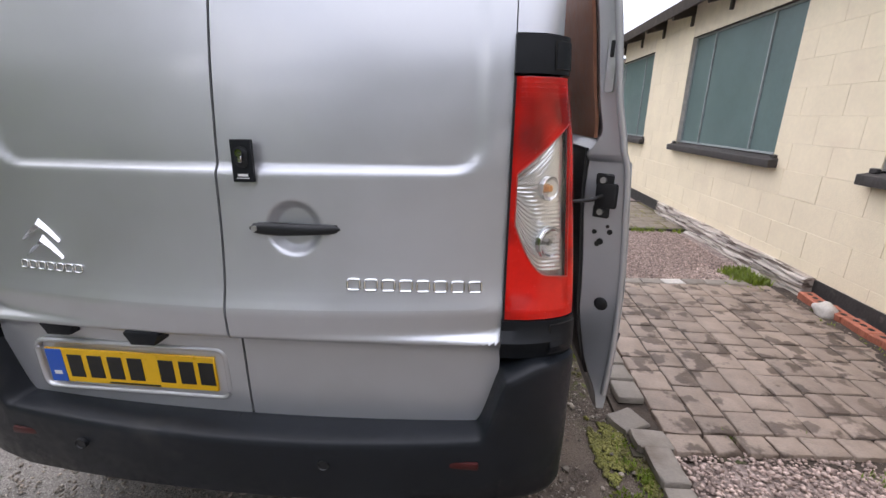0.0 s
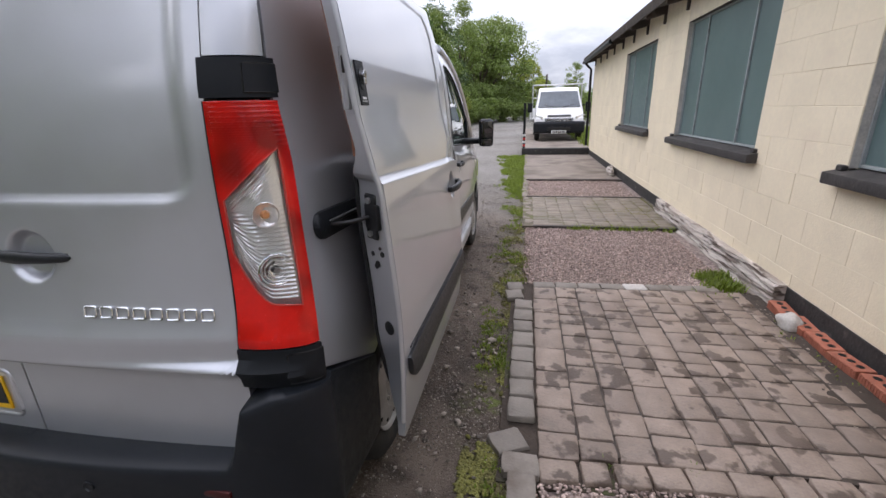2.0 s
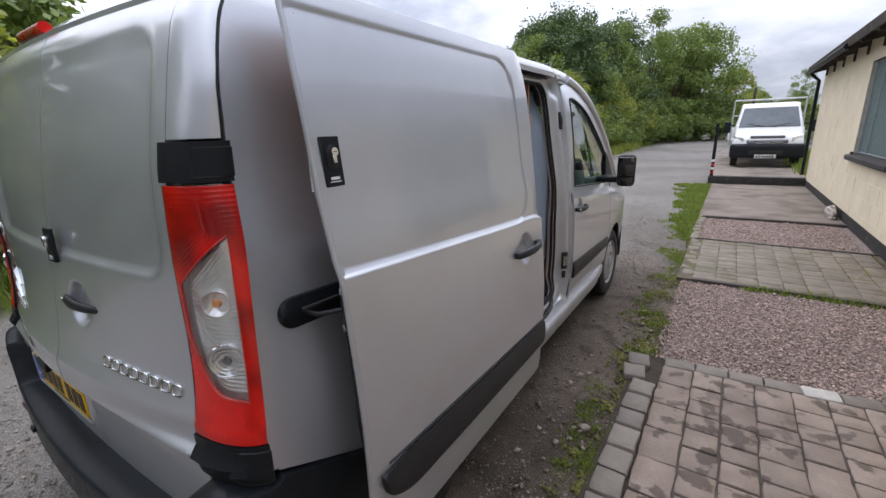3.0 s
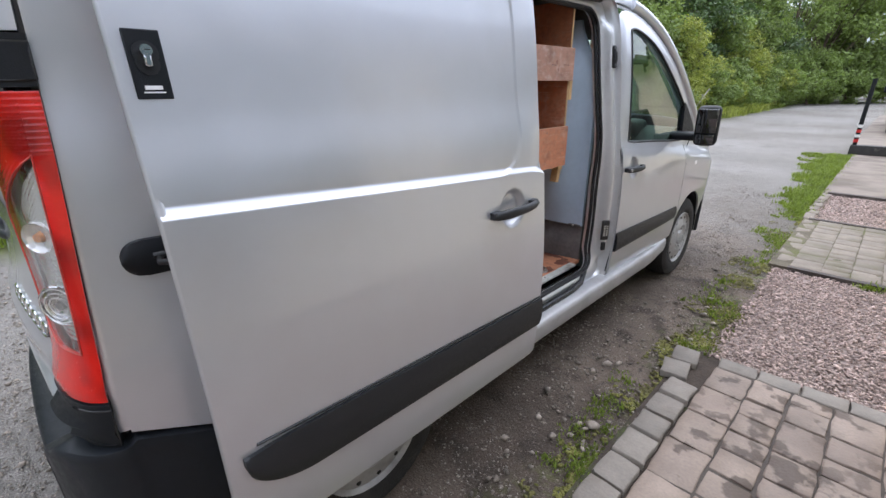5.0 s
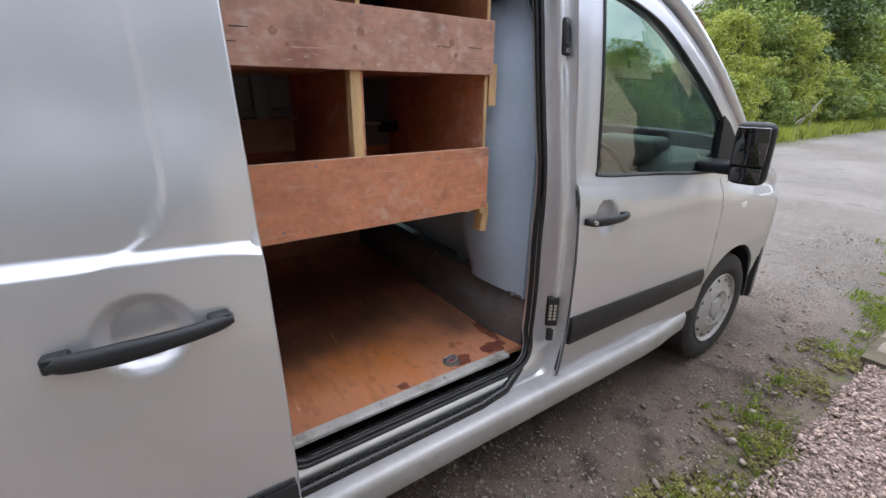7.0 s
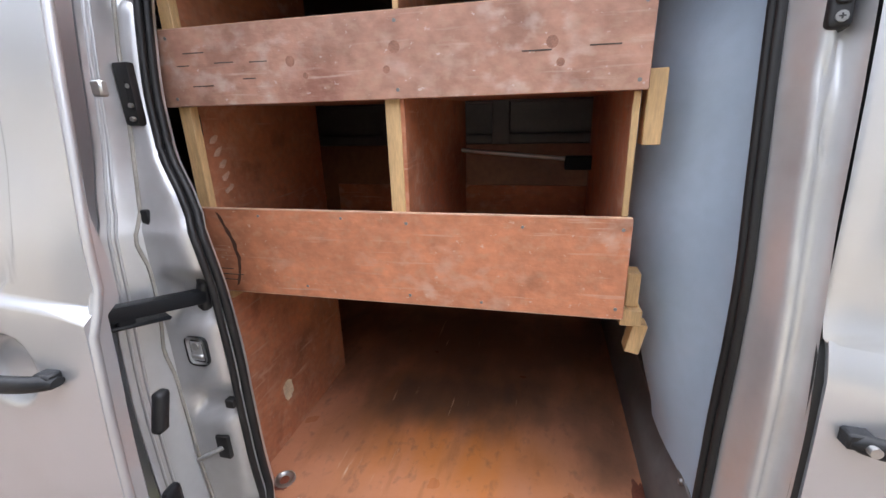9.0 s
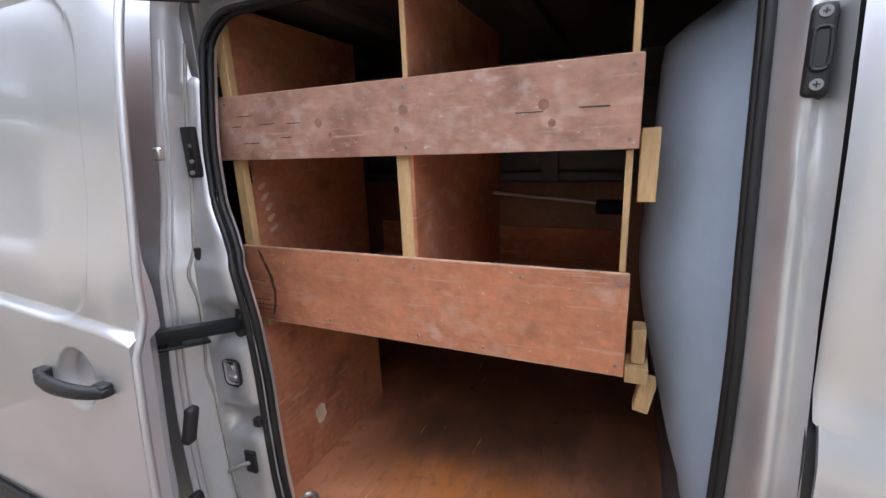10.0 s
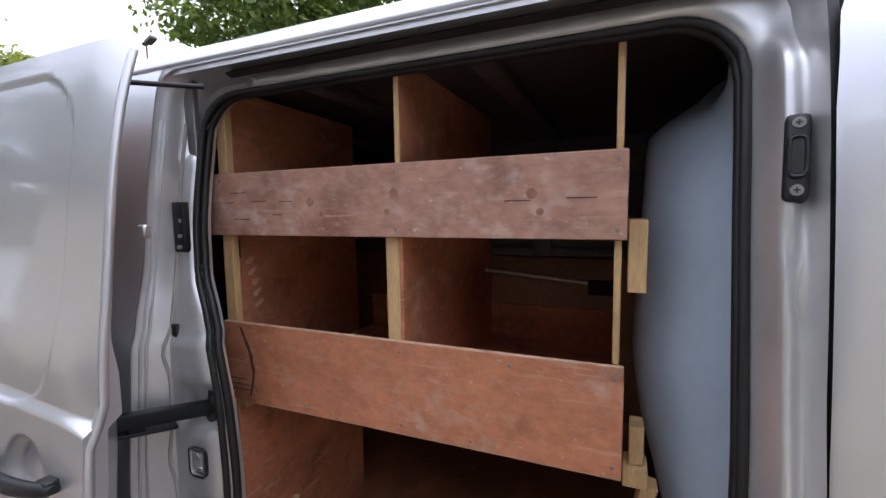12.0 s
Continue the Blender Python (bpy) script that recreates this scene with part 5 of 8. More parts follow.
# B pillar fittings: strikers, keypad and stop
def striker(y, z, h, bolts):
    mm_ = Matrix.Translation((side_x(y, z) - 0.026, y, z)) @ Matrix.Rotation(radians(-10), 4, "Z") @ Matrix.Rotation(radians(-9), 4, "Y")
    bm = bmesh.new()
    add_box(bm, -0.025, 0.008, -0.0130, 0.0130, -h / 2, h / 2, 0.0105, 4, mm_)
    s = part("striker_plate", bm, RUBBER, van, "black striker plate with two screws")
    bm = bmesh.new()
    add_box(bm, 0.006, 0.0095, -0.007, 0.007, -h * 0.2, h * 0.2, 0.001, 1, mm_)
    part("striker_slot", bm, INK, s)
    tube("slot_rim", [mm_ @ Vector((0.0085, 0.0085 * math.copysign(abs(math.cos(a)) ** 0.5, math.cos(a)), h * 0.225 * math.copysign(abs(math.sin(a)) ** 0.5, math.sin(a)))) for a in [k_ * math.tau / 24 for k_ in range(24)]], 0.003, TRIMBLK, s, 6, closed=True)
    for d in bolts:
        sc = cyl("screw_head", mm_ @ Vector((0.006, 0, d)), mm_ @ Vector((0.0098, 0, d)), 0.0068, SCREW, s, 14)
        for w_, h_ in ((0.0035, 0.0009), (0.0009, 0.0035)):
            bm = bmesh.new()
            add_box(bm, 0.009, 0.0102, -w_, w_, d - h_, d + h_, 0, 1, mm_)
            part("screw_cross", bm, INK, sc)


striker(2.362, 1.607, 0.108, (-0.041, 0.041))
bx = side_x(2.35, 0.71) - 0.075
bm = bmesh.new()
cm = Matrix.Translation((bx + 0.034, 2.347, 0)) @ Matrix.Rotation(radians(-34), 4, "Z")
add_box(bm, -0.012, 0.006, -0.022, 0.022, 0.648, 0.765, 0.008, 3, cm)
kp = part("contact_plate", bm, RUBBER, van, "black contact plate with pin pads")
for i in range(2):
    for k in range(5):
        bm = bmesh.new()
        add_box(bm, 0.005, 0.0075, -0.013 + 0.016 * i, -0.003 + 0.016 * i, 0.675 + 0.013 * k, 0.684 + 0.013 * k, 0, 1, cm)
        part("contact_pad", bm, METAL, kp)
bm = bmesh.new()
add_box(bm, -0.012, 0.004, -0.013, 0.013, 0.585, 0.635, 0.007, 3, cm)
part("door_stop", bm, RUBBER, van)
# rear jamb fittings
def jamb_box(name, y, z, w, h, mat_, label="", d=0.008, inset=0.078):
    x = side_x(y, z) - inset
    bm = bmesh.new()
    add_box(bm, x - 0.01, x + d, y - w / 2, y + w / 2, z - h / 2, z + h / 2, 0.004, 2)
    return part(name, bm, mat_, van, label)


hpz = jamb_box("hinge_plate", 1.231, 1.52, 0.034, 0.115, RUBBER, "black jamb plate with screws", 0.008, 0.062)
box("plate_slot", side_x(1.23, 1.52) - 0.055, side_x(1.23, 1.52) - 0.053, 1.222, 1.236, 1.492, 1.545, INK, hpz, 0)
for dz in (-0.045, -0.02, 0.015, 0.047):
    x = side_x(1.25, 1.52 + dz) - 0.058
    cyl("screw_head", (x, 1.240, 1.52 + dz), (x + 0.007, 1.240, 1.52 + dz), 0.0045, METAL, hpz, 10)
lx = side_x(1.30, 0.99) - 0.088
bm = bmesh.new()
add_box(bm, lx - 0.01, lx + 0.005, 1.277, 1.329, 0.960, 1.030, 0.018, 4)
gl = part("jamb_grommet", bm, RUBBER, van)
bm = bmesh.new()
add_box(bm, lx - 0.008, lx + 0.0065, 1.282, 1.324, 0.965, 1.025, 0.016, 4)
part("grommet_face", bm, JAMB, gl)
bm = bmesh.new()
add_cyl(bm, (lx, 1.303, 1.008), (lx + 0.009, 1.303, 1.008), 0.011, 0.009, 12)
add_box(bm, lx, lx + 0.009, 1.288, 1.318, 0.976, 0.988, 0.003)
part("grommet_socket", bm, METAL, gl)
cb = jamb_box("latch_catch", 1.318, 0.745, 0.032, 0.062, RUBBER, "black latch catch", 0.004, 0.086)
tube("catch_lever", [(lx + 0.01, 1.318, 0.745), (lx + 0.03, 1.295, 0.738), (lx + 0.035, 1.268, 0.722)], 0.006, METAL, cb, 8)
jamb_box("rubber_stop", 1.238, 1.285, 0.020, 0.034, RUBBER, "", 0.004, 0.066)
jamb_box("rubber_stop", 1.352, 0.862, 0.022, 0.022, RUBBER, "", 0.008, 0.10)

# step well and sill
shell("step_well", lambda y, x: (x, y, 0.405 + 0.02 * smooth(0.80, 0.78, x)), lambda y, x: (x, y, 0.375), steps(1.21, 2.36, 8), [0.74, 0.775, 0.79, 0.82, 0.90, 0.925], GLOSSRUB, van, "dirty black step well")
tube("step_track", [(0.842, y, 0.444) for y in steps(1.34, 2.24, 8)], 0.019, JAMB, van, 8, label="silver step ridge")
tube("step_rubber", [(0.805, y, 0.448) for y in steps(1.33, 2.26, 8)], 0.017, GLOSSRUB, van, 8)
tube("step_rubber", [(0.880, 1.28, 0.424), (0.880, 2.04, 0.424), (0.868, 2.16, 0.43), (0.83, 2.27, 0.465)], 0.020, GLOSSRUB, van, 8)
tube("step_cable", [(0.94, 1.31, 0.46), (0.93, 1.36, 0.415), (0.90, 1.42, 0.405), (0.86, 1.46, 0.41), (0.84, 1.52, 0.42)], 0.009, RUBBER, van, 8)
tube("cable_tape", [(0.940, 1.335, 0.437), (0.934, 1.358, 0.422)], 0.0098, SIGNRED, van, 8)
for sgn in (1, -1):
    sill_x = pchip([0, .22, .34, .42, .55, .8, 1.0], [.876, .930, .945, .950, .949, .940, .918])
    sill_z = pchip([0, .22, .34, .42, .55, .8, 1.0], [.424, .418, .409, .394, .365, .318, .296])
    shell("side_sill", lambda y, v: (sill_x(v) - 0.03 * smooth(3.0, 3.34, y), y, sill_z(v)), lambda y, v: (0.86, y, min(sill_z(v), 0.40)), steps(1.10, 3.335, 20), steps(0, 1, 22), DULLPAINT, van, "dull silver side sill", flip=-sgn, sharp=60)


# ---- front doors with windows ----
def dense(keys, per=6):
    """Keys of a closed outline to a smooth closed polyline."""
    k, out = len(keys), []
    for i in range(k):
        p0, p1, p2, p3 = (Vector(keys[(i + d) % k]) for d in (-1, 0, 1, 2))
        for j in range(per):
            t = j / per
            out.append(0.5 * (2 * p1 + (p2 - p0) * t + (2 * p0 - 5 * p1 + 4 * p2 - p3) * t * t + (3 * p1 - p0 - 3 * p2 + p3) * t ** 3))
    return out


def belt(y):
    return 1.150 - 0.085 * (y - 2.45)


WIN = [(2.535, 1.180), (2.515, 1.215), (2.508, 1.42), (2.510, 1.680), (2.532, 1.742), (2.66, 1.732), (2.86, 1.664), (3.10, 1.520), (3.28, 1.400), (3.385, 1.310), (3.393, 1.22), (3.385, 1.127), (3.20, 1.128), (2.85, 1.156)]
OUTL = [(2.398, belt(2.398) + 0.004), (2.392, 1.225), (2.391, 1.42), (2.394, 1.700), (2.430, 1.815), (2.64, 1.822), (2.87, 1.740), (3.15, 1.585), (3.38, 1.425), (3.56, 1.275), (3.62, 1.205), (3.66, 1.100), (3.30, belt(3.30)), (2.86, belt(2.86))]
for sgn in (1, -1):
    fd = side_panel("front_door", sorted(set(steps(2.397, 3.42, 44) + steps(2.46, 2.64, 22))), lambda y: 0.415, lambda y: belt(y) + 0.010, 56, PAINT, van, 0.03, fx=lambda y, z: side_x(y, z) - dent(y, z, 2.545, 1.040, 0.062, 0.022), label="silver front door with black strip" if sgn == 1 else "", flip=sgn)
    a, b = dense(WIN), dense(OUTL)
    for q in b:
        q.x = max(q.x, 2.391)
    m_ = len(a)
    vs, fs = [], []
    for k in range(5):
        t = (0, 0.06, 0.5, 0.95, 1.0)[k]
        o = (-0.02, 0.0, 0.001, 0.0, -0.004)[k]
        for p, q in zip(a, b):
            y, z = lerp(p.x, q.x, t), lerp(p.y, q.y, t)
            vs.append((sgn * (side_x(y, z) + o), y, z))
    for k in range(4):
        fs += [(k * m_ + j, k * m_ + (j + 1) % m_, (k + 1) * m_ + (j + 1) % m_, (k + 1) * m_ + j) for j in range(m_)]
    raw("window_surround", vs, fs, PAINT, fd, sharp=45)
    tube("window_seal", [(sgn * (side_x(p.x, p.y) - 0.002), p.x, p.y) for p in a], 0.0075, RUBBER, fd, 6, closed=True)
    vs = [(sgn * (side_x(p.x, p.y) - 0.012), p.x, p.y) for p in a]
    raw("window_glass", vs, [tuple(range(m_))], GLASS, fd, "tinted side window", shade=False)
    # sail panel under the mirror
    tri = [(3.36, 1.13), (3.36, 1.36), (3.42, 1.33), (3.60, 1.19), (3.64, 1.115), (3.50, 1.10)]
    vs = [(sgn * (side_x(y, z) + o), y, z) for o in (0.006, -0.02) for y, z in tri]
    fs = [tuple(range(6)), tuple(range(6, 12))[::-1]] + [(i, (i + 1) % 6, 6 + (i + 1) % 6, 6 + i) for i in range(6)]
    raw("sail_panel", vs, fs, BLACK, fd, "black triangular sail panel")
    # rubbing strip
    shell("rubbing_strip", lambda y, v: (side_x(y, 0.65) + 0.003 + 0.013 * math.sin(math.pi * min(max(v, .04), .96)) ** 0.4, y, lerp(0.574, lerp(0.684, 0.655, (y - 2.4)), v)),
          lambda y, v: (side_x(y, 0.65) - 0.006, y, lerp(0.574, lerp(0.684, 0.655, (y - 2.4)), v)), steps(2.400, 3.36, 16), steps(0, 1, 8), TRIMBLK, fd, "black rubbing strip", flip=sgn, sharp=60)
    tube("door_gap", [(sgn * (side_x(y, z) - 0.003), y, z) for y, z in [(3.422, 0.42), (3.422, 0.80), (3.44, 0.95), (3.50, 1.06), (3.60, 1.12)]], 0.004, RUBBER, fd, 6)
    if sgn == 1:
        handle(fd, (side_x(2.54, 1.036), 2.540, 1.036), (0, 1, -0.03), (1, 0, 0.05), 0.228, "black plastic door handle")
        # mirror
        mir = new("door_mirror")
        mir.matrix_world = Matrix.Translation((1.035, 3.22, 0)) @ Matrix.Rotation(radians(9), 4, "Z") @ Matrix.Translation((0, 0, 1.24)) @ Matrix.Rotation(radians(7), 4, "X") @ Matrix.Translation((-1.035, -3.22, -1.24))
        mir.parent = van
        mir["label"] = "large black door mirror"
        bm = bmesh.new()
        add_box(bm, 1.004, 1.136, 3.15, 3.30, 1.112, 1.356, 0.042, 6)
        for v in bm.verts:
            if v.co.y > 3.18:
                f_ = smooth(3.22, 3.30, v.co.y)
                v.co.z = 1.24 + (v.co.z - 1.24) * (1 - 0.22 * f_)
                v.co.x = 1.03 + (v.co.x - 1.03) * (1 - 0.40 * f_)
        part("mirror_shell", bm, BLACK, mir)
        bm = bmesh.new()
        add_box(bm, 1.016, 1.124, 3.1440, 3.156, 1.198, 1.342, 0.005, 2)
        add_box(bm, 1.020, 1.120, 3.1440, 3.156, 1.130, 1.190, 0.005, 2)
        part("mirror_glass", bm, MIRROR, mir, "mirror glass in two panes")
        bm = bmesh.new()
        add_box(bm, 0.85, 1.04, 3.25, 3.34, 1.120, 1.170, 0.02, 3)
        part("mirror_arm", bm, BLACK, mir)

# ---- cab ----
def cushion(name, x0, x1, y0, y1, z0, z1, material, parent, tilt=0.0, bev=0.05):
    bm = bmesh.new()
    add_box(bm, x0, x1, y0, y1, z0, z1, bev, 4)
    c = Matrix.Translation(((x0 + x1) / 2, (y0 + y1) / 2, z0))
    bmesh.ops.transform(bm, matrix=c @ Matrix.Rotation(radians(tilt), 4, "X") @ c.inverted(), verts=bm.verts)
    return part(name, bm, material, parent)


for sx_ in (0.42, -0.42):
    seat = thing("driver_seat" if sx_ > 0 else "passenger_seat", "grey fabric cab seat with headrest", "seat", (sx_, 2.75, 0.50))
    for nm, a in (("seat_base", (-0.22, 0.22, 0.0, 0.48, 0.12, 0.26)), ("seat_back", (-0.22, 0.22, -0.10, 0.04, 0.22, 0.78)), ("headrest", (-0.13, 0.13, -0.15, -0.05, 0.80, 0.98))):
        cushion(nm, *a, FABRIC, seat, 10 if nm != "seat_base" else 0)
    bm = bmesh.new()
    add_box(bm, -0.20, 0.20, -0.02, 0.42, -0.12, 0.13, 0.01)
    part("seat_box", bm, CABGREY, seat)
shell("dashboard", lambda x, a: (x, 3.52 - 0.30 * math.sin(a) * (1 + 0.15 * math.cos(2.2 * x)), 0.90 + 0.30 * math.cos(a) - 0.02 * x * x), lambda x, a: (x, 3.60 - 0.2 * math.sin(a), 0.86 + 0.28 * math.cos(a)),
      steps(-0.80, 0.80, 21), steps(-0.9, 1.8, 12), DASH, van, "dark grey dashboard")
bm = bmesh.new()
add_box(bm, 0.24, 0.60, 3.24, 3.50, 1.10, 1.24, 0.05, 4)
part("instrument_hood", bm, DASH, van)
wheel_ob = tagged(new("steering_wheel"), "black steering wheel", "steering wheel")
wm = Matrix.Translation((0.42, 3.13, 1.06)) @ Matrix.Rotation(radians(-62), 4, "X")
wheel_ob.parent = van
tube("wheel_rim", [wm @ Vector((0.19 * math.cos(k * math.tau / 32), 0.19 * math.sin(k * math.tau / 32), 0)) for k in range(32)], 0.015, BLACK, wheel_ob, 8, closed=True)
bm = bmesh.new()
add_cyl(bm, wm @ Vector((0, 0, -0.05)), wm @ Vector((0, 0, 0.015)), 0.065, 0.05, 16)
add_box(bm, -0.17, 0.17, -0.02, 0.02, -0.02, 0.0, 0.004, 1, wm)
part("wheel_hub", bm, BLACK, wheel_ob)
box("cab_floor", -0.82, 0.82, 2.36, 4.0, 0.40, 0.44, RUBBER, van, 0)
box("firewall", -0.80, 0.80, 3.80, 3.84, 0.40, 1.05, DASH, van, 0)

# pale trim on the inside of the doors, and the roof lining
CABPALE = mat("pale_cab_trim", (0.40, 0.41, 0.41), 0.7, var=0.08, scale=10)
for sgn in (1, -1):
    a, b = dense(WIN), dense(OUTL)
    m_ = len(a)
    vs = [(sgn * (side_x(q.x, q.y) - 0.045), q.x, q.y) for p, w in zip(a, b) for q in (p,)] + [(sgn * (side_x(q.x, q.y) - 0.050), q.x, q.y) for q in (p.lerp(w, 0.9) for p, w in zip(a, b))]
    raw("inner_window_trim", vs, [(j, (j + 1) % m_, m_ + (j + 1) % m_, m_ + j) for j in range(m_)], CABPALE, van)
    side_panel("door_trim", steps(2.42, 3.40, 12), lambda y: 0.46, lambda y: belt(y) - 0.01, 10, CABPALE, van, 0.02, fx=lambda y, z: side_x(y, z) - 0.055, flip=sgn)
shell("cab_roof_lining", lambda y, u: (top_at(y, u * 0.97, 0.045)), lambda y, u: (top_at(y, u * 0.97, 0.035)), steps(2.43, 2.74, 8), steps(-1, 1, 17), CABPALE, van)

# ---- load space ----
box("cargo_floor", -0.80, 0.748, 0.14, 2.365, 0.462, 0.487, FLOORPLY, van, 0.002, 1, "stained brown plywood load floor with painted shade at the back")
bm = bmesh.new()
add_box(bm, 0.740, 0.782, 1.405, 2.262, 0.478, 0.4925, 0.002)
for k in range(5):
    add_box(bm, 0.745 + k * 0.007, 0.748 + k * 0.007, 1.405, 2.262, 0.491, 0.494)
edge = part("threshold_strip", bm, ALU, van, "scuffed ribbed aluminium threshold strip")
for y in (1.46, 1.72, 1.97, 2.22):
    cyl("screw_head", (0.762, y, 0.493), (0.762, y, 0.497), 0.006, METAL, edge, 10)
ringb = lathe("lashing_cup", [(0.0, 0.034), (0.006, 0.033), (0.007, 0.028), (0.002, 0.022), (0.001, 0.0)], METAL, van, 24, Matrix.Translation((0.688, 2.05, 0.486)) @ Matrix.Rotation(-math.pi / 2, 4, "Y"), "steel lashing ring cup")
tube("lashing_ring", [(0.688 + 0.019 * math.cos(k * math.tau / 20), 2.05 + 0.022 * math.sin(k * math.tau / 20), 0.499 + 0.006 * math.sin(k * math.tau / 20)) for k in range(20)], 0.0045, METAL, ringb, 6, closed=True)
lathe("lashing_cup", [(0.0, 0.030), (0.006, 0.029), (0.007, 0.024), (0.002, 0.018), (0.001, 0.0)], METAL, van, 20, Matrix.Translation((0.69, 1.335, 0.486)) @ Matrix.Rotation(-math.pi / 2, 4, "Y"), "steel lashing ring cup")
box("red_tag", 0.690, 0.700, 2.035, 2.056, 0.489, 0.4955, SIGNRED, ringb, 0.001)


def stain(cx, cy, rx, ry, seed):
    """A dried dark spill of ragged outline on the floor."""
    vs_ = [(cx, cy, 0.4880)]
    for k in range(40):
        a = k * math.tau / 40
        r = 1 + 0.45 * noise.noise(Vector((math.cos(a) * 1.6, math.sin(a) * 1.6, seed))) + 0.25 * noise.noise(Vector((math.cos(a) * 5, math.sin(a) * 5, seed)))
        vs_.append((min(cx + rx * r * math.cos(a), 0.738), cy + ry * r * math.sin(a), 0.4876))
    return raw("spill_stain", vs_, [(0, 1 + k, 1 + (k + 1) % 40) for k in range(40)], SPILL, van, "dried dark red spill")


SPILL = mat("dried_spill", (0.19, 0.062, 0.038), 0.4, var=0.4, scale=18)
FOOT = mat("dirty_grey_panel", (0.12, 0.112, 0.11), 0.55, var=0.3, scale=6, second=(0.08, 0.06, 0.05), second_at=(0.5, 0.75), second_scale=5)
stain(0.70, 2.245, 0.035, 0.055, 2)
stain(0.58, 2.300, 0.09, 0.022, 5)
stain(0.700, 2.085, 0.034, 0.042, 8)
stain(0.715, 1.83, 0.018, 0.022, 11)
stain(0.70, 1.335, 0.03, 0.028, 14)
# left inner wall with pressed ribs, headliner and right rear inner wall
inner = box("inner_wall", -0.80, -0.775, 0.30, 2.48, 0.44, 1.93, INNER, van, 0.002, 1, "dark ribbed inner wall")
for z in (0.80, 1.02, 1.30, 1.50, 1.62, 1.72):
    box("wall_rib", -0.776, -0.74, 0.14, 2.33, z, z + 0.05, INNER, inner, 0.012, 2)
box("wall_lining", -0.735, -0.726, 0.32, 2.30, 0.49, 1.30, LINING, inner, 0.001, 1, "brown plywood lining board")
for y in (0.6, 1.15, 1.75):
    box("wall_post", -0.776, -0.735, y, y + 0.09, 0.48, 1.86, INNER, inner, 0.012, 2)
liner = box("headliner", -0.79, 0.72, 0.45, 2.47, 1.89, 1.905, INNER, van, 0.002)
for y in (0.5, 0.95, 1.4, 1.85):
    box("roof_rib", -0.70, 0.66, y, y + 0.06, 1.862, 1.892, INNER, liner, 0.01, 2)
box("inner_quarter", 0.735, 0.75, 0.30, 1.245, 0.48, 1.87, INNER, van, 0.002)
box("rear_inner", -0.74, 0.74, 0.285, 0.30, 0.48, 1.87, INNER, van, 0.002)


BULGE = pchip([.69, .74, .83, 1.0, 1.15, 1.27, 1.42, 1.66, 1.76], [.018, .026, .052, .092, .128, .142, .136, .124, .118])


def bulk_y(x, z):
    return 2.338 - BULGE(z) * smooth(0.755, 0.52, x) + 0.11 * smooth(0.49, 0.25, x) + 0.12 * smooth(1.68, 1.80, z) * smooth(0.72, 0.60, x)


bulk_x = lambda x, z: x * (1 - 0.16 * smooth(1.50, 1.80, z))
shell("bulkhead", lambda x, z: (bulk_x(x, z), bulk_y(x, z), z), lambda x, z: (bulk_x(x, z), bulk_y(x, z) + 0.02, z), steps(-0.78, 0.20, 10) + steps(0.24, 0.752, 26), steps(0.70, 1.79, 34), BULK, van, "blue-grey painted steel bulkhead")
foot_y = lambda x, z: 2.347 - 0.034 * smooth(0.69, 0.56, z) * smooth(0.76, 0.55, x)
shell("bulkhead_foot", lambda x, z: (x, foot_y(x, z), z), lambda x, z: (x, 2.37, z), steps(-0.78, 0.40, 5) + steps(0.46, 0.75, 14), steps(0.487, 0.71, 16), FOOT, van, "dirty grey lower bulkhead panel")
box("bulkhead_seam", -0.78, 0.745, 2.332, 2.355, 0.694, 0.708, FOOT, van, 0.003)
for x in (0.15, 0.45, 0.70):
    cyl("rivet", (x, 2.326, 0.700), (x, 2.335, 0.700), 0.006, METAL, van, 10)

box("upper_bulkhead", -0.78, 0.73, 2.40, 2.416, 1.70, 1.955, INNER, van, 0.002, 1, "dark panel above the bulkhead")

# ---- plywood racking ----
SCUFF = mat("pale_filler", (0.56, 0.36, 0.27), 0.7, var=0.25, scale=30)
PAPER = mat("pale_paper", (0.72, 0.60, 0.44), 0.8, var=0.15, scale=30)
SPLIT = mat("dark_split", (0.075, 0.030, 0.020), 0.7, var=0.4, scale=40)
PALEEDGE = mat("raw_plywood_edge", (0.56, 0.36, 0.24), 0.7, var=0.3, scale=30)
KNOT = mat("plywood_knot", (0.31, 0.150, 0.105), 0.5, var=0.35, scale=40)
rack = thing("plywood_shelving", "home-made reddish plywood racking with pine battens", "shelving", (0, 0, 0.487))


def board(name, x0, x1, y0, y1, z0, z1, material, label="", m=None, bev=0.0015):
    bm = bmesh.new()
    add_box(bm, x0, x1, y0, y1, z0 - 0.487, z1 - 0.487, bev, 1, m)
    return part(name, bm, material, rack, label)


upper = board("front_board", 0.690, 0.702, 1.210, 2.178, 1.496, 1.645, PLYWORN, "greyed worn plywood front board")
lower = board("front_board", 0.688, 0.700, 1.236, 2.178, 1.074, 1.276, PLY, "scuffed reddish plywood front board")
board("end_panel", 0.13, 0.688, 1.240, 1.258, 0.487, 1.858, PLY, "reddish plywood end panel")
board("divider", 0.02, 0.685, 1.738, 1.750, 1.10, 1.858, PLY)
board("end_panel", 0.02, 0.685, 2.158, 2.170, 1.10, 1.858, PLY)
board("shelf", 0.02, 0.684, 1.26, 2.157, 1.088, 1.102, PLY)
board("shelf", 0.02, 0.684, 1.26, 2.157, 1.500, 1.512, PLY)
board("back_ledge", 0.02, 0.032, 1.26, 2.157, 1.10, 1.22, PLY)
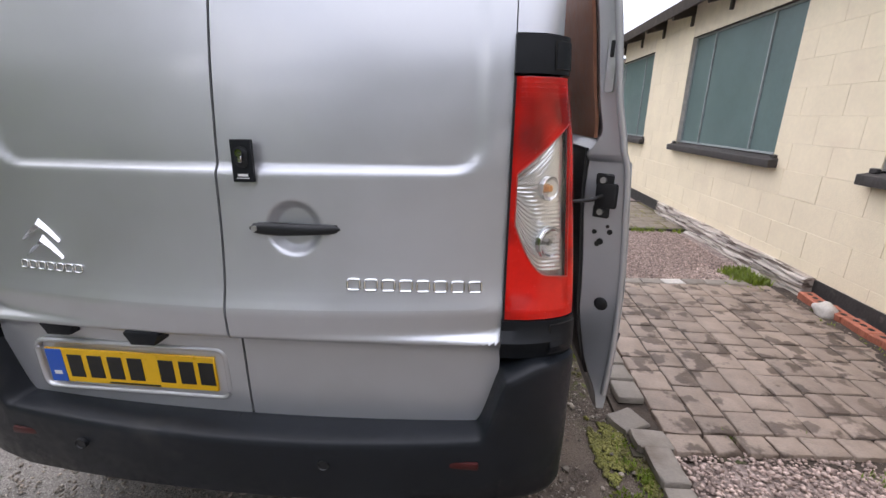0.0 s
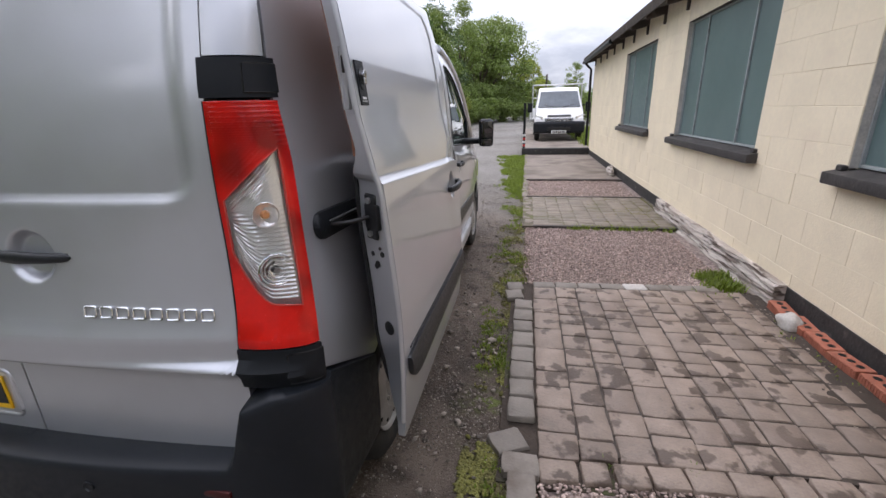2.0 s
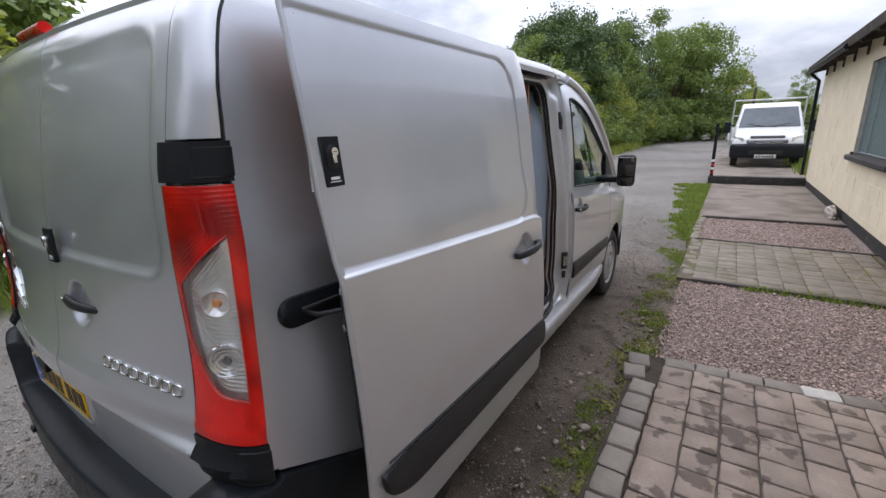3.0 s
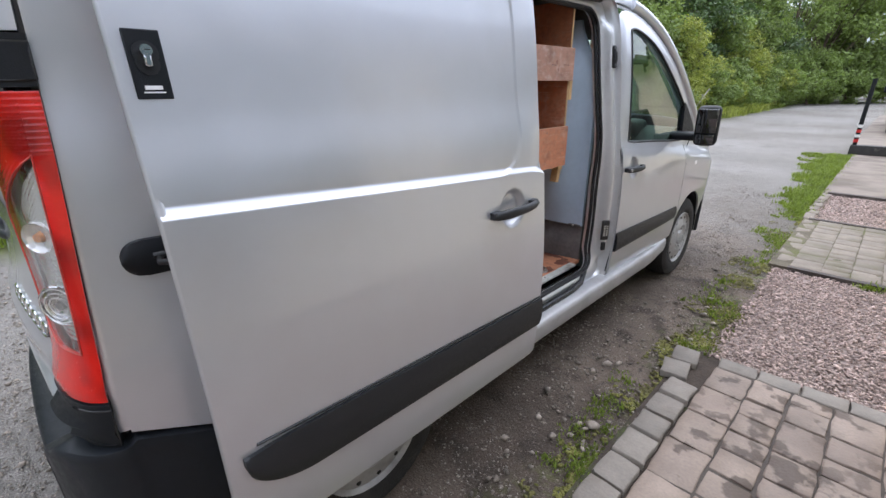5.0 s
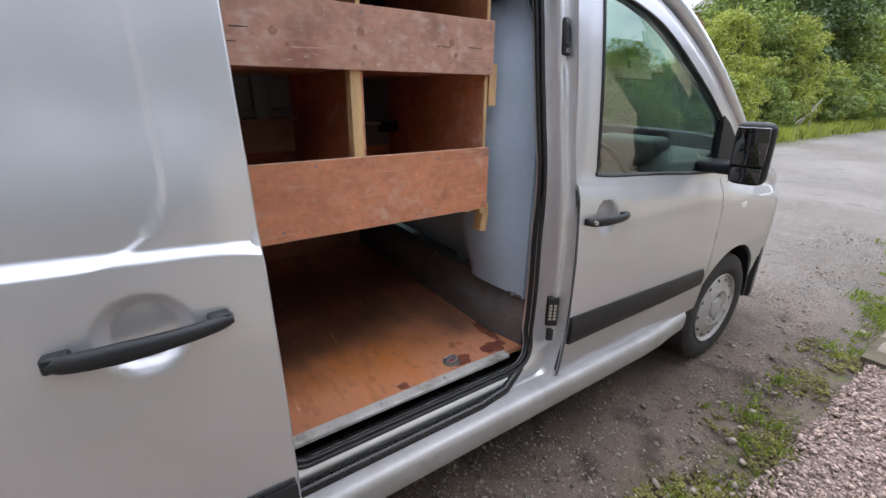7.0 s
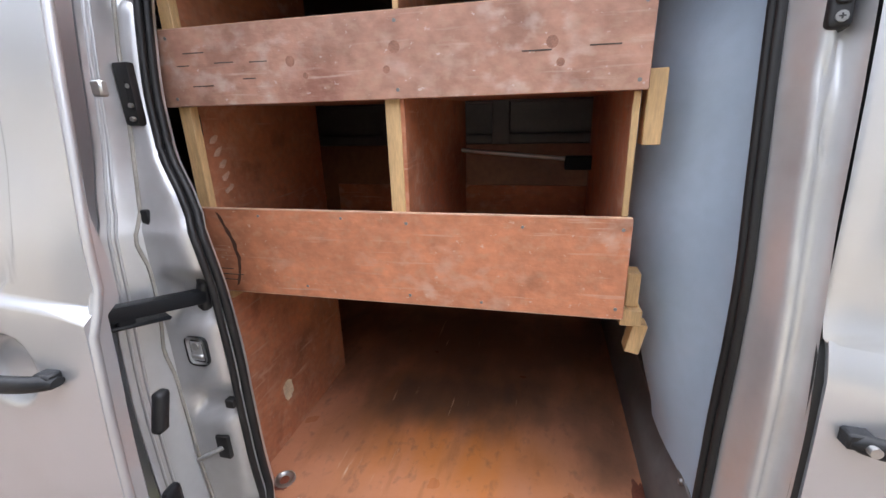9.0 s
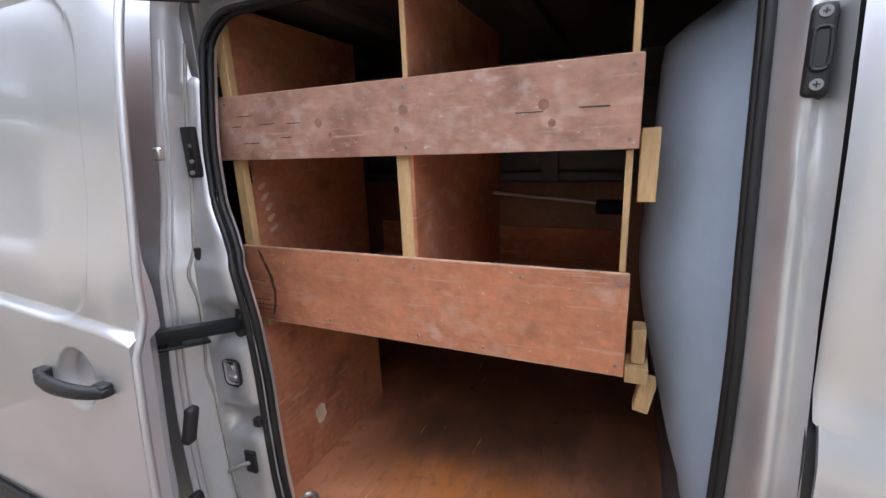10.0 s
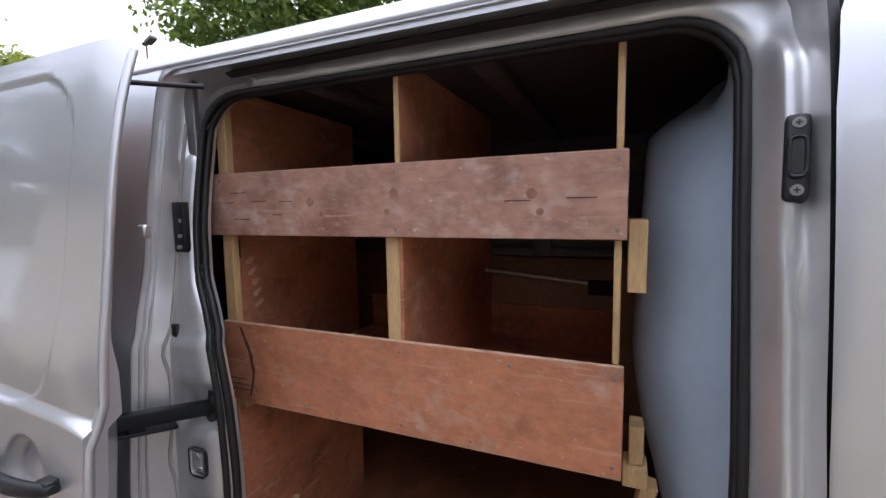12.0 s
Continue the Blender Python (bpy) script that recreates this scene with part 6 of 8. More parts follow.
board("back_ledge", 0.02, 0.032, 1.26, 2.157, 1.51, 1.58, PLY)
board("batten", 0.668, 0.690, 1.240, 1.270, 1.10, 1.855, PINE, "pale pine batten")
board("edge_strip", 0.676, 0.690, 1.239, 1.250, 0.487, 1.073, PINE, "pale plywood edge")
board("batten", 0.655, 0.689, 1.712, 1.742, 1.10, 1.500, PINE, "pale pine batten")
board("batten", 0.640, 0.684, 2.180, 2.210, 1.405, 1.530, PINE, "pale pine block")
board("batten", 0.60, 0.66, 2.180, 2.222, 1.040, 1.075, PINE, "pale pine block")
board("batten", 0.60, 0.645, 2.190, 2.215, 1.076, 1.150, PINE, "pale pine block")
board("batten", 0.60, 0.640, 2.205, 2.235, 0.965, 1.035, PINE, "pale pine block", Matrix.Translation((0.62, 2.22, 0.51)) @ Matrix.Rotation(radians(-10), 4, "X") @ Matrix.Translation((-0.62, -2.22, -0.51)))
board("batten", 0.08, 0.688, 1.258, 1.285, 1.048, 1.076, PINE, "pale pine batten")
board("batten", 0.08, 0.64, 2.130, 2.158, 1.048, 1.086, PINE, "pale pine batten")
board("edge_strip", 0.684, 0.688, 1.738, 1.750, 1.646, 1.855, PINE, "pale plywood edge")
board("edge_strip", 0.684, 0.688, 2.158, 2.170, 1.646, 1.855, PINE, "pale plywood edge")
board("edge_strip", 0.684, 0.688, 2.158, 2.170, 1.277, 1.495, PINE, "pale plywood edge")
vs = [(0.512, 1.2595, 0.652 - 0.487)]
for k in range(22):
    t_, r_ = k * math.tau / 22, 0.028 + 0.010 * noise.noise(Vector((math.cos(k * 1.1) * 2, k * 0.7, 2)))
    vs.append((0.512 + r_ * 0.85 * math.cos(t_), 1.2592 + 0.002 * (k % 2), 0.652 - 0.487 + r_ * 1.25 * math.sin(t_)))
raw("torn_paper", vs, [(0, 1 + k, 1 + (k + 1) % 22) for k in range(22)], PAPER, rack, "torn pale paper scrap", shade=False)
# pale raw edges of the boards
board("board_edge", 0.6905, 0.7015, 1.211, 2.177, 1.6445, 1.6462, PALEEDGE)
board("board_edge", 0.6885, 0.6995, 1.237, 2.177, 1.2755, 1.2775, PALEEDGE)
board("board_edge", 0.6885, 0.6995, 1.238, 2.177, 1.0725, 1.0745, PALEEDGE)
# pale dabs and a dark hinge leaf on the end panel, knots in the upper board
for k in range(5):
    bm = bmesh.new()
    add_cyl(bm, (0, 0, 0), (0, 0.0012, 0), 0.009, 0.009, 9)
    bmesh.ops.transform(bm, matrix=Matrix.Translation((0.625 - 0.006 * k, 1.2578, 1.425 - 0.030 * k - 0.487)) @ Matrix.Rotation(radians(30), 4, "Y") @ Matrix.Diagonal((1.9, 1, 0.75, 1)), verts=bm.verts)
    for v in bm.verts:
        v.co.x += 0.008 * noise.noise(v.co * 90)
        v.co.z += 0.006 * noise.noise(v.co * 70 + Vector((5, 0, k)))
    part("pale_dab", bm, SCUFF, rack, "pale dab of filler")
board("hinge_leaf", 0.655, 0.668, 1.2575, 1.261, 1.435, 1.480, RUBBER, "dark hinge leaf")
for y, z, r in ((1.530, 1.572, .010), (1.742, 1.585, .011), (1.725, 1.548, .007), (2.02, 1.577, .010), (2.035, 1.545, .007), (1.56, 1.545, .006)):
    bm = bmesh.new()
    add_cyl(bm, (0.7018, y, z - 0.487), (0.7024, y, z - 0.487), r, None, 14)
    part("knot", bm, KNOT, upper)
for y in (1.255, 1.745, 2.162):
    for z in (1.512, 1.628):
        cyl("screw", (0.701, y, z - 0.487), (0.7032, y, z - 0.487), 0.0036, SCREW, upper, 8)
    for z in (1.095, 1.255):
        cyl("screw", (0.699, y, z - 0.487), (0.7015, y, z - 0.487), 0.0036, SCREW, lower, 8)
for y, z in ((1.50, 1.10), (1.60, 1.262), (1.90, 1.09), (1.98, 1.255), (1.40, 1.262)):
    cyl("screw", (0.699, y, z - 0.487), (0.7015, y, z - 0.487), 0.0032, SCREW, lower, 8)
# dark cracks in the worn faces
for y0, z0, ln in ((1.29, 1.598, .05), (1.27, 1.575, .03), (1.36, 1.577, .045), (1.44, 1.575, .04), (1.30, 1.535, .05), (1.42, 1.545, .03), (1.97, 1.565, .05), (2.08, 1.568, .05)):
    box("crack", 0.7015, 0.7028, y0, y0 + ln, z0 - 0.487 - .001, z0 - 0.487 + .001, DARKWOOD, upper, 0)
vs = []
for k in range(25):                      # a curved dark split near the end of the lower board
    f = k / 24
    yc = 1.292 + 0.045 * math.sin(f * 2.3) - 0.012 * f + 0.004 * noise.noise(Vector((f * 9, 0, 3)))
    wd = 0.0022 + 0.0042 * abs(noise.noise(Vector((f * 6, 4, 1)))) + 0.002 * math.sin(math.pi * f)
    for o in (-wd, wd):
        vs.append((0.7006, yc + o, 1.268 - 0.178 * f - 0.487))
raw("split", vs, [(2 * k, 2 * k + 1, 2 * k + 3, 2 * k + 2) for k in range(24)], SPLIT, lower, shade=False)
for y0, z0, ln in ((1.245, 1.118, .09), (1.25, 1.105, .07), (1.25, 1.132, .06)):
    box("crack", 0.6995, 0.7012, y0, y0 + ln, z0 - 0.487 - .001, z0 - 0.487 + .001, DARKWOOD, lower, 0)
# a steel bar lying on the lower shelf
barob = tagged(tube("steel_bar", [(0.10, 1.714, 1.350), (0.10, 2.085, 1.317)], 0.007, METAL, None, 8), "thin steel bar resting against the racking back", "bar")
box("bracket", 0.07, 0.11, 2.078, 2.172, 1.283, 1.325, BLACK, barob, 0.004)


# ---- ground: one sheet with tracks of its own materials ----
def ground_material():
    m = bpy.data.materials.new("lane_ground")
    m.use_nodes = True
    n, l = m.node_tree.nodes, m.node_tree.links
    b = n["Principled BSDF"]
    b.inputs["Roughness"].default_value = 0.85
    geo = n.new("ShaderNodeNewGeometry")

    def tex(s, d=6):
        t = n.new("ShaderNodeTexNoise")
        t.inputs["Scale"].default_value, t.inputs["Detail"].default_value = s, d
        l.new(geo.outputs["Position"], t.inputs["Vector"])
        return t.outputs["Fac"]

    def rng_(src, a, c, lo=0.0, hi=1.0):
        r = n.new("ShaderNodeMapRange")
        for k, v in zip(("From Min", "From Max", "To Min", "To Max"), (a, c, lo, hi)):
            r.inputs[k].default_value = v
        l.new(src, r.inputs["Value"])
        return r.outputs["Result"]

    def mix(fac, a, c, kind="MIX"):
        x = n.new("ShaderNodeMixRGB")
        x.blend_type = kind
        for k, v in (("Fac", fac), ("Color1", a), ("Color2", c)):
            if isinstance(v, tuple):
                x.inputs[k].default_value = (*v, 1)
            elif isinstance(v, float):
                x.inputs[k].default_value = v
            else:
                l.new(v, x.inputs[k])
        return x.outputs["Color"]

    def math_(op, a, c):
        x = n.new("ShaderNodeMath")
        x.operation = op
        for i, v in enumerate((a, c)):
            if isinstance(v, float):
                x.inputs[i].default_value = v
            else:
                l.new(v, x.inputs[i])
        return x.outputs[0]

    sep = n.new("ShaderNodeSeparateXYZ")
    l.new(geo.outputs["Position"], sep.inputs[0])
    x, y = sep.outputs["X"], sep.outputs["Y"]
    wob = math_("ADD", x, math_("MULTIPLY", math_("SUBTRACT", tex(0.8), 0.5), 0.9))
    dirt = mix(rng_(tex(1.1), 0.35, 0.65), (0.068, 0.049, 0.036), (0.175, 0.133, 0.102))
    dirt = mix(rng_(tex(70), 0.56, 0.74), dirt, (0.15, 0.122, 0.098))
    dirt = mix(rng_(tex(5.0, 9), 0.52, 0.66), dirt, (0.045, 0.032, 0.024))
    dirt = mix(rng_(tex(24), 0.58, 0.70), dirt, (0.058, 0.043, 0.033))
    tarm = mix(rng_(tex(0.5), 0.35, 0.65), (0.185, 0.174, 0.160), (0.265, 0.248, 0.226))
    tarm = mix(rng_(tex(70), 0.52, 0.74), tarm, (0.28, 0.262, 0.24))
    tarm = mix(rng_(tex(2.3), 0.57, 0.70), tarm, (0.135, 0.127, 0.117))
    tarm = mix(rng_(tex(0.22), 0.45, 0.62), tarm, (0.150, 0.132, 0.112))
    tarm = mix(rng_(tex(9.0), 0.56, 0.72), tarm, (0.255, 0.235, 0.212))
    tarm = mix(rng_(tex(150, 3), 0.54, 0.66), tarm, (0.36, 0.335, 0.305))
    tarm = mix(rng_(tex(190, 2), 0.56, 0.64), tarm, (0.085, 0.078, 0.070))
    dirt = mix(rng_(tex(160, 3), 0.58, 0.68), dirt, (0.22, 0.18, 0.145))
    grass = mix(rng_(tex(7), 0.35, 0.65), (0.070, 0.070, 0.026), (0.125, 0.150, 0.032))
    # tarmac ahead of the van and behind it, dirt alongside, grass at the margins
    col = mix(rng_(math_("ADD", y, math_("MULTIPLY", tex(0.5), 4.0)), 5.6, 9.0), dirt, tarm)
    col = mix(rng_(math_("ADD", math_("ADD", x, rng_(y, -0.5, 0.5, 0.0, 0.9)), math_("MULTIPLY", tex(0.6), 1.2)), 1.85, 1.25), col, tarm)
    ragged = math_("ADD", wob, math_("MULTIPLY", math_("SUBTRACT", tex(6.0), 0.5), 0.9))
    verge = math_("MULTIPLY", rng_(math_("ADD", ragged, math_("MULTIPLY", y, 0.085)), 1.72, 2.06), rng_(y, 6.0, 8.0))
    verge = math_("MULTIPLY", verge, rng_(y, 13.2, 12.8))
    left = rng_(math_("ADD", x, math_("MULTIPLY", tex(0.7), 1.6)), -2.5, -3.3)
    fringe = math_("MULTIPLY", rng_(wob, 1.14, 1.34), math_("MULTIPLY", rng_(tex(3.0), 0.44, 0.58), rng_(tex(26.0), 0.46, 0.60)))
    far = rng_(y, 120.0, 140.0)
    col = mix(math_("MINIMUM", math_("ADD", math_("ADD", verge, left), math_("ADD", math_("MULTIPLY", fringe, rng_(x, 6.0, 5.0)), far)), 1.0), col, grass)
    l.new(col, b.inputs["Base Color"])
    bp = n.new("ShaderNodeBump")
    bp.inputs["Strength"].default_value, bp.inputs["Distance"].default_value = 0.7, 0.02
    l.new(math_("ADD", math_("ADD", tex(60), math_("MULTIPLY", tex(170, 2), 0.9)), math_("MULTIPLY", tex(9), 1.2)), bp.inputs["Height"])
    l.new(bp.outputs["Normal"], b.inputs["Normal"])
    return m


def ground_z(x, y):
    z = 0.012 * noise.noise(Vector((x * 0.9, y * 0.9, 0))) + 0.006 * noise.noise(Vector((x * 4, y * 4, 3))) + 0.005 * noise.noise(Vector((x * 13, y * 13, 8)))
    k = smooth(1.10, 1.30, x) * smooth(13.2, 12.7, y)
    return z * (1 - k) + k * (-0.012) - 0.004


gx = [-3000, -900, -300, -100, -40, -18, -9] + steps(-5, 0.4, 70) + steps(0.43, 1.5, 44) + steps(1.58, 3.6, 26) + [5, 9, 20, 60, 200, 800, 3000]
gy = [-3000, -600, -150, -50, -20, -10] + steps(-5, -1.6, 40) + steps(-1.56, 6.0, 230) + steps(6.1, 14, 80) + steps(15, 60, 40) + [80, 120, 250, 700, 3000]
vs = [(x, y, ground_z(x, y) if -5 <= x <= 3.6 and -5 <= y <= 14 else -0.004) for x in gx for y in gy]
ny = len(gy)
fs = [(i * ny + j, (i + 1) * ny + j, (i + 1) * ny + j + 1, i * ny + j + 1) for i in range(len(gx) - 1) for j in range(ny - 1)]
tagged(raw("ground", vs, fs, ground_material()), "rutted dirt and worn tarmac lane", "ground", kind="structure")

rng = np.random.default_rng(7)
WALL_X = 3.30


def patch(name, x0, x1, y0, y1, z, material, label, lift=0.0, kind="structure"):
    """A slightly uneven slab of ground with real thickness."""
    xs_, ys_ = steps(x0, x1, max(3, int((x1 - x0) / 0.12))), steps(y0, y1, max(3, int((y1 - y0) / 0.12)))
    soft = name == "gravel_bed"          # loose beds thin out unevenly towards the lane

    def f(x, y):
        h = z + lift * noise.noise(Vector((x * 2.3, y * 2.3, 5)))
        if soft:
            near = x - x0 - 0.05 * noise.noise(Vector((0, y * 3.1, 2))) - 0.03 * noise.noise(Vector((0, y * 11, 6)))
            h -= 0.034 * smooth(0.14, 0.0, near)
        return (x, y, h)
    ob = shell(name, f, lambda x, y: (x, y, -0.08), xs_, ys_, material, None)
    return tagged(ob, label, name.replace("_", " "), kind=kind)


# gravel beds and the soil under the setts
patch("gravel_bed", 1.50, WALL_X, -1.60, 0.640, 0.006, GRAVELBED, "bed of small pinkish gravel", 0.012)
patch("gravel_bed", 1.42, WALL_X, 2.655, 4.45, 0.010, GRAVELBED, "bed of small pinkish gravel", 0.012)
patch("gravel_bed", 1.42, WALL_X, 6.32, 8.05, 0.010, GRAVELBED, "bed of small pinkish gravel", 0.012)
pave_1 = patch("pavement", 1.36, WALL_X, 0.56, 2.66, 0.010, JOINTSOIL, "worn grey-brown block paving with muddy joints", 0.006)
pave_2 = patch("pavement", 1.42, WALL_X, 4.45, 6.32, 0.0335, JOINTMOSS, "worn grey-brown block paving with mossy joints", 0.006)
patch("concrete_slab", 1.40, WALL_X, 8.05, 12.90, 0.036, CONCRETE, "old stained concrete slab", 0.006)
patch("concrete_slab", 1.46, WALL_X, 8.02, 8.09, 0.05, DARKWOOD, "dark timber edging board", 0.004)
patch("concrete_slab", 1.55, WALL_X, 4.42, 4.475, 0.045, DARKWOOD, "dark timber edging board", 0.004)
patch("concrete_slab", 1.46, WALL_X, 6.28, 6.33, 0.045, DARKWOOD, "dark timber edging board", 0.004)
tagged(box("concrete_step", 1.30, WALL_X, 12.90, 13.12, -0.05, 0.225, TAR, None, 0.012, 2), "dark stained concrete step edge", "step", kind="structure")
patch("raised_yard", 1.30, 9.0, 13.12, 26.0, 0.218, CONCRETE, "raised concrete yard", 0.004)


def stone_field(name, x0, x1, y0, y1, n_, size, z, material, label, keep=None, category="gravel"):
    p = np.stack([rng.uniform(x0, x1, n_), rng.uniform(y0, y1, n_), np.full(n_, z) + rng.normal(0, 0.004, n_)], 1)
    if keep is not None:
        p = p[[keep(a, b_) for a, b_, _ in p]]
    return stones(name, p, size, material, rng, label, category)


stone_field("gravel", 1.52, 3.27, -1.5, 0.72, 18000, 0.0090, 0.013, PINKGRAVEL, "small pinkish gravel stones", lambda a, b_: b_ < 0.59 + 0.06 * (a - 1.57) + 0.02 * noise.noise(Vector((a * 9, 0, 3))))
stone_field("gravel", 1.40, 3.10, 2.60, 4.42, 21000, 0.0076, 0.015, PINKGRAVEL, "small pinkish gravel stones", lambda a, b_: a > 1.40 + 0.14 * noise.noise(Vector((0, b_ * 2, 0))) ** 2 + 0.05 and b_ > 2.625 + 0.06 * (a - 1.53))
stone_field("gravel", 1.44, 3.20, 6.34, 8.0, 9000, 0.0095, 0.016, PINKGRAVEL, "small pinkish gravel stones")
stone_field("loose_gravel", 0.60, 1.45, -1.0, 6.0, 16000, 0.0040, 0.001, PALEGRIT, "fine pale grit on the dirt lane", lambda a, b_: noise.noise(Vector((a * 3, b_ * 3, 2))) + 0.5 * noise.noise(Vector((a * 9, b_ * 9, 3))) > 0.0)
stone_field("loose_gravel", 0.35, 1.45, -1.2, 8.0, 5200, 0.0065, 0.000, GREYGRAVEL, "loose grey grit on the dirt lane", lambda a, b_: noise.noise(Vector((a * 2, b_ * 2, 9))) > -0.12)
stone_field("loose_gravel", -3.0, 1.30, -2.2, 0.4, 6500, 0.0075, 0.000, GREYGRAVEL, "loose grey grit on the dirt lane", lambda a, b_: noise.noise(Vector((a * 1.4, b_ * 1.4, 4))) > -0.2)
stone_field("loose_gravel", -2.6, 1.35, -1.9, 0.3, 22000, 0.0042, 0.001, PALEGRIT, "fine pale grit on the worn lane", lambda a, b_: noise.noise(Vector((a * 1.6, b_ * 1.6, 14))) + 0.5 * noise.noise(Vector((a * 7, b_ * 7, 3))) > -0.15)
stone_field("loose_gravel", 2.9, 3.2, 0.7, 2.6, 700, 0.006, 0.030, GREYGRAVEL, "grit washed over the paving by the wall")
stone_field("loose_gravel", 0.95, 1.45, -1.0, 5.0, 200, 0.015, 0.003, GREYGRAVEL, "loose grey pebbles on the dirt lane")
stone_field("loose_gravel", -3.6, -0.9, -0.5, 4.0, 2200, 0.008, 0.000, GREYGRAVEL, "loose grey grit on the dirt lane")


# mud washed over the joints, thicker towards the wall
def mud(x, y):
    n1, n2 = noise.noise(Vector((x * 5, y * 5, 21))), noise.noise(Vector((x * 23, y * 23, 4)))
    n3 = noise.noise(Vector((x * 1.7, y * 1.7, 12)))
    return 0.0295 + 0.0060 * n1 + 0.0022 * n2 + 0.0045 * n3 + 0.006 * smooth(2.75, 3.15, x)


tagged(shell("mud", lambda x, y: (x, y, mud(x, y)), lambda x, y: (x, y, 0.004), steps(1.54, 3.27, 115), steps(0.74, 2.57, 120), MUD, None, sharp=60), "dark damp mud over the paving joints", "mud", kind="stuff")


# ---- grass and moss ----
def blades(name, centres, height, spread, per, material, label, category="grass"):
    c = np.repeat(np.asarray(centres, float), per, axis=0)
    k = len(c)
    base = c + np.stack([rng.normal(0, spread, k), rng.normal(0, spread, k), np.zeros(k)], 1)
    h = height * rng.uniform(0.45, 1.2, k)
    a = rng.uniform(0, math.tau, k)
    lean = rng.uniform(0.15, 0.9, k) * h
    w = 0.0035 + 0.05 * h * rng.uniform(0.4, 1, k)
    dx, dy = np.cos(a), np.sin(a)
    left = base + np.stack([-dy * w, dx * w, np.zeros(k)], 1)
    right = base + np.stack([dy * w, -dx * w, np.zeros(k)], 1)
    midl = base + np.stack([dx * lean * .35 - dy * w * .7, dy * lean * .35 + dx * w * .7, h * .6], 1)
    midr = base + np.stack([dx * lean * .35 + dy * w * .7, dy * lean * .35 - dx * w * .7, h * .6], 1)
    tip = base + np.stack([dx * lean, dy * lean, h], 1)
    v = np.stack([left, right, midr, midl, tip], 1).reshape(-1, 3)
    o = (np.arange(k) * 5)[:, None, None]
    f = np.array([(0, 1, 2), (0, 2, 3), (3, 2, 4)])[None] + o
    return tagged(soup(name, v, f.reshape(-1, 3), material), label, category, kind="stuff")


def scatter(n_, x0, x1, y0, y1, z=0.0, keep=None):
    p = np.stack([rng.uniform(x0, x1, n_), rng.uniform(y0, y1, n_), np.full(n_, z)], 1)
    return p if keep is None else p[[keep(a, b_) for a, b_, _ in p]]


strip = lambda a, b_: noise.noise(Vector((a * 3, b_ * 1.6, 2))) > 0.02
blades("grass", scatter(260, 1.18, 1.40, -0.4, 2.7, 0, strip), 0.018, 0.02, 18, GRASS, "short grass between the lane and the paving")
blades("grass", scatter(330, 1.12, 1.46, 2.6, 8.0, 0, strip), 0.028, 0.025, 18, GRASS, "short grass beside the gravel")
blades("grass", scatter(1500, 0.55, 1.40, 6.6, 12.85, 0, lambda a, b_: a + 0.085 * b_ + 0.25 * noise.noise(Vector((a * 1.5, b_ * 1.5, 6))) + 0.45 * noise.noise(Vector((a * 7, b_ * 7, 9))) > 1.86), 0.055, 0.04, 24, GRASS, "patch of bright short grass by the step")
blades("grass", scatter(40, 2.92, 3.16, 2.66, 3.02, 0.01), 0.06, 0.025, 26, GRASS, "tuft of grass by the wall")
blades("grass", scatter(60, 2.7, 3.25, 1.3, 2.6, 0.02, strip), 0.03, 0.015, 14, GRASS, "sparse grass in the paving joints")
blades("grass", scatter(50, 2.0, 3.2, 4.36, 4.46, 0.01), 0.05, 0.02, 16, GRASS, "grass along the timber edging")
blades("grass", scatter(5, 1.6, 2.3, -0.2, 0.72, 0.01), 0.035, 0.02, 20, LEAF, "weeds in the gravel", "weed")
blades("grass", scatter(2600, -6.5, -4.0, -4, 40, 0), 0.22, 0.12, 18, GRASS, "rough long grass under the hedge")
blades("grass", scatter(1000, -6.0, -4.0, 12, 34, 0), 0.45, 0.18, 18, LEAFPALE, "rough tall grass under the trees")
blades("grass", scatter(500, 3.4, 5.0, 13.4, 24, 0.2), 0.25, 0.12, 18, GRASS, "grass beside the yard wall")


def moss_patch(pts):
    n_ = len(pts)
    return stones("moss", pts, 0.0066, MOSS, rng, "low cushions of moss", "moss")


moss_patch(scatter(30000, 1.20, 1.43, -0.9, 2.9, -0.004, lambda a, b_: noise.noise(Vector((a * 5, b_ * 2.6, 8))) + 0.5 * noise.noise(Vector((a * 14, b_ * 14, 1))) + 0.5 * noise.noise(Vector((a * 47, b_ * 47, 5))) > 0.20 - 2.3 * (a - 1.20)))
moss_patch(scatter(7000, 2.85, 3.25, 0.6, 2.6, 0.016, lambda a, b_: noise.noise(Vector((a * 5, b_ * 3, 3))) + 0.4 * noise.noise(Vector((a * 14, b_ * 14, 1))) > 0.12))
moss_patch(scatter(22000, 1.12, 1.54, 2.7, 8.0, -0.002, lambda a, b_: noise.noise(Vector((a * 5, b_ * 2.6, 8))) + 0.5 * noise.noise(Vector((a * 14, b_ * 14, 1))) + 0.5 * noise.noise(Vector((a * 47, b_ * 47, 5))) > 0.0 + 2.2 * abs(a - 1.38)))


moss_patch(scatter(9000, 2.3, 3.25, 4.5, 6.25, 0.034, lambda a, b_: noise.noise(Vector((a * 3, b_ * 2, 5))) + 0.5 * noise.noise(Vector((a * 12, b_ * 12, 1))) > 0.22 - 0.35 * (a - 2.4)))


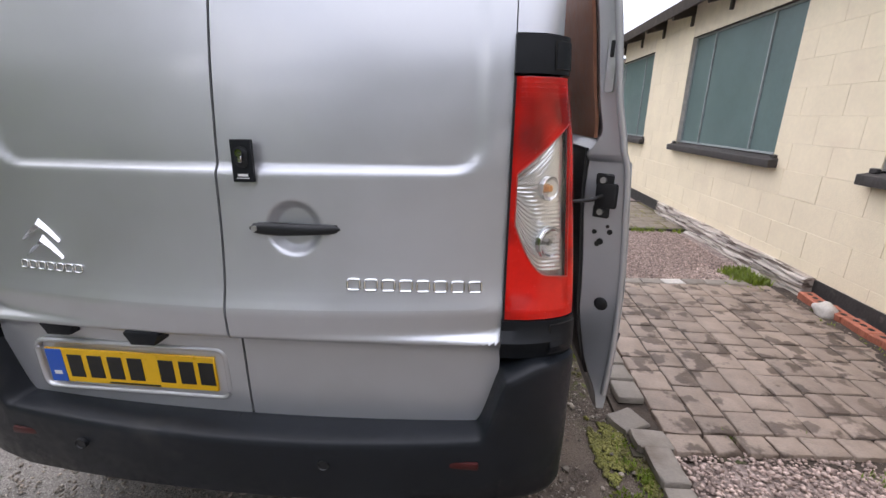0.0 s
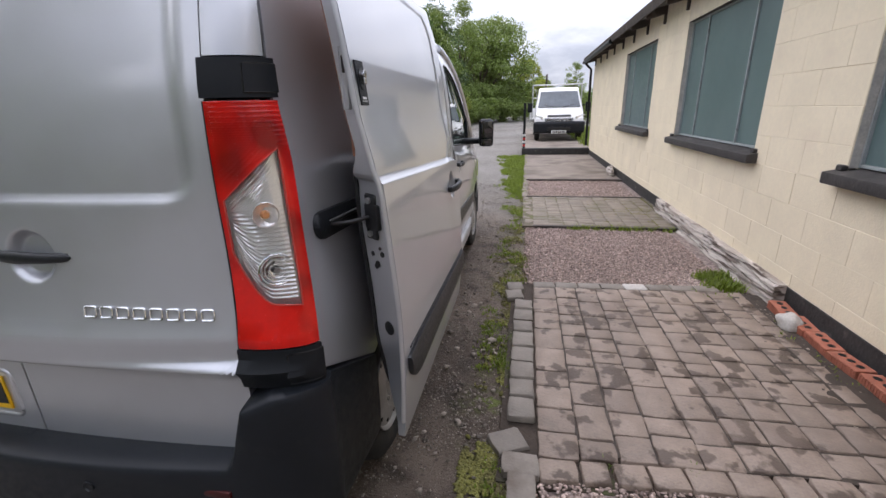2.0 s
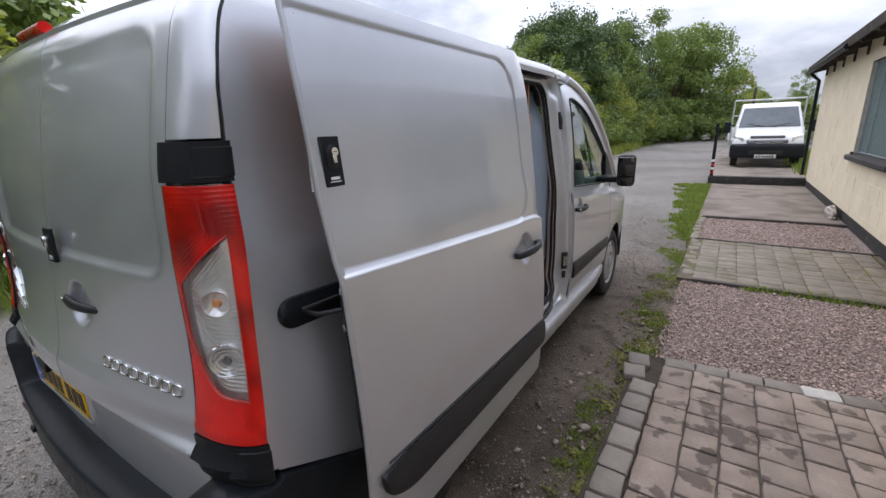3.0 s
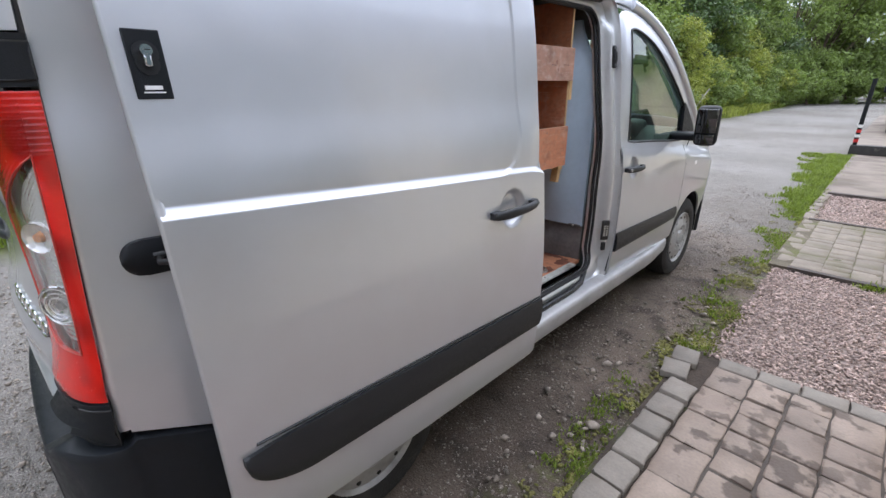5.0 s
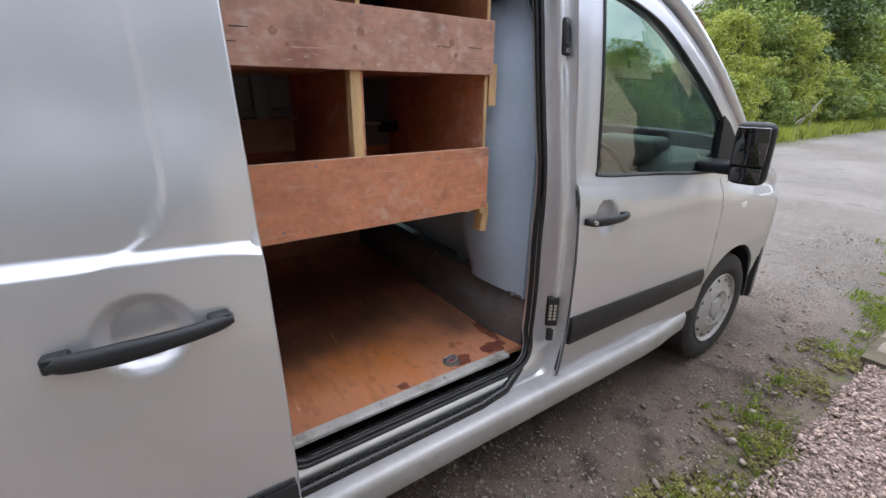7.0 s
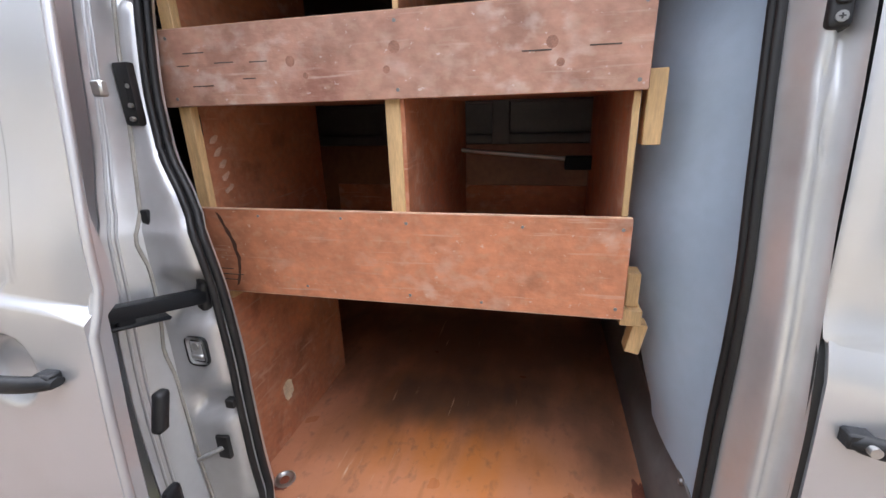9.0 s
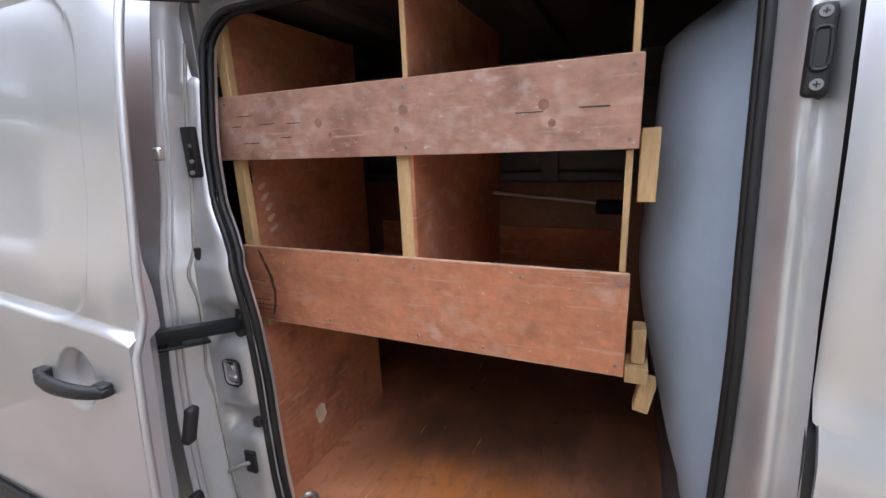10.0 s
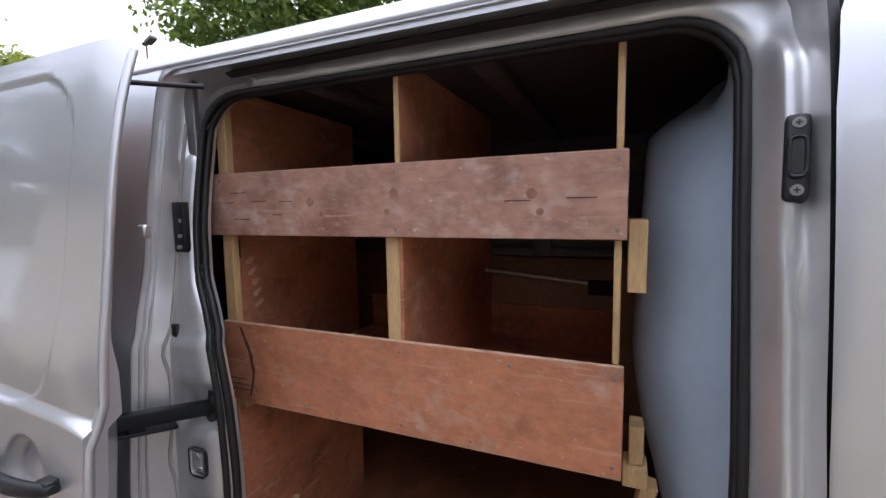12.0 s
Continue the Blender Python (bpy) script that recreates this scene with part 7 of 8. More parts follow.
# ---- building ----
WIN_ROWS = [(-0.05, 2.13), (3.24, 5.33), (6.62, 8.72), (9.95, 11.6)][:3]
SILL_Z, HEAD_Z, EAVE_Z = 1.055, 2.36, 2.66
wall = tagged(new("wall_right"), "cream painted concrete block wall of a workshop", "wall", kind="structure")
bm = bmesh.new()
cuts = sorted([-4.0] + [v for w in WIN_ROWS for v in w] + [12.95])
for i in range(len(cuts) - 1):
    is_win = any(abs(cuts[i] - w[0]) < 1e-6 for w in WIN_ROWS)
    if is_win:
        add_box(bm, WALL_X + 0.001, WALL_X + 0.20, cuts[i], cuts[i + 1], 0.18, SILL_Z - 0.10)
        add_box(bm, WALL_X + 0.001, WALL_X + 0.20, cuts[i], cuts[i + 1], HEAD_Z, EAVE_Z + 0.2)
    else:
        add_box(bm, WALL_X + 0.001, WALL_X + 0.20, cuts[i], cuts[i + 1], 0.18, EAVE_Z + 0.2)
part("wall_core", bm, MORTAR, wall, shade=False)
bm = bmesh.new()
add_box(bm, WALL_X - 0.004, WALL_X + 0.20, -4.0, 12.96, -0.1, 0.185, 0.01)
part("tar_plinth", bm, TAR, wall, "black tarred plinth")
tagged(box("wall_end", WALL_X, 9.0, 12.95, 13.1, -0.1, EAVE_Z + 0.1, MORTAR, None, 0.0), "cream painted end wall", "wall", kind="structure")

for w0, w1 in WIN_ROWS:
    wn_ = tagged(new("window_1"), "wide window of obscured teal glass in grey steel frames", "window", kind="structure")
    wn_.name = "window_%d" % (1 + WIN_ROWS.index((w0, w1)))
    fx0, fx1 = WALL_X + 0.060, WALL_X + 0.090
    if w0 > 3:
        bars = [w0 + 0.012, lerp(w0, w1, 0.245), lerp(w0, w1, 0.765), w1 - 0.012]
    else:
        bars = [w0 + 0.012, lerp(w0, w1, 0.30), lerp(w0, w1, 0.735), w1 - 0.012]
    for y in bars:
        box("window_frame", fx0 - 0.012, fx1, y - 0.009, y + 0.009, SILL_Z, HEAD_Z, FRAMEGREY, wn_, 0.003)
    for z in (SILL_Z + 0.012, HEAD_Z - 0.012):
        box("window_frame", fx0 - 0.010, fx1, w0 + 0.002, w1 - 0.002, z - 0.010, z + 0.010, FRAMEGREY, wn_, 0.003)
    for a, b_ in zip(bars[:-1], bars[1:]):
        box("pane", fx0 + 0.006, fx0 + 0.012, a + 0.008, b_ - 0.008, SILL_Z + 0.024, HEAD_Z - 0.024, TEALGLASS, wn_, 0.0)
    if w0 < 3:
        for z in (1.24, 1.44, 1.64, 1.84, 2.06, 2.22):
            box("louvre_edge", fx0 - 0.001, fx0 + 0.006, bars[0] + 0.014, bars[1] - 0.014, z, z + 0.022, SILL, wn_, 0.002)
            box("louvre_edge", fx0 + 0.001, fx0 + 0.006, bars[1] + 0.014, bars[2] - 0.014, z, z + 0.012, FRAMEGREY, wn_, 0.002)
    # reveals and head
    box("reveal", WALL_X + 0.004, WALL_X + 0.20, w1 - 0.001, w1 + 0.004, SILL_Z, HEAD_Z, STONE, wn_, 0)
    box("reveal", WALL_X + 0.004, WALL_X + 0.20, w0 - 0.004, w0 + 0.001, SILL_Z, HEAD_Z, STONE, wn_, 0)
    box("window_head", WALL_X + 0.002, WALL_X + 0.20, w0 - 0.002, w1 + 0.002, HEAD_Z - 0.004, HEAD_Z + 0.035, DARKWOOD, wn_, 0.004)
    bm = bmesh.new()
    vs_ = add_box(bm, WALL_X - 0.085, WALL_X + 0.14, w0 - 0.08, w1 + 0.08, SILL_Z - 0.10, SILL_Z - 0.015, 0.008, 2)
    for v in bm.verts:
        if v.co.z > SILL_Z - 0.05:
            v.co.z += 0.018 * (v.co.x - WALL_X)/0.1
    part("window_sill", bm, SILL, wn_, "dark painted sill")
    for yy in (w0 - 0.03, w1 + 0.03):
        box("sill_end", WALL_X - 0.03, WALL_X + 0.05, yy - 0.03, yy + 0.03, SILL_Z - 0.02, SILL_Z + 0.015, SILL, wn_, 0.006)

tagged(box("wall_back", 8.9, 9.0, -4.0, 12.95, -0.1, EAVE_Z + 1.3, MORTAR, None, 0.0), "cream painted rear wall of the workshop", "wall", kind="structure")
tagged(box("wall_gable", WALL_X, 9.0, -4.1, -3.99, -0.1, EAVE_Z + 0.1, MORTAR, None, 0.0), "cream painted gable wall of the workshop", "wall", kind="structure")

# eaves: fascia, rafter ends, roof sheet, gutter and downpipe
roof = tagged(new("roof_right"), "low dark sheet roof with exposed rafter ends", "roof", kind="structure")
bm = bmesh.new()
slope = Matrix.Translation((WALL_X, 0, EAVE_Z + 0.05)) @ Matrix.Rotation(radians(-14), 4, "Y")
add_box(bm, -0.30, 5.0, -4.2, 13.05, 0.03, 0.075, 0.004, 1, slope)
part("roof_sheet", bm, SLATE, roof)
bm = bmesh.new()
add_box(bm, -0.315, -0.285, -4.2, 13.06, -0.03, 0.09, 0.004, 1, slope)
part("fascia", bm, DARKWOOD, roof, "dark weathered fascia board")
for k in range(19):
    y = -3.9 + 0.93 * k
    bm = bmesh.new()
    add_box(bm, -0.285, 0.04, y - 0.03, y + 0.03, -0.075, 0.028, 0.005, 1, slope)
    part("rafter_end", bm, DARKWOOD, roof)
    if 0 <= k:
        bm = bmesh.new()
        add_box(bm, WALL_X - 0.03, WALL_X + 0.004, y - 0.022, y + 0.022, EAVE_Z - 0.16, EAVE_Z - 0.03, 0.004)
        part("wall_bracket", bm, DARKWOOD, roof)
tube("gutter", [(WALL_X - 0.31, y, EAVE_Z - 0.045) for y in steps(8.8, 13.08, 6)], 0.045, BLACK, roof, 8)
tube("downpipe", [(WALL_X - 0.29, 13.02, EAVE_Z - 0.04), (WALL_X - 0.20, 13.02, EAVE_Z - 0.14), (WALL_X - 0.10, 13.02, EAVE_Z - 0.24), (WALL_X - 0.09, 13.02, 0.30)], 0.035, BLACK, roof, 10)

# flaking rendered ledge along the foot of the wall
def ledge(y, v):
    """A rotten beam-like kerb: long flakes, deep cracks along it and a broken top edge."""
    long_ = noise.noise(Vector((y * 1.4, v * 5.0, 1)))
    flake = noise.noise(Vector((y * 4.0, v * 14.0, 2)))
    fine = noise.noise(Vector((y * 26, v * 30, 5)))
    crack = min(abs(v - c - 0.05 * noise.noise(Vector((y * 1.1, c * 9, 7)))) for c in (0.30, 0.52, 0.76))
    jut = 0.105 - 0.045 * v + 0.020 * long_ + 0.016 * flake + 0.006 * fine - 0.035 * smooth(0.035, 0.0, crack) - 0.045 * smooth(0.14, 0.0, v)
    jut -= 0.05 * smooth(0.25, 0.45, noise.noise(Vector((y * 0.9, v * 2.0, 11)))) * v
    top = 0.195 + 0.016 * noise.noise(Vector((y * 2.2, 0, 4))) + 0.010 * noise.noise(Vector((y * 11, 0, 6)))
    return (WALL_X - 0.005 - max(0.004, jut), y, lerp(-0.02, top, v))


tagged(shell("wall_ledge", ledge, lambda y, v: (WALL_X + 0.01, y, lerp(-0.02, 0.19, v)), steps(2.40, 5.45, 420), steps(0, 1, 46), WEATHERED, None), "rotten kerb of flaking whitewashed render", "ledge", kind="structure")


def rock(name, at, size, material, label, seed):
    bm = bmesh.new()
    bmesh.ops.create_icosphere(bm, subdivisions=3, radius=1)
    for v in bm.verts:
        d = 1 + 0.28 * noise.noise(v.co * 1.3 + Vector((seed, 0, 0))) + 0.08 * noise.noise(v.co * 4 + Vector((0, seed, 0)))
        v.co = Vector((v.co.x * size[0], v.co.y * size[1], max(v.co.z, -0.6) * size[2])) * d
    ob = part(name, bm, material)
    ob.location = at
    return tagged(ob, label, "stone")


rock("stone", (3.165, 2.06, 0.062), (0.07, 0.085, 0.065), STONE, "rounded pale stone on the paving", 3)
rock("stone", (3.20, 8.75, 0.10), (0.06, 0.30, 0.12), WEATHERED, "lump of pale masonry by the wall", 7)
rock("stone", (3.16, 0.72, 0.045), (0.07, 0.09, 0.035), STONE, "flat yellowish stone in the gravel", 11)

# wall planter of grey slats on timber brackets
planter = thing("wall_planter", "weathered grey slatted timber wall planter", "planter", (3.12, 0.50, 0.80))
for k in range(5):
    z = 0.010 + 0.033 * k
    bm = bmesh.new()
    add_box(bm, -0.17 - 0.006 * k, -0.15 - 0.006 * k, -1.15, 0.62, z, z + 0.029, 0.004)
    part("slat", bm, GREYWOOD, planter)
    bm = bmesh.new()
    add_box(bm, -0.15 - 0.006 * k, 0.17, 0.60, 0.62, z, z + 0.029, 0.004)
    part("slat", bm, GREYWOOD, planter)
bm = bmesh.new()
add_box(bm, -0.15, 0.17, -1.15, 0.60, -0.01, 0.012, 0.002)
part("planter_base", bm, DARKWOOD, planter)
bm = bmesh.new()
add_box(bm, -0.14, 0.17, -1.13, 0.59, 0.012, 0.13)
part("planter_soil", bm, JOINTSOIL, planter)
for y in (0.42, -0.9):
    bm = bmesh.new()
    add_box(bm, 0.115, 0.172, y - 0.03, y + 0.03, -0.32, 0.0, 0.005)
    add_box(bm, -0.16, 0.12, y - 0.025, y + 0.025, -0.06, -0.012, 0.005)
    part("bracket", bm, GREYWOOD, planter)
    bm = bmesh.new()
    add_box(bm, -0.20, 0.20, y - 0.024, y + 0.024, -0.025, 0.025, 0.004, 1, Matrix.Translation((-0.01, 0, -0.155)) @ Matrix.Translation((0, 0, 0)) @ Matrix.Rotation(radians(48), 4, "Y"))
    part("brace", bm, GREYWOOD, planter)

# ---- striped post on the step ----
post = thing("marker_post", "black post with faded red and white bands", "post", (1.36, 13.0, 0.225))
cyl("post_shaft", (0, 0, 0), (0, 0, 1.33), 0.038, BLACK, post, 14)
for k in range(4):
    cyl("post_band", (0, 0, 0.06 + 0.10 * k), (0, 0, 0.12 + 0.10 * k), 0.0395, SIGNRED if k % 2 == 0 else WHITEINK, post, 14)

# ---- parked drop-side truck ----
truck = thing("parked_truck", "white light drop-side truck with black bumper", "truck", (2.58, 15.9, 0.218))


def tbox(name, x0, x1, y0, y1, z0, z1, material, bev=0.02, seg=2, parent=truck, label=""):
    bm = bmesh.new()
    add_box(bm, x0, x1, y0, y1, z0, z1, bev, seg)
    return part(name, bm, material, parent, label)


# cab: profile swept across the width
prof = [(0.0, 0.40), (0.0, 0.72), (0.06, 0.86), (0.42, 1.14), (0.98, 1.80), (1.14, 1.90), (2.0, 1.93), (2.0, 0.40)]
vs, fs = [], []
for x, tap in ((-0.87, 1), (-0.80, 0), (0.80, 0), (0.87, 1)):
    for y, z in prof:
        xx = x * (1 - 0.16 * smooth(0.9, 1.95, z))
        vs.append((xx, y + (0.08 if tap else 0.0) * (1 if y < 1 else 0), z - (0.03 if tap else 0)))
k_ = len(prof)
for i in range(3):
    fs += [(i * k_ + j, i * k_ + (j + 1) % k_, (i + 1) * k_ + (j + 1) % k_, (i + 1) * k_ + j) for j in range(k_)]
fs += [tuple(range(k_)), tuple(range(3 * k_, 4 * k_))[::-1]]
cab_ob = raw("cab", vs, fs, TRUCKWHITE, truck, sharp=30)
bm = bmesh.new()
bm.from_mesh(cab_ob.data)
bmesh.ops.recalc_face_normals(bm, faces=bm.faces)
bmesh.ops.bevel(bm, geom=[e for e in bm.edges if e.calc_face_angle(0) > 0.25], offset=0.055, segments=3, profile=0.5, affect="EDGES")
bm.to_mesh(cab_ob.data)
bm.free()
cab_ob.data.shade_smooth()
wsv = [(-0.76, 0.46, 1.185), (0.76, 0.46, 1.185), (0.665, 0.93, 1.74), (-0.665, 0.93, 1.74)]
raw("windscreen", [(x, y - 0.022, z + 0.018) for x, y, z in wsv] + wsv, [(0, 1, 2, 3), (7, 6, 5, 4), (0, 4, 5, 1), (1, 5, 6, 2), (2, 6, 7, 3), (3, 7, 4, 0)],
    mat("dark_screen_glass", (0.07, 0.085, 0.10), 0.05, var=0.2, scale=3, coat=0.6), truck, "dark reflective windscreen")
tbox("front_bumper", -0.91, 0.91, -0.10, 0.55, 0.28, 0.70, BUMPER, 0.10, 4)
tbox("grille", -0.50, 0.50, -0.03, 0.06, 0.70, 0.82, CABGREY, 0.03)
for k in range(4):
    tbox("grille_bar", -0.46, 0.46, -0.045, -0.02, 0.71 + 0.028 * k, 0.722 + 0.028 * k, CHROME, 0.004, 1)
tbox("upper_grille", -0.42, 0.42, 0.055, 0.20, 0.845, 0.93, CABGREY, 0.02)
for sgn in (1, -1):
    tube("wiper", [(sgn * 0.10, 0.425, 1.195), (sgn * 0.52, 0.505, 1.28)], 0.012, INK, truck, 6)
tbox("lower_grille", -0.40, 0.40, -0.115, -0.08, 0.36, 0.50, INK, 0.02)
pl_ = tbox("number_plate", -0.26, 0.26, -0.13, -0.105, 0.28, 0.385, WHITEINK, 0.004, 1, label="white number plate with dark bars")
for k in range(7):
    tbox("character_bar", -0.225 + 0.065 * k, -0.18 + 0.065 * k, -0.134, -0.128, 0.30, 0.365, INK, 0, 1, pl_)
for sgn in (1, -1):
    bm = bmesh.new()
    add_box(bm, sgn * 0.70 - 0.13, sgn * 0.70 + 0.13, 0.0, 0.30, 0.70, 0.93, 0.06, 3)
    for v in bm.verts:                   # swept back and up along the wing
        f_ = (abs(v.co.x) - 0.57) / 0.26
        v.co.z += 0.07 * max(0.0, f_) - 0.02
        v.co.y += 0.10 * max(0.0, f_)
    part("headlamp", bm, LAMPSILVER, truck, "clear headlamp")
    tbox("mirror", sgn * 1.05 - 0.09, sgn * 1.05 + 0.09, 0.55, 0.62, 1.02, 1.36, BLACK, 0.03)
    tube("mirror_arm", [(sgn * 0.86, 0.60, 1.25), (sgn * 1.0, 0.60, 1.25)], 0.02, BLACK, truck)
    tube("ladder_post", [(sgn * 0.95, 2.05, 0.6), (sgn * 0.95, 2.05, 2.06)], 0.025, METAL, truck)
    for y in (0.62, 3.9):
        lathe("wheel", [(-0.20, 0.20), (-0.18, 0.33), (-0.10, 0.345), (-0.02, 0.335), (0.0, 0.29), (-0.02, 0.21), (-0.05, 0.12), (0.0, 0.09), (0.0, 0.0)], TYRE, truck, 28, Matrix.Translation((sgn * 0.86, y, 0.345)) @ Matrix.Diagonal((sgn, 1, 1, 1)))
    tbox("drop_side", sgn * 1.02 - 0.02, sgn * 1.02 + 0.02, 2.15, 5.3, 0.75, 1.15, TRUCKWHITE, 0.01)
tbox("load_bed", -1.02, 1.02, 2.15, 5.3, 0.66, 0.75, METAL, 0.01)
tbox("tail_gate", -1.0, 1.0, 5.28, 5.32, 0.75, 1.15, TRUCKWHITE, 0.01)
tube("headboard_rail", [(-0.95, 2.05, 2.04), (0.95, 2.05, 2.04)], 0.028, METAL, truck)
tube("headboard_rail", [(-0.95, 2.05, 1.55), (0.95, 2.05, 1.55)], 0.02, METAL, truck)
tube("load_pole", [(-0.45, 2.6, 0.8), (-0.42, 2.2, 2.45)], 0.035, DARKWOOD, truck)
tbox("chassis", -0.45, 0.45, 0.2, 5.2, 0.40, 0.62, INK, 0.01)

# ---- brick house and lamp post ----
house = thing("brick_house", "red brick house mostly hidden by trees", "house", (-18.6, 49.5, 0))
bm = bmesh.new()
add_box(bm, -4, 4, -4, 4, -0.1, 8.6, 0.02)
part("wall", bm, REDBRICKFAR, house)
vs = [(-4.3, -4.4, 8.5), (4.3, -4.4, 8.5), (4.3, 4.4, 8.5), (-4.3, 4.4, 8.5), (-4.3, 0, 10.8), (4.3, 0, 10.8)]
raw("roof", vs, [(0, 1, 5, 4), (2, 3, 4, 5), (1, 2, 5), (3, 0, 4), (3, 2, 1, 0)], SLATE, house, shade=False)
for y in (-2.3, 2.0):
    bm = bmesh.new()
    add_box(bm, 3.98, 4.05, y - 0.6, y + 0.6, 6.2, 7.5, 0.01)
    w_ = part("window", bm, TRUCKWHITE, house)
    bm = bmesh.new()
    add_box(bm, 4.04, 4.07, y - 0.5, y + 0.5, 6.3, 7.4)
    part("pane", bm, TEALGLASS, w_)
RUSTYPOST = mat("rusty_post", (0.36, 0.17, 0.09), 0.8, var=0.25, scale=8)
lampost = thing("flood_light_post", "thin rusty post with a flood light", "lamp post", (-9.6, -14.4, 0))
cyl("post", (0, 0, 0), (0, 0, 7.9), 0.035, RUSTYPOST, lampost, 10)
bm = bmesh.new()
add_box(bm, -0.13, 0.13, -0.02, 0.40, -0.06, 0.06, 0.02, 2, Matrix.Translation((0, 0.08, 7.9)) @ Matrix.Rotation(radians(25), 4, "X"))
part("flood_light", bm, CABGREY, lampost)
bm = bmesh.new()
add_box(bm, -0.07, 0.07, -0.17, 0.0, -0.05, 0.05, 0.01, 1, Matrix.Translation((0, 0, 7.9)))
part("sensor_head", bm, BLACK, lampost)


# ---- trees and hedges ----
def leaf_cloud(clumps, per, leaf, rng_):
    """Leaves as small bent quads scattered through ragged clumps: rows of (x, y, z, rx, ry, rz)."""
    cl = np.asarray(clumps, float)
    c = np.repeat(cl, per, axis=0)
    k = len(c)
    d = rng_.normal(0, 1, (k, 3))
    d /= np.linalg.norm(d, axis=1)[:, None]
    r = rng_.uniform(0.35, 1.0, k) ** 0.5 * (1 + 0.25 * rng_.normal(0, 1, k) * (rng_.random(k) < 0.25))
    p = c[:, :3] + d * c[:, 3:6] * r[:, None]
    n_ = d * 0.6 + rng_.normal(0, 0.6, (k, 3)) + np.array([0, 0, 0.5])
    n_ /= np.linalg.norm(n_, axis=1)[:, None]
    t = np.cross(n_, rng_.normal(0, 1, (k, 3)))
    t /= np.linalg.norm(t, axis=1)[:, None] + 1e-9
    b = np.cross(n_, t)
    s = leaf * rng_.uniform(0.6, 1.4, k)[:, None]
    v = np.stack([p - t * s, p + b * s * 0.55 - n_ * s * 0.12, p + t * s, p - b * s * 0.55 - n_ * s * 0.12], 1)
    f = np.arange(k * 4).reshape(k, 4)
    return v.reshape(-1, 3), f


def limb(bm, p, q, r0, r1, n_=8):
    add_cyl(bm, p, q, r0, r1, n_)


def make_tree(name, height, spread, n_clumps, per, leaf, material, seed, label, low=0.25, thick=0.16, category="tree"):
    g = np.random.default_rng(seed)
    tree = thing(name, label, category)
    bm = bmesh.new()
    pts = [Vector((0, 0, -0.1))]
    segs = 6
    for i in range(segs):
        pts.append(Vector((g.normal(0, 0.12), g.normal(0, 0.12), height * 0.78 * (i + 1) / segs)))
    for i in range(segs):
        limb(bm, pts[i], pts[i + 1], thick * (1 - 0.85 * i / segs), thick * (1 - 0.85 * (i + 1) / segs))
    clumps = []
    for i in range(n_clumps):
        zf = g.uniform(low, 1.0)
        wide = spread * math.sin(math.pi * min(0.97, 0.18 + 0.80 * (zf - low) / (1 - low))) ** 0.7
        a = g.uniform(0, math.tau)
        rr = wide * math.sqrt(g.uniform(0.08, 1.0))
        c = (rr * math.cos(a), rr * math.sin(a), height * zf)
        s = spread * g.uniform(0.16, 0.34)
        clumps.append((*c, s * g.uniform(.8, 1.2), s * g.uniform(.8, 1.2), s * g.uniform(.55, .9)))
        if i % 3 == 0:
            k = min(segs, max(1, int(zf * segs * 0.8)))
            limb(bm, pts[k] * 0.9, Vector(c), thick * 0.28, 0.012, 5)
    part("trunk", bm, BARK, tree)
    v, f = leaf_cloud(clumps, per, leaf, g)
    soup("crown", v, f, material, tree)
    return tree


t_big = make_tree("tree", 8.6, 3.0, 110, 190, 0.085, LEAFDARK, 1, "tall dense dark green broadleaf tree")
t_mid = make_tree("tree", 7.0, 2.5, 100, 190, 0.078, LEAF, 2, "bushy mid-green broadleaf tree", 0.12)
t_pale = make_tree("tree", 5.0, 2.0, 80, 180, 0.060, LEAFPALE, 3, "small bushy yellow-green roadside tree", 0.10, 0.10)
t_airy = make_tree("tree", 10.5, 2.3, 75, 120, 0.075, LEAF, 4, "tall airy pale green tree with gaps", 0.20, 0.14)
t_over = make_tree("tree", 11.5, 3.9, 90, 230, 0.125, LEAF, 8, "tall broadleaf tree with drooping branch ends", 0.56, 0.22)
shrub = make_tree("shrub", 2.3, 1.45, 60, 190, 0.050, LEAF, 5, "dense green shrub beside the lane", 0.05, 0.05, "shrub")
shrub_p = make_tree("shrub", 2.6, 1.5, 60, 190, 0.050, LEAFPALE, 6, "pale flowering hawthorn shrub", 0.05, 0.05, "shrub")


def stand(ob, x, y, s=1.0, rot=0.0, first=False):
    m = Matrix.Translation((x, y, 0)) @ Matrix.Rotation(rot, 4, "Z") @ Matrix.Diagonal((s, s, s, 1))
    if first:
        ob.matrix_world = m
        return ob
    c = copy_thing(ob, Matrix.Translation((x, y, 0)) @ Matrix.Rotation(rot, 4, "Z"))
    c.scale = (s, s, s)
    return c


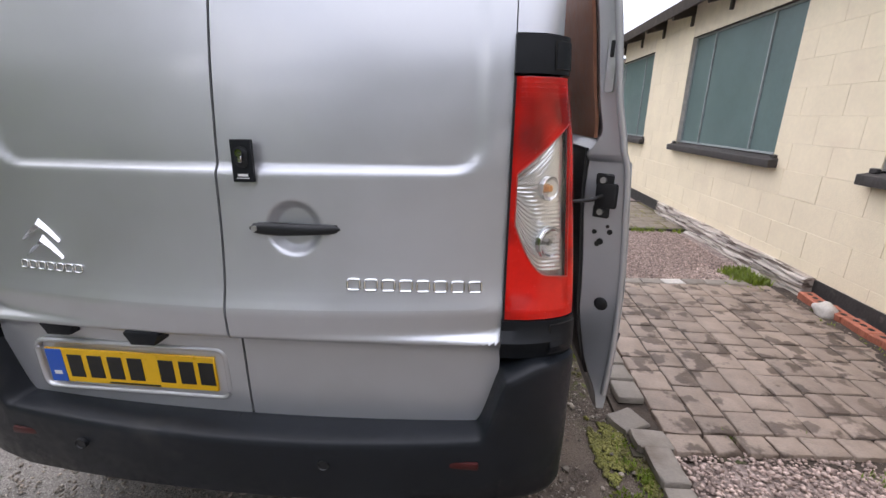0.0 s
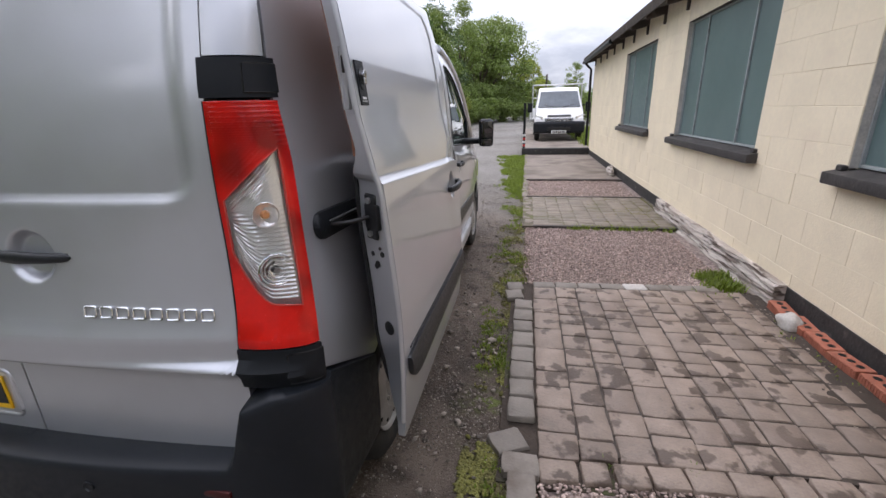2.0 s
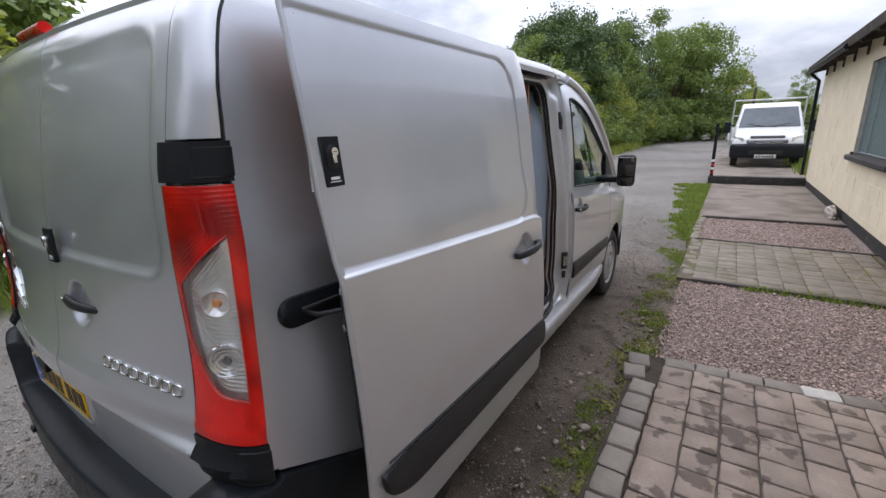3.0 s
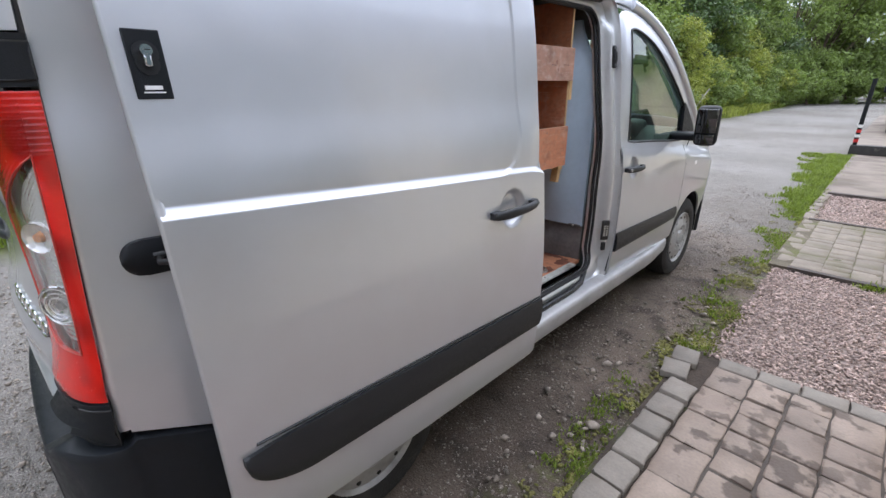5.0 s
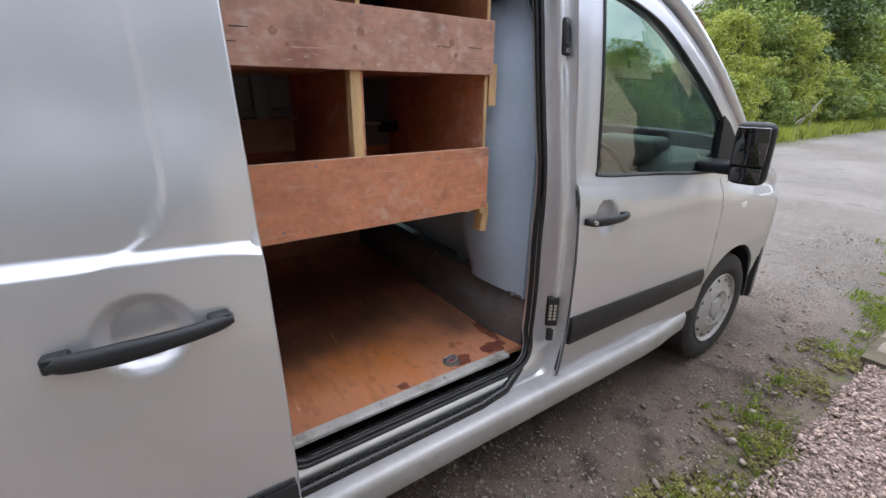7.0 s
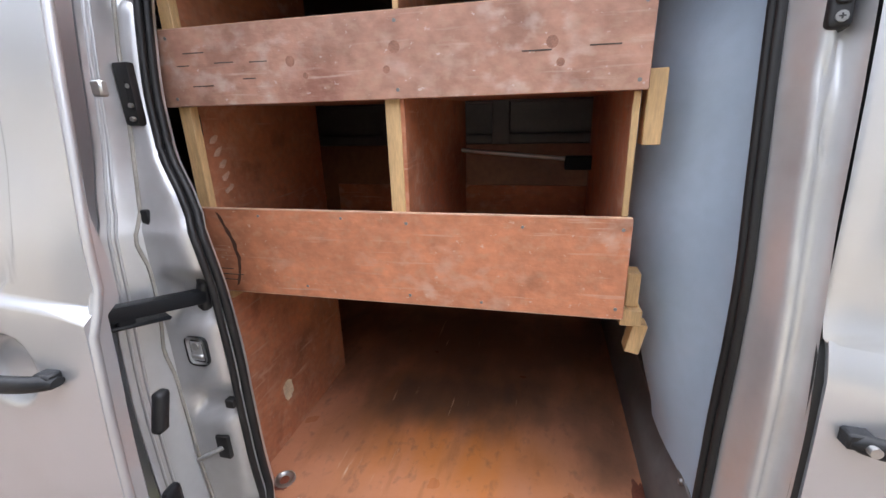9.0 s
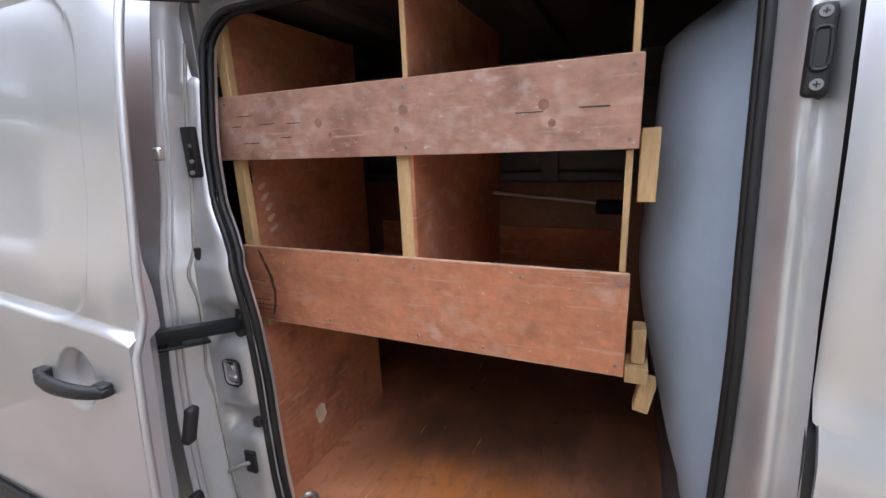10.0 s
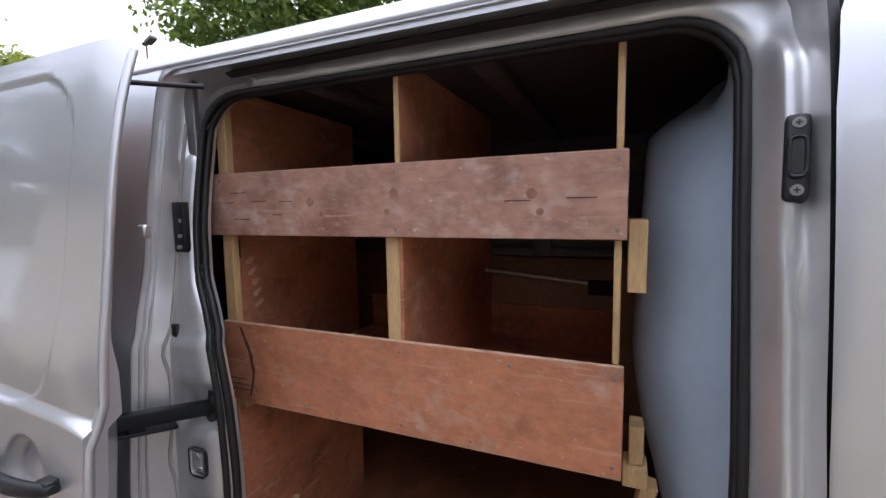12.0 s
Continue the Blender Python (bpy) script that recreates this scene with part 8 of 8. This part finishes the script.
places = {
    # t_big at negative y: unseen, added so the rear doors reflect something dark
    id(t_big): (t_big, [(-7.9, 24.3, .82), (-7.8, 27.5, .95), (-8.2, 33.0, 1.05), (-7.5, 40.0, 1.15), (-10.5, 32.0, 1.0), (-1.5, -13.5, 1.0), (3.2, -15.0, 1.1), (8.0, -12.0, 1.0)]),
    id(t_mid): (t_mid, [(-7.4, 22.2, .85), (-6.8, 29.5, .95), (-6.8, 36.5, 1.1), (-5.4, 52.0, 1.5), (-1.6, 50.0, 1.5), (-3.4, 47.0, 1.4), (-9.6, -1.4, .85), (-9.8, -4.6, .9), (-8.4, -7.2, .9), (-8.8, -12.5, .9), (-8.2, -18.5, .7), (-7.6, -25.0, .8), (-3.0, -30.0, .9), (3.5, -32.0, .9)]),
    id(t_pale): (t_pale, [(-6.2, 18.4, .80), (-5.9, 23.0, .85), (-6.0, 31.5, 1.0), (-15.0, -36.0, 2.45), (1.0, 62.0, 1.5)]),
    id(t_over): (t_over, [(-10.5, -8.2, 1.0)]),
    id(t_airy): (t_airy, [(-5.2, 44.0, 1.05), (-6.4, 37.0, .85), (6.0, 47.0, .52), (-3.5, 66.0, 1.1)]),
    id(shrub): (shrub, [(-5.6, 15.0, 1.0), (-5.4, 20.4, .8), (-5.2, 25.5, 1.0), (-5.2, 28.8, 1.1), (-5.0, 33.5, 1.2), (-4.8, 38.0, 1.4), (-4.4, 45.0, 1.6), (-4.6, 41.5, 1.5), (-3.2, 43.8, 1.5), (-1.6, 46.5, 1.5), (-0.2, 48.5, 1.4), (-3.0, 49.0, 2.2), (0.9, 51.0, 1.3), (-6.9, -0.6, 1.4), (-6.9, 1.8, 1.5), (-6.9, 4.6, 1.4), (-6.3, 7.4, 1.05), (-6.3, 10.2, 1.1), (-6.8, -3.2, 1.3), (-7.0, -5.8, 1.4), (-7.0, -9.4, 1.5), (-7.0, -14.0, 1.6), (-6.5, -21.0, 1.8), (-3.0, 58.0, 2.0), (3.0, 66.0, 2.2), (7.0, 62.0, 1.8), (5.4, 38.0, 1.1), (7.4, 40.0, 1.2)]),
    id(shrub_p): (shrub_p, [(-5.7, 17.2, .9), (-5.5, 22.6, .75), (-5.4, 27.2, .9), (-6.8, 0.5, 1.4), (-6.2, 6.0, 1.0), (-6.0, 12.6, 1.0), (-5.4, 36.0, 1.3)]),
}
spin = random.Random(5)
for src, rows in places.values():
    for i, (x, y, s) in enumerate(rows):
        stand(src, x, y, s, spin.uniform(0, 6.28), first=(i == 0))
# broken fence rails among the shrubs
fence = thing("broken_fence", "broken grey wooden fence rails", "fence", (-4.55, 21.2, 0))
for a, b in (((0, 0, 0), (0, 0.05, 1.0)), ((0.1, 1.4, 0), (0.05, 1.3, 1.1)), ((0, -0.2, 0.35), (0.1, 1.6, 0.95)), ((0, 0.2, 0.2), (0.1, 1.9, 1.3))):
    tube("rail", [a, b], 0.028, GREYWOOD, fence, 6)
# low far wooded skyline
def far_woods():
    g = np.random.default_rng(9)
    cl = [(x + g.normal(0, 4), 170 + g.normal(0, 8), g.uniform(1, 5.5), 5.5, 4, 3.2) for x in range(-160, 220, 4)]
    v, f = leaf_cloud(cl, 110, 0.8, g)
    tagged(soup("far_woods", v, f, LEAFDARK), "low line of distant woods", "woods", kind="stuff")


far_woods()


# ---- pieces of the wall and the paving ----
def bevel_block(name, sx_, sy_, sz_, r):
    """A small chamfered block, open at the back (x+)."""
    x0, x1 = 0.0, sx_
    ring0 = [(x1, -sy_ / 2, -sz_ / 2), (x1, sy_ / 2, -sz_ / 2), (x1, sy_ / 2, sz_ / 2), (x1, -sy_ / 2, sz_ / 2)]
    ring1 = [(r, y, z) for _, y, z in ring0]
    ring2 = [(x0, y - math.copysign(r, y), z - math.copysign(r, z)) for _, y, z in ring0]
    vs_ = ring0 + ring1 + ring2
    fs_ = [(a, (a + 1) % 4, 4 + (a + 1) % 4, 4 + a) for a in range(4)] + [(4 + a, 4 + (a + 1) % 4, 8 + (a + 1) % 4, 8 + a) for a in range(4)] + [(8, 9, 10, 11)]
    me = bpy.data.meshes.new(name)
    me.from_pydata(vs_, [], [tuple(reversed(q)) for q in fs_])
    return me


BH, BL = 0.2235, 0.448
meshes = {}


def wall_block(y0, y1, z0, z1):
    key = (round(y1 - y0, 3), round(z1 - z0, 3))
    if key not in meshes:
        me = bevel_block("block", 0.010, key[0] - 0.002, key[1] - 0.002, 0.0025)
        me.materials.append(CREAM)
        meshes[key] = me
    ob = new("block", meshes[key])
    ob.parent = wall
    ob.location = (WALL_X - 0.002 + random.uniform(-0.0015, 0.0015), (y0 + y1) / 2, (z0 + z1) / 2)
    ob.rotation_euler = (random.gauss(0, 0.002), random.gauss(0, 0.003), random.gauss(0, 0.002))


bot = 0.186
rows_z = [bot] + [SILL_Z - 0.10 - BH * k for k in (3, 2, 1)] + [SILL_Z - 0.10 + BH * k for k in range(0, 9)]
rows_z = [z for z in sorted(set(round(v, 4) for v in rows_z)) if z < EAVE_Z + 0.06]
for r in range(len(rows_z) - 1):
    z0, z1 = rows_z[r], rows_z[r + 1]
    if z1 - z0 < 0.05:
        continue
    spans = [(-1.2, 12.95)]
    if z1 > SILL_Z - 0.05 and z0 < HEAD_Z - 0.02:
        spans = [(-1.2, WIN_ROWS[0][0]), (WIN_ROWS[0][1], WIN_ROWS[1][0]), (WIN_ROWS[1][1], WIN_ROWS[2][0]), (WIN_ROWS[2][1], 12.95)]
    for a, b in spans:
        y = a - (BL / 2 if r % 2 else 0.0)
        while y < b - 0.01:
            y0, y1 = max(y, a), min(y + BL, b)
            if y1 - y0 > 0.03:
                wall_block(y0, y1, z0, z1)
            y += BL


# hollow red bricks along the wall
def hollow_brick():
    L, W, H = 0.215, 0.1025, 0.065
    bm = bmesh.new()
    add_box(bm, -W / 2, W / 2, -L / 2, L / 2, 0, H, 0.004)
    for k in range(11):
        y = -L / 2 + 0.012 + k * 0.0191
        add_box(bm, -W / 2 - 0.0025, -W / 2 + 0.002, y, y + 0.010, 0.006, H - 0.006)
    me = bpy.data.meshes.new("brick")
    bm.to_mesh(me)
    bm.free()
    me.materials.append(BRICK)
    return me


brick_me = hollow_brick()
hole_bm = bmesh.new()
add_cyl(hole_bm, (0, 0, 0.060), (0, 0, 0.0665), 0.019, None, 14)
hole_me = bpy.data.meshes.new("brick_holes")
hole_bm.to_mesh(hole_me)
hole_bm.free()
hole_me.materials.append(INK)
for k in range(6):
    y = 2.255 - 0.222 * k
    ob = tagged(new("brick", brick_me), "red perforated brick laid along the wall", "brick", group="bricks along the wall")
    ob.matrix_world = pose(3.225 + random.uniform(-0.008, 0.006) + (0.012 if k > 3 else 0), y, 0.018, random.gauss(0, 2), random.gauss(0, 2), random.gauss(0, 3))
    for dy_ in (-0.062, 0.0, 0.062):
        h_ = new("hole", hole_me)
        h_.parent = ob
        h_.location = (0, dy_, 0)
dusty_me = brick_me.copy()
dusty_me.materials.clear()
dusty_me.materials.append(DUSTYBRICK)
for m in (pose(3.230, 0.90, 0.018, 0, 2, 4), pose(3.238, 0.93, 0.083, 3, -4, -6)):
    ob = tagged(new("brick", dusty_me), "pale dusty brick at the end of the row", "brick", group="bricks along the wall")
    ob.matrix_world = m


def sett_mesh(w, l, h, seed):
    g = random.Random(seed)
    bm = bmesh.new()
    nx_, ny_ = max(2, int(w / 0.05)), max(2, int(l / 0.05))
    r = 0.006
    j = lambda s: g.uniform(-s, s)
    xs_ = [-w / 2, -w / 2 + r] + [lerp(-w / 2 + r, w / 2 - r, i / nx_) for i in range(1, nx_)] + [w / 2 - r, w / 2]
    ys_ = [-l / 2, -l / 2 + r] + [lerp(-l / 2 + r, l / 2 - r, i / ny_) for i in range(1, ny_)] + [l / 2 - r, l / 2]
    grid = {}
    for a, x in enumerate(xs_):
        for b, y in enumerate(ys_):
            e = (a in (0, len(xs_) - 1)) + (b in (0, len(ys_) - 1))
            z = h - (0.0045 if e == 1 else 0.009 if e == 2 else 0) + j(0.0014)
            cx = x * (0.97 if e == 2 else 1) + (j(0.004) if e else 0)
            cy = y * (0.97 if e == 2 else 1) + (j(0.004) if e else 0)
            grid[a, b] = bm.verts.new((cx, cy, z))
    A, B = len(xs_), len(ys_)
    for a in range(A - 1):
        for b in range(B - 1):
            bm.faces.new((grid[a, b], grid[a + 1, b], grid[a + 1, b + 1], grid[a, b + 1]))
    rim = [(a, 0) for a in range(A)] + [(A - 1, b) for b in range(1, B)] + [(a, B - 1) for a in range(A - 2, -1, -1)] + [(0, b) for b in range(B - 2, 0, -1)]
    low = {k: bm.verts.new((grid[k].co.x, grid[k].co.y, -0.01)) for k in rim}
    for p, q in zip(rim, rim[1:] + rim[:1]):
        bm.faces.new((grid[p], low[p], low[q], grid[q]))
    me = bpy.data.meshes.new("sett")
    bm.to_mesh(me)
    bm.free()
    me.shade_smooth()
    me.set_sharp_from_angle(angle=radians(50))
    return me


sett_cache = {}


def lay(parent, x, y, w, l, material, z=0.012, tilt=0.45, rot=0.0):
    key = (max(4, round(w / 0.02)), max(4, round(l / 0.02)), material.name, random.randrange(3))
    if key not in sett_cache:
        joint = 0.005 if material is SETTDULL else 0.011
        me = sett_mesh(key[0] * 0.02 - joint, key[1] * 0.02 - joint, 0.026, hash(key[:2]) % 999 + key[3])
        me.materials.append(material)
        sett_cache[key] = me
    ob = new("sett", sett_cache[key])
    ob.parent = parent
    ob.matrix_world = pose(x, y, z + random.gauss(0, 0.0012), random.gauss(0, tilt), random.gauss(0, tilt), rot + random.gauss(0, 0.6))


def courses(parent, x0, x1, y0, y1, width, material=SETT, skew=0.0):
    """Courses running along y, of mixed block lengths, with a few big blocks."""
    x, c = x0, 0
    while x < x1 - 0.04:
        w = min(width * (1.0 if c % 3 else 1.08), x1 - x)
        y = y0 + skew * (x - x0)
        end = y1 + skew * (x - x0)
        while y < end - 0.03:
            l = random.choice((0.12, 0.14, 0.16, 0.16, 0.18, 0.24) if material is SETT else (0.12, 0.18, 0.18, 0.24, 0.24))
            if end - (y + l) < 0.08:
                l = end - y
            lay(parent, x + w / 2, y + l / 2, w, l, material)
            y += l
        x += w
        c += 1


random.seed(12)
courses(pave_1, 1.530, 3.10, 0.690, 2.512, 0.16, skew=0.06)
y = 1.53
while y < 3.10:                        # header rows at both ends
    l = random.choice((0.13, 0.14, 0.16))
    lay(pave_1, y + l / 2, 0.631 + 0.06 * (y - 1.53), l, 0.115, SETT, rot=3)
    y += l + 0.002
y = 1.53
while y < 2.95:
    lay(pave_1, y + 0.09, 2.572 + 0.06 * (y - 1.53), 0.178, 0.11, KERB if abs(y - 2.25) > 0.09 else STONE, rot=3)
    y += 0.18
y = 0.90
while y < 2.46:                        # kerb course beside the lane
    l = random.choice((0.14, 0.16, 0.18))
    lay(pave_1, 1.455 - (0.07 if y > 2.2 else 0), y + l / 2, 0.14, l, KERB, 0.022, 2.0, 8 if y > 2.2 else 0)
    y += l + 0.004
lay(pave_1, 1.40, 0.775, 0.16, 0.14, KERB, 0.002, 2.0, 28)
lay(pave_1, 1.455, 0.635, 0.15, 0.115, KERB, 0.018, 1.5, 3)
y = -1.25
while y < 0.50:                        # kerb along the near gravel
    lay(pave_1, 1.472 - 0.02 * y, y + 0.10, 0.12, 0.20, KERB, 0.018, 1.8, 3)
    y += 0.205
courses(pave_2, 1.56, 3.24, 4.49, 6.27, 0.18, SETTDULL)
y = 4.6
while y < 6.2:
    lay(pave_2, 1.49 + random.gauss(0, 0.012), y + 0.09, 0.12, 0.18, SETTDULL, 0.010, 3.0)
    y += 0.21
y = 6.4
while y < 8.0:
    lay(pave_2, 1.44 + random.gauss(0, 0.012), y + 0.1, 0.10, 0.20, SETTDULL, 0.006, 3.0)
    y += 0.23
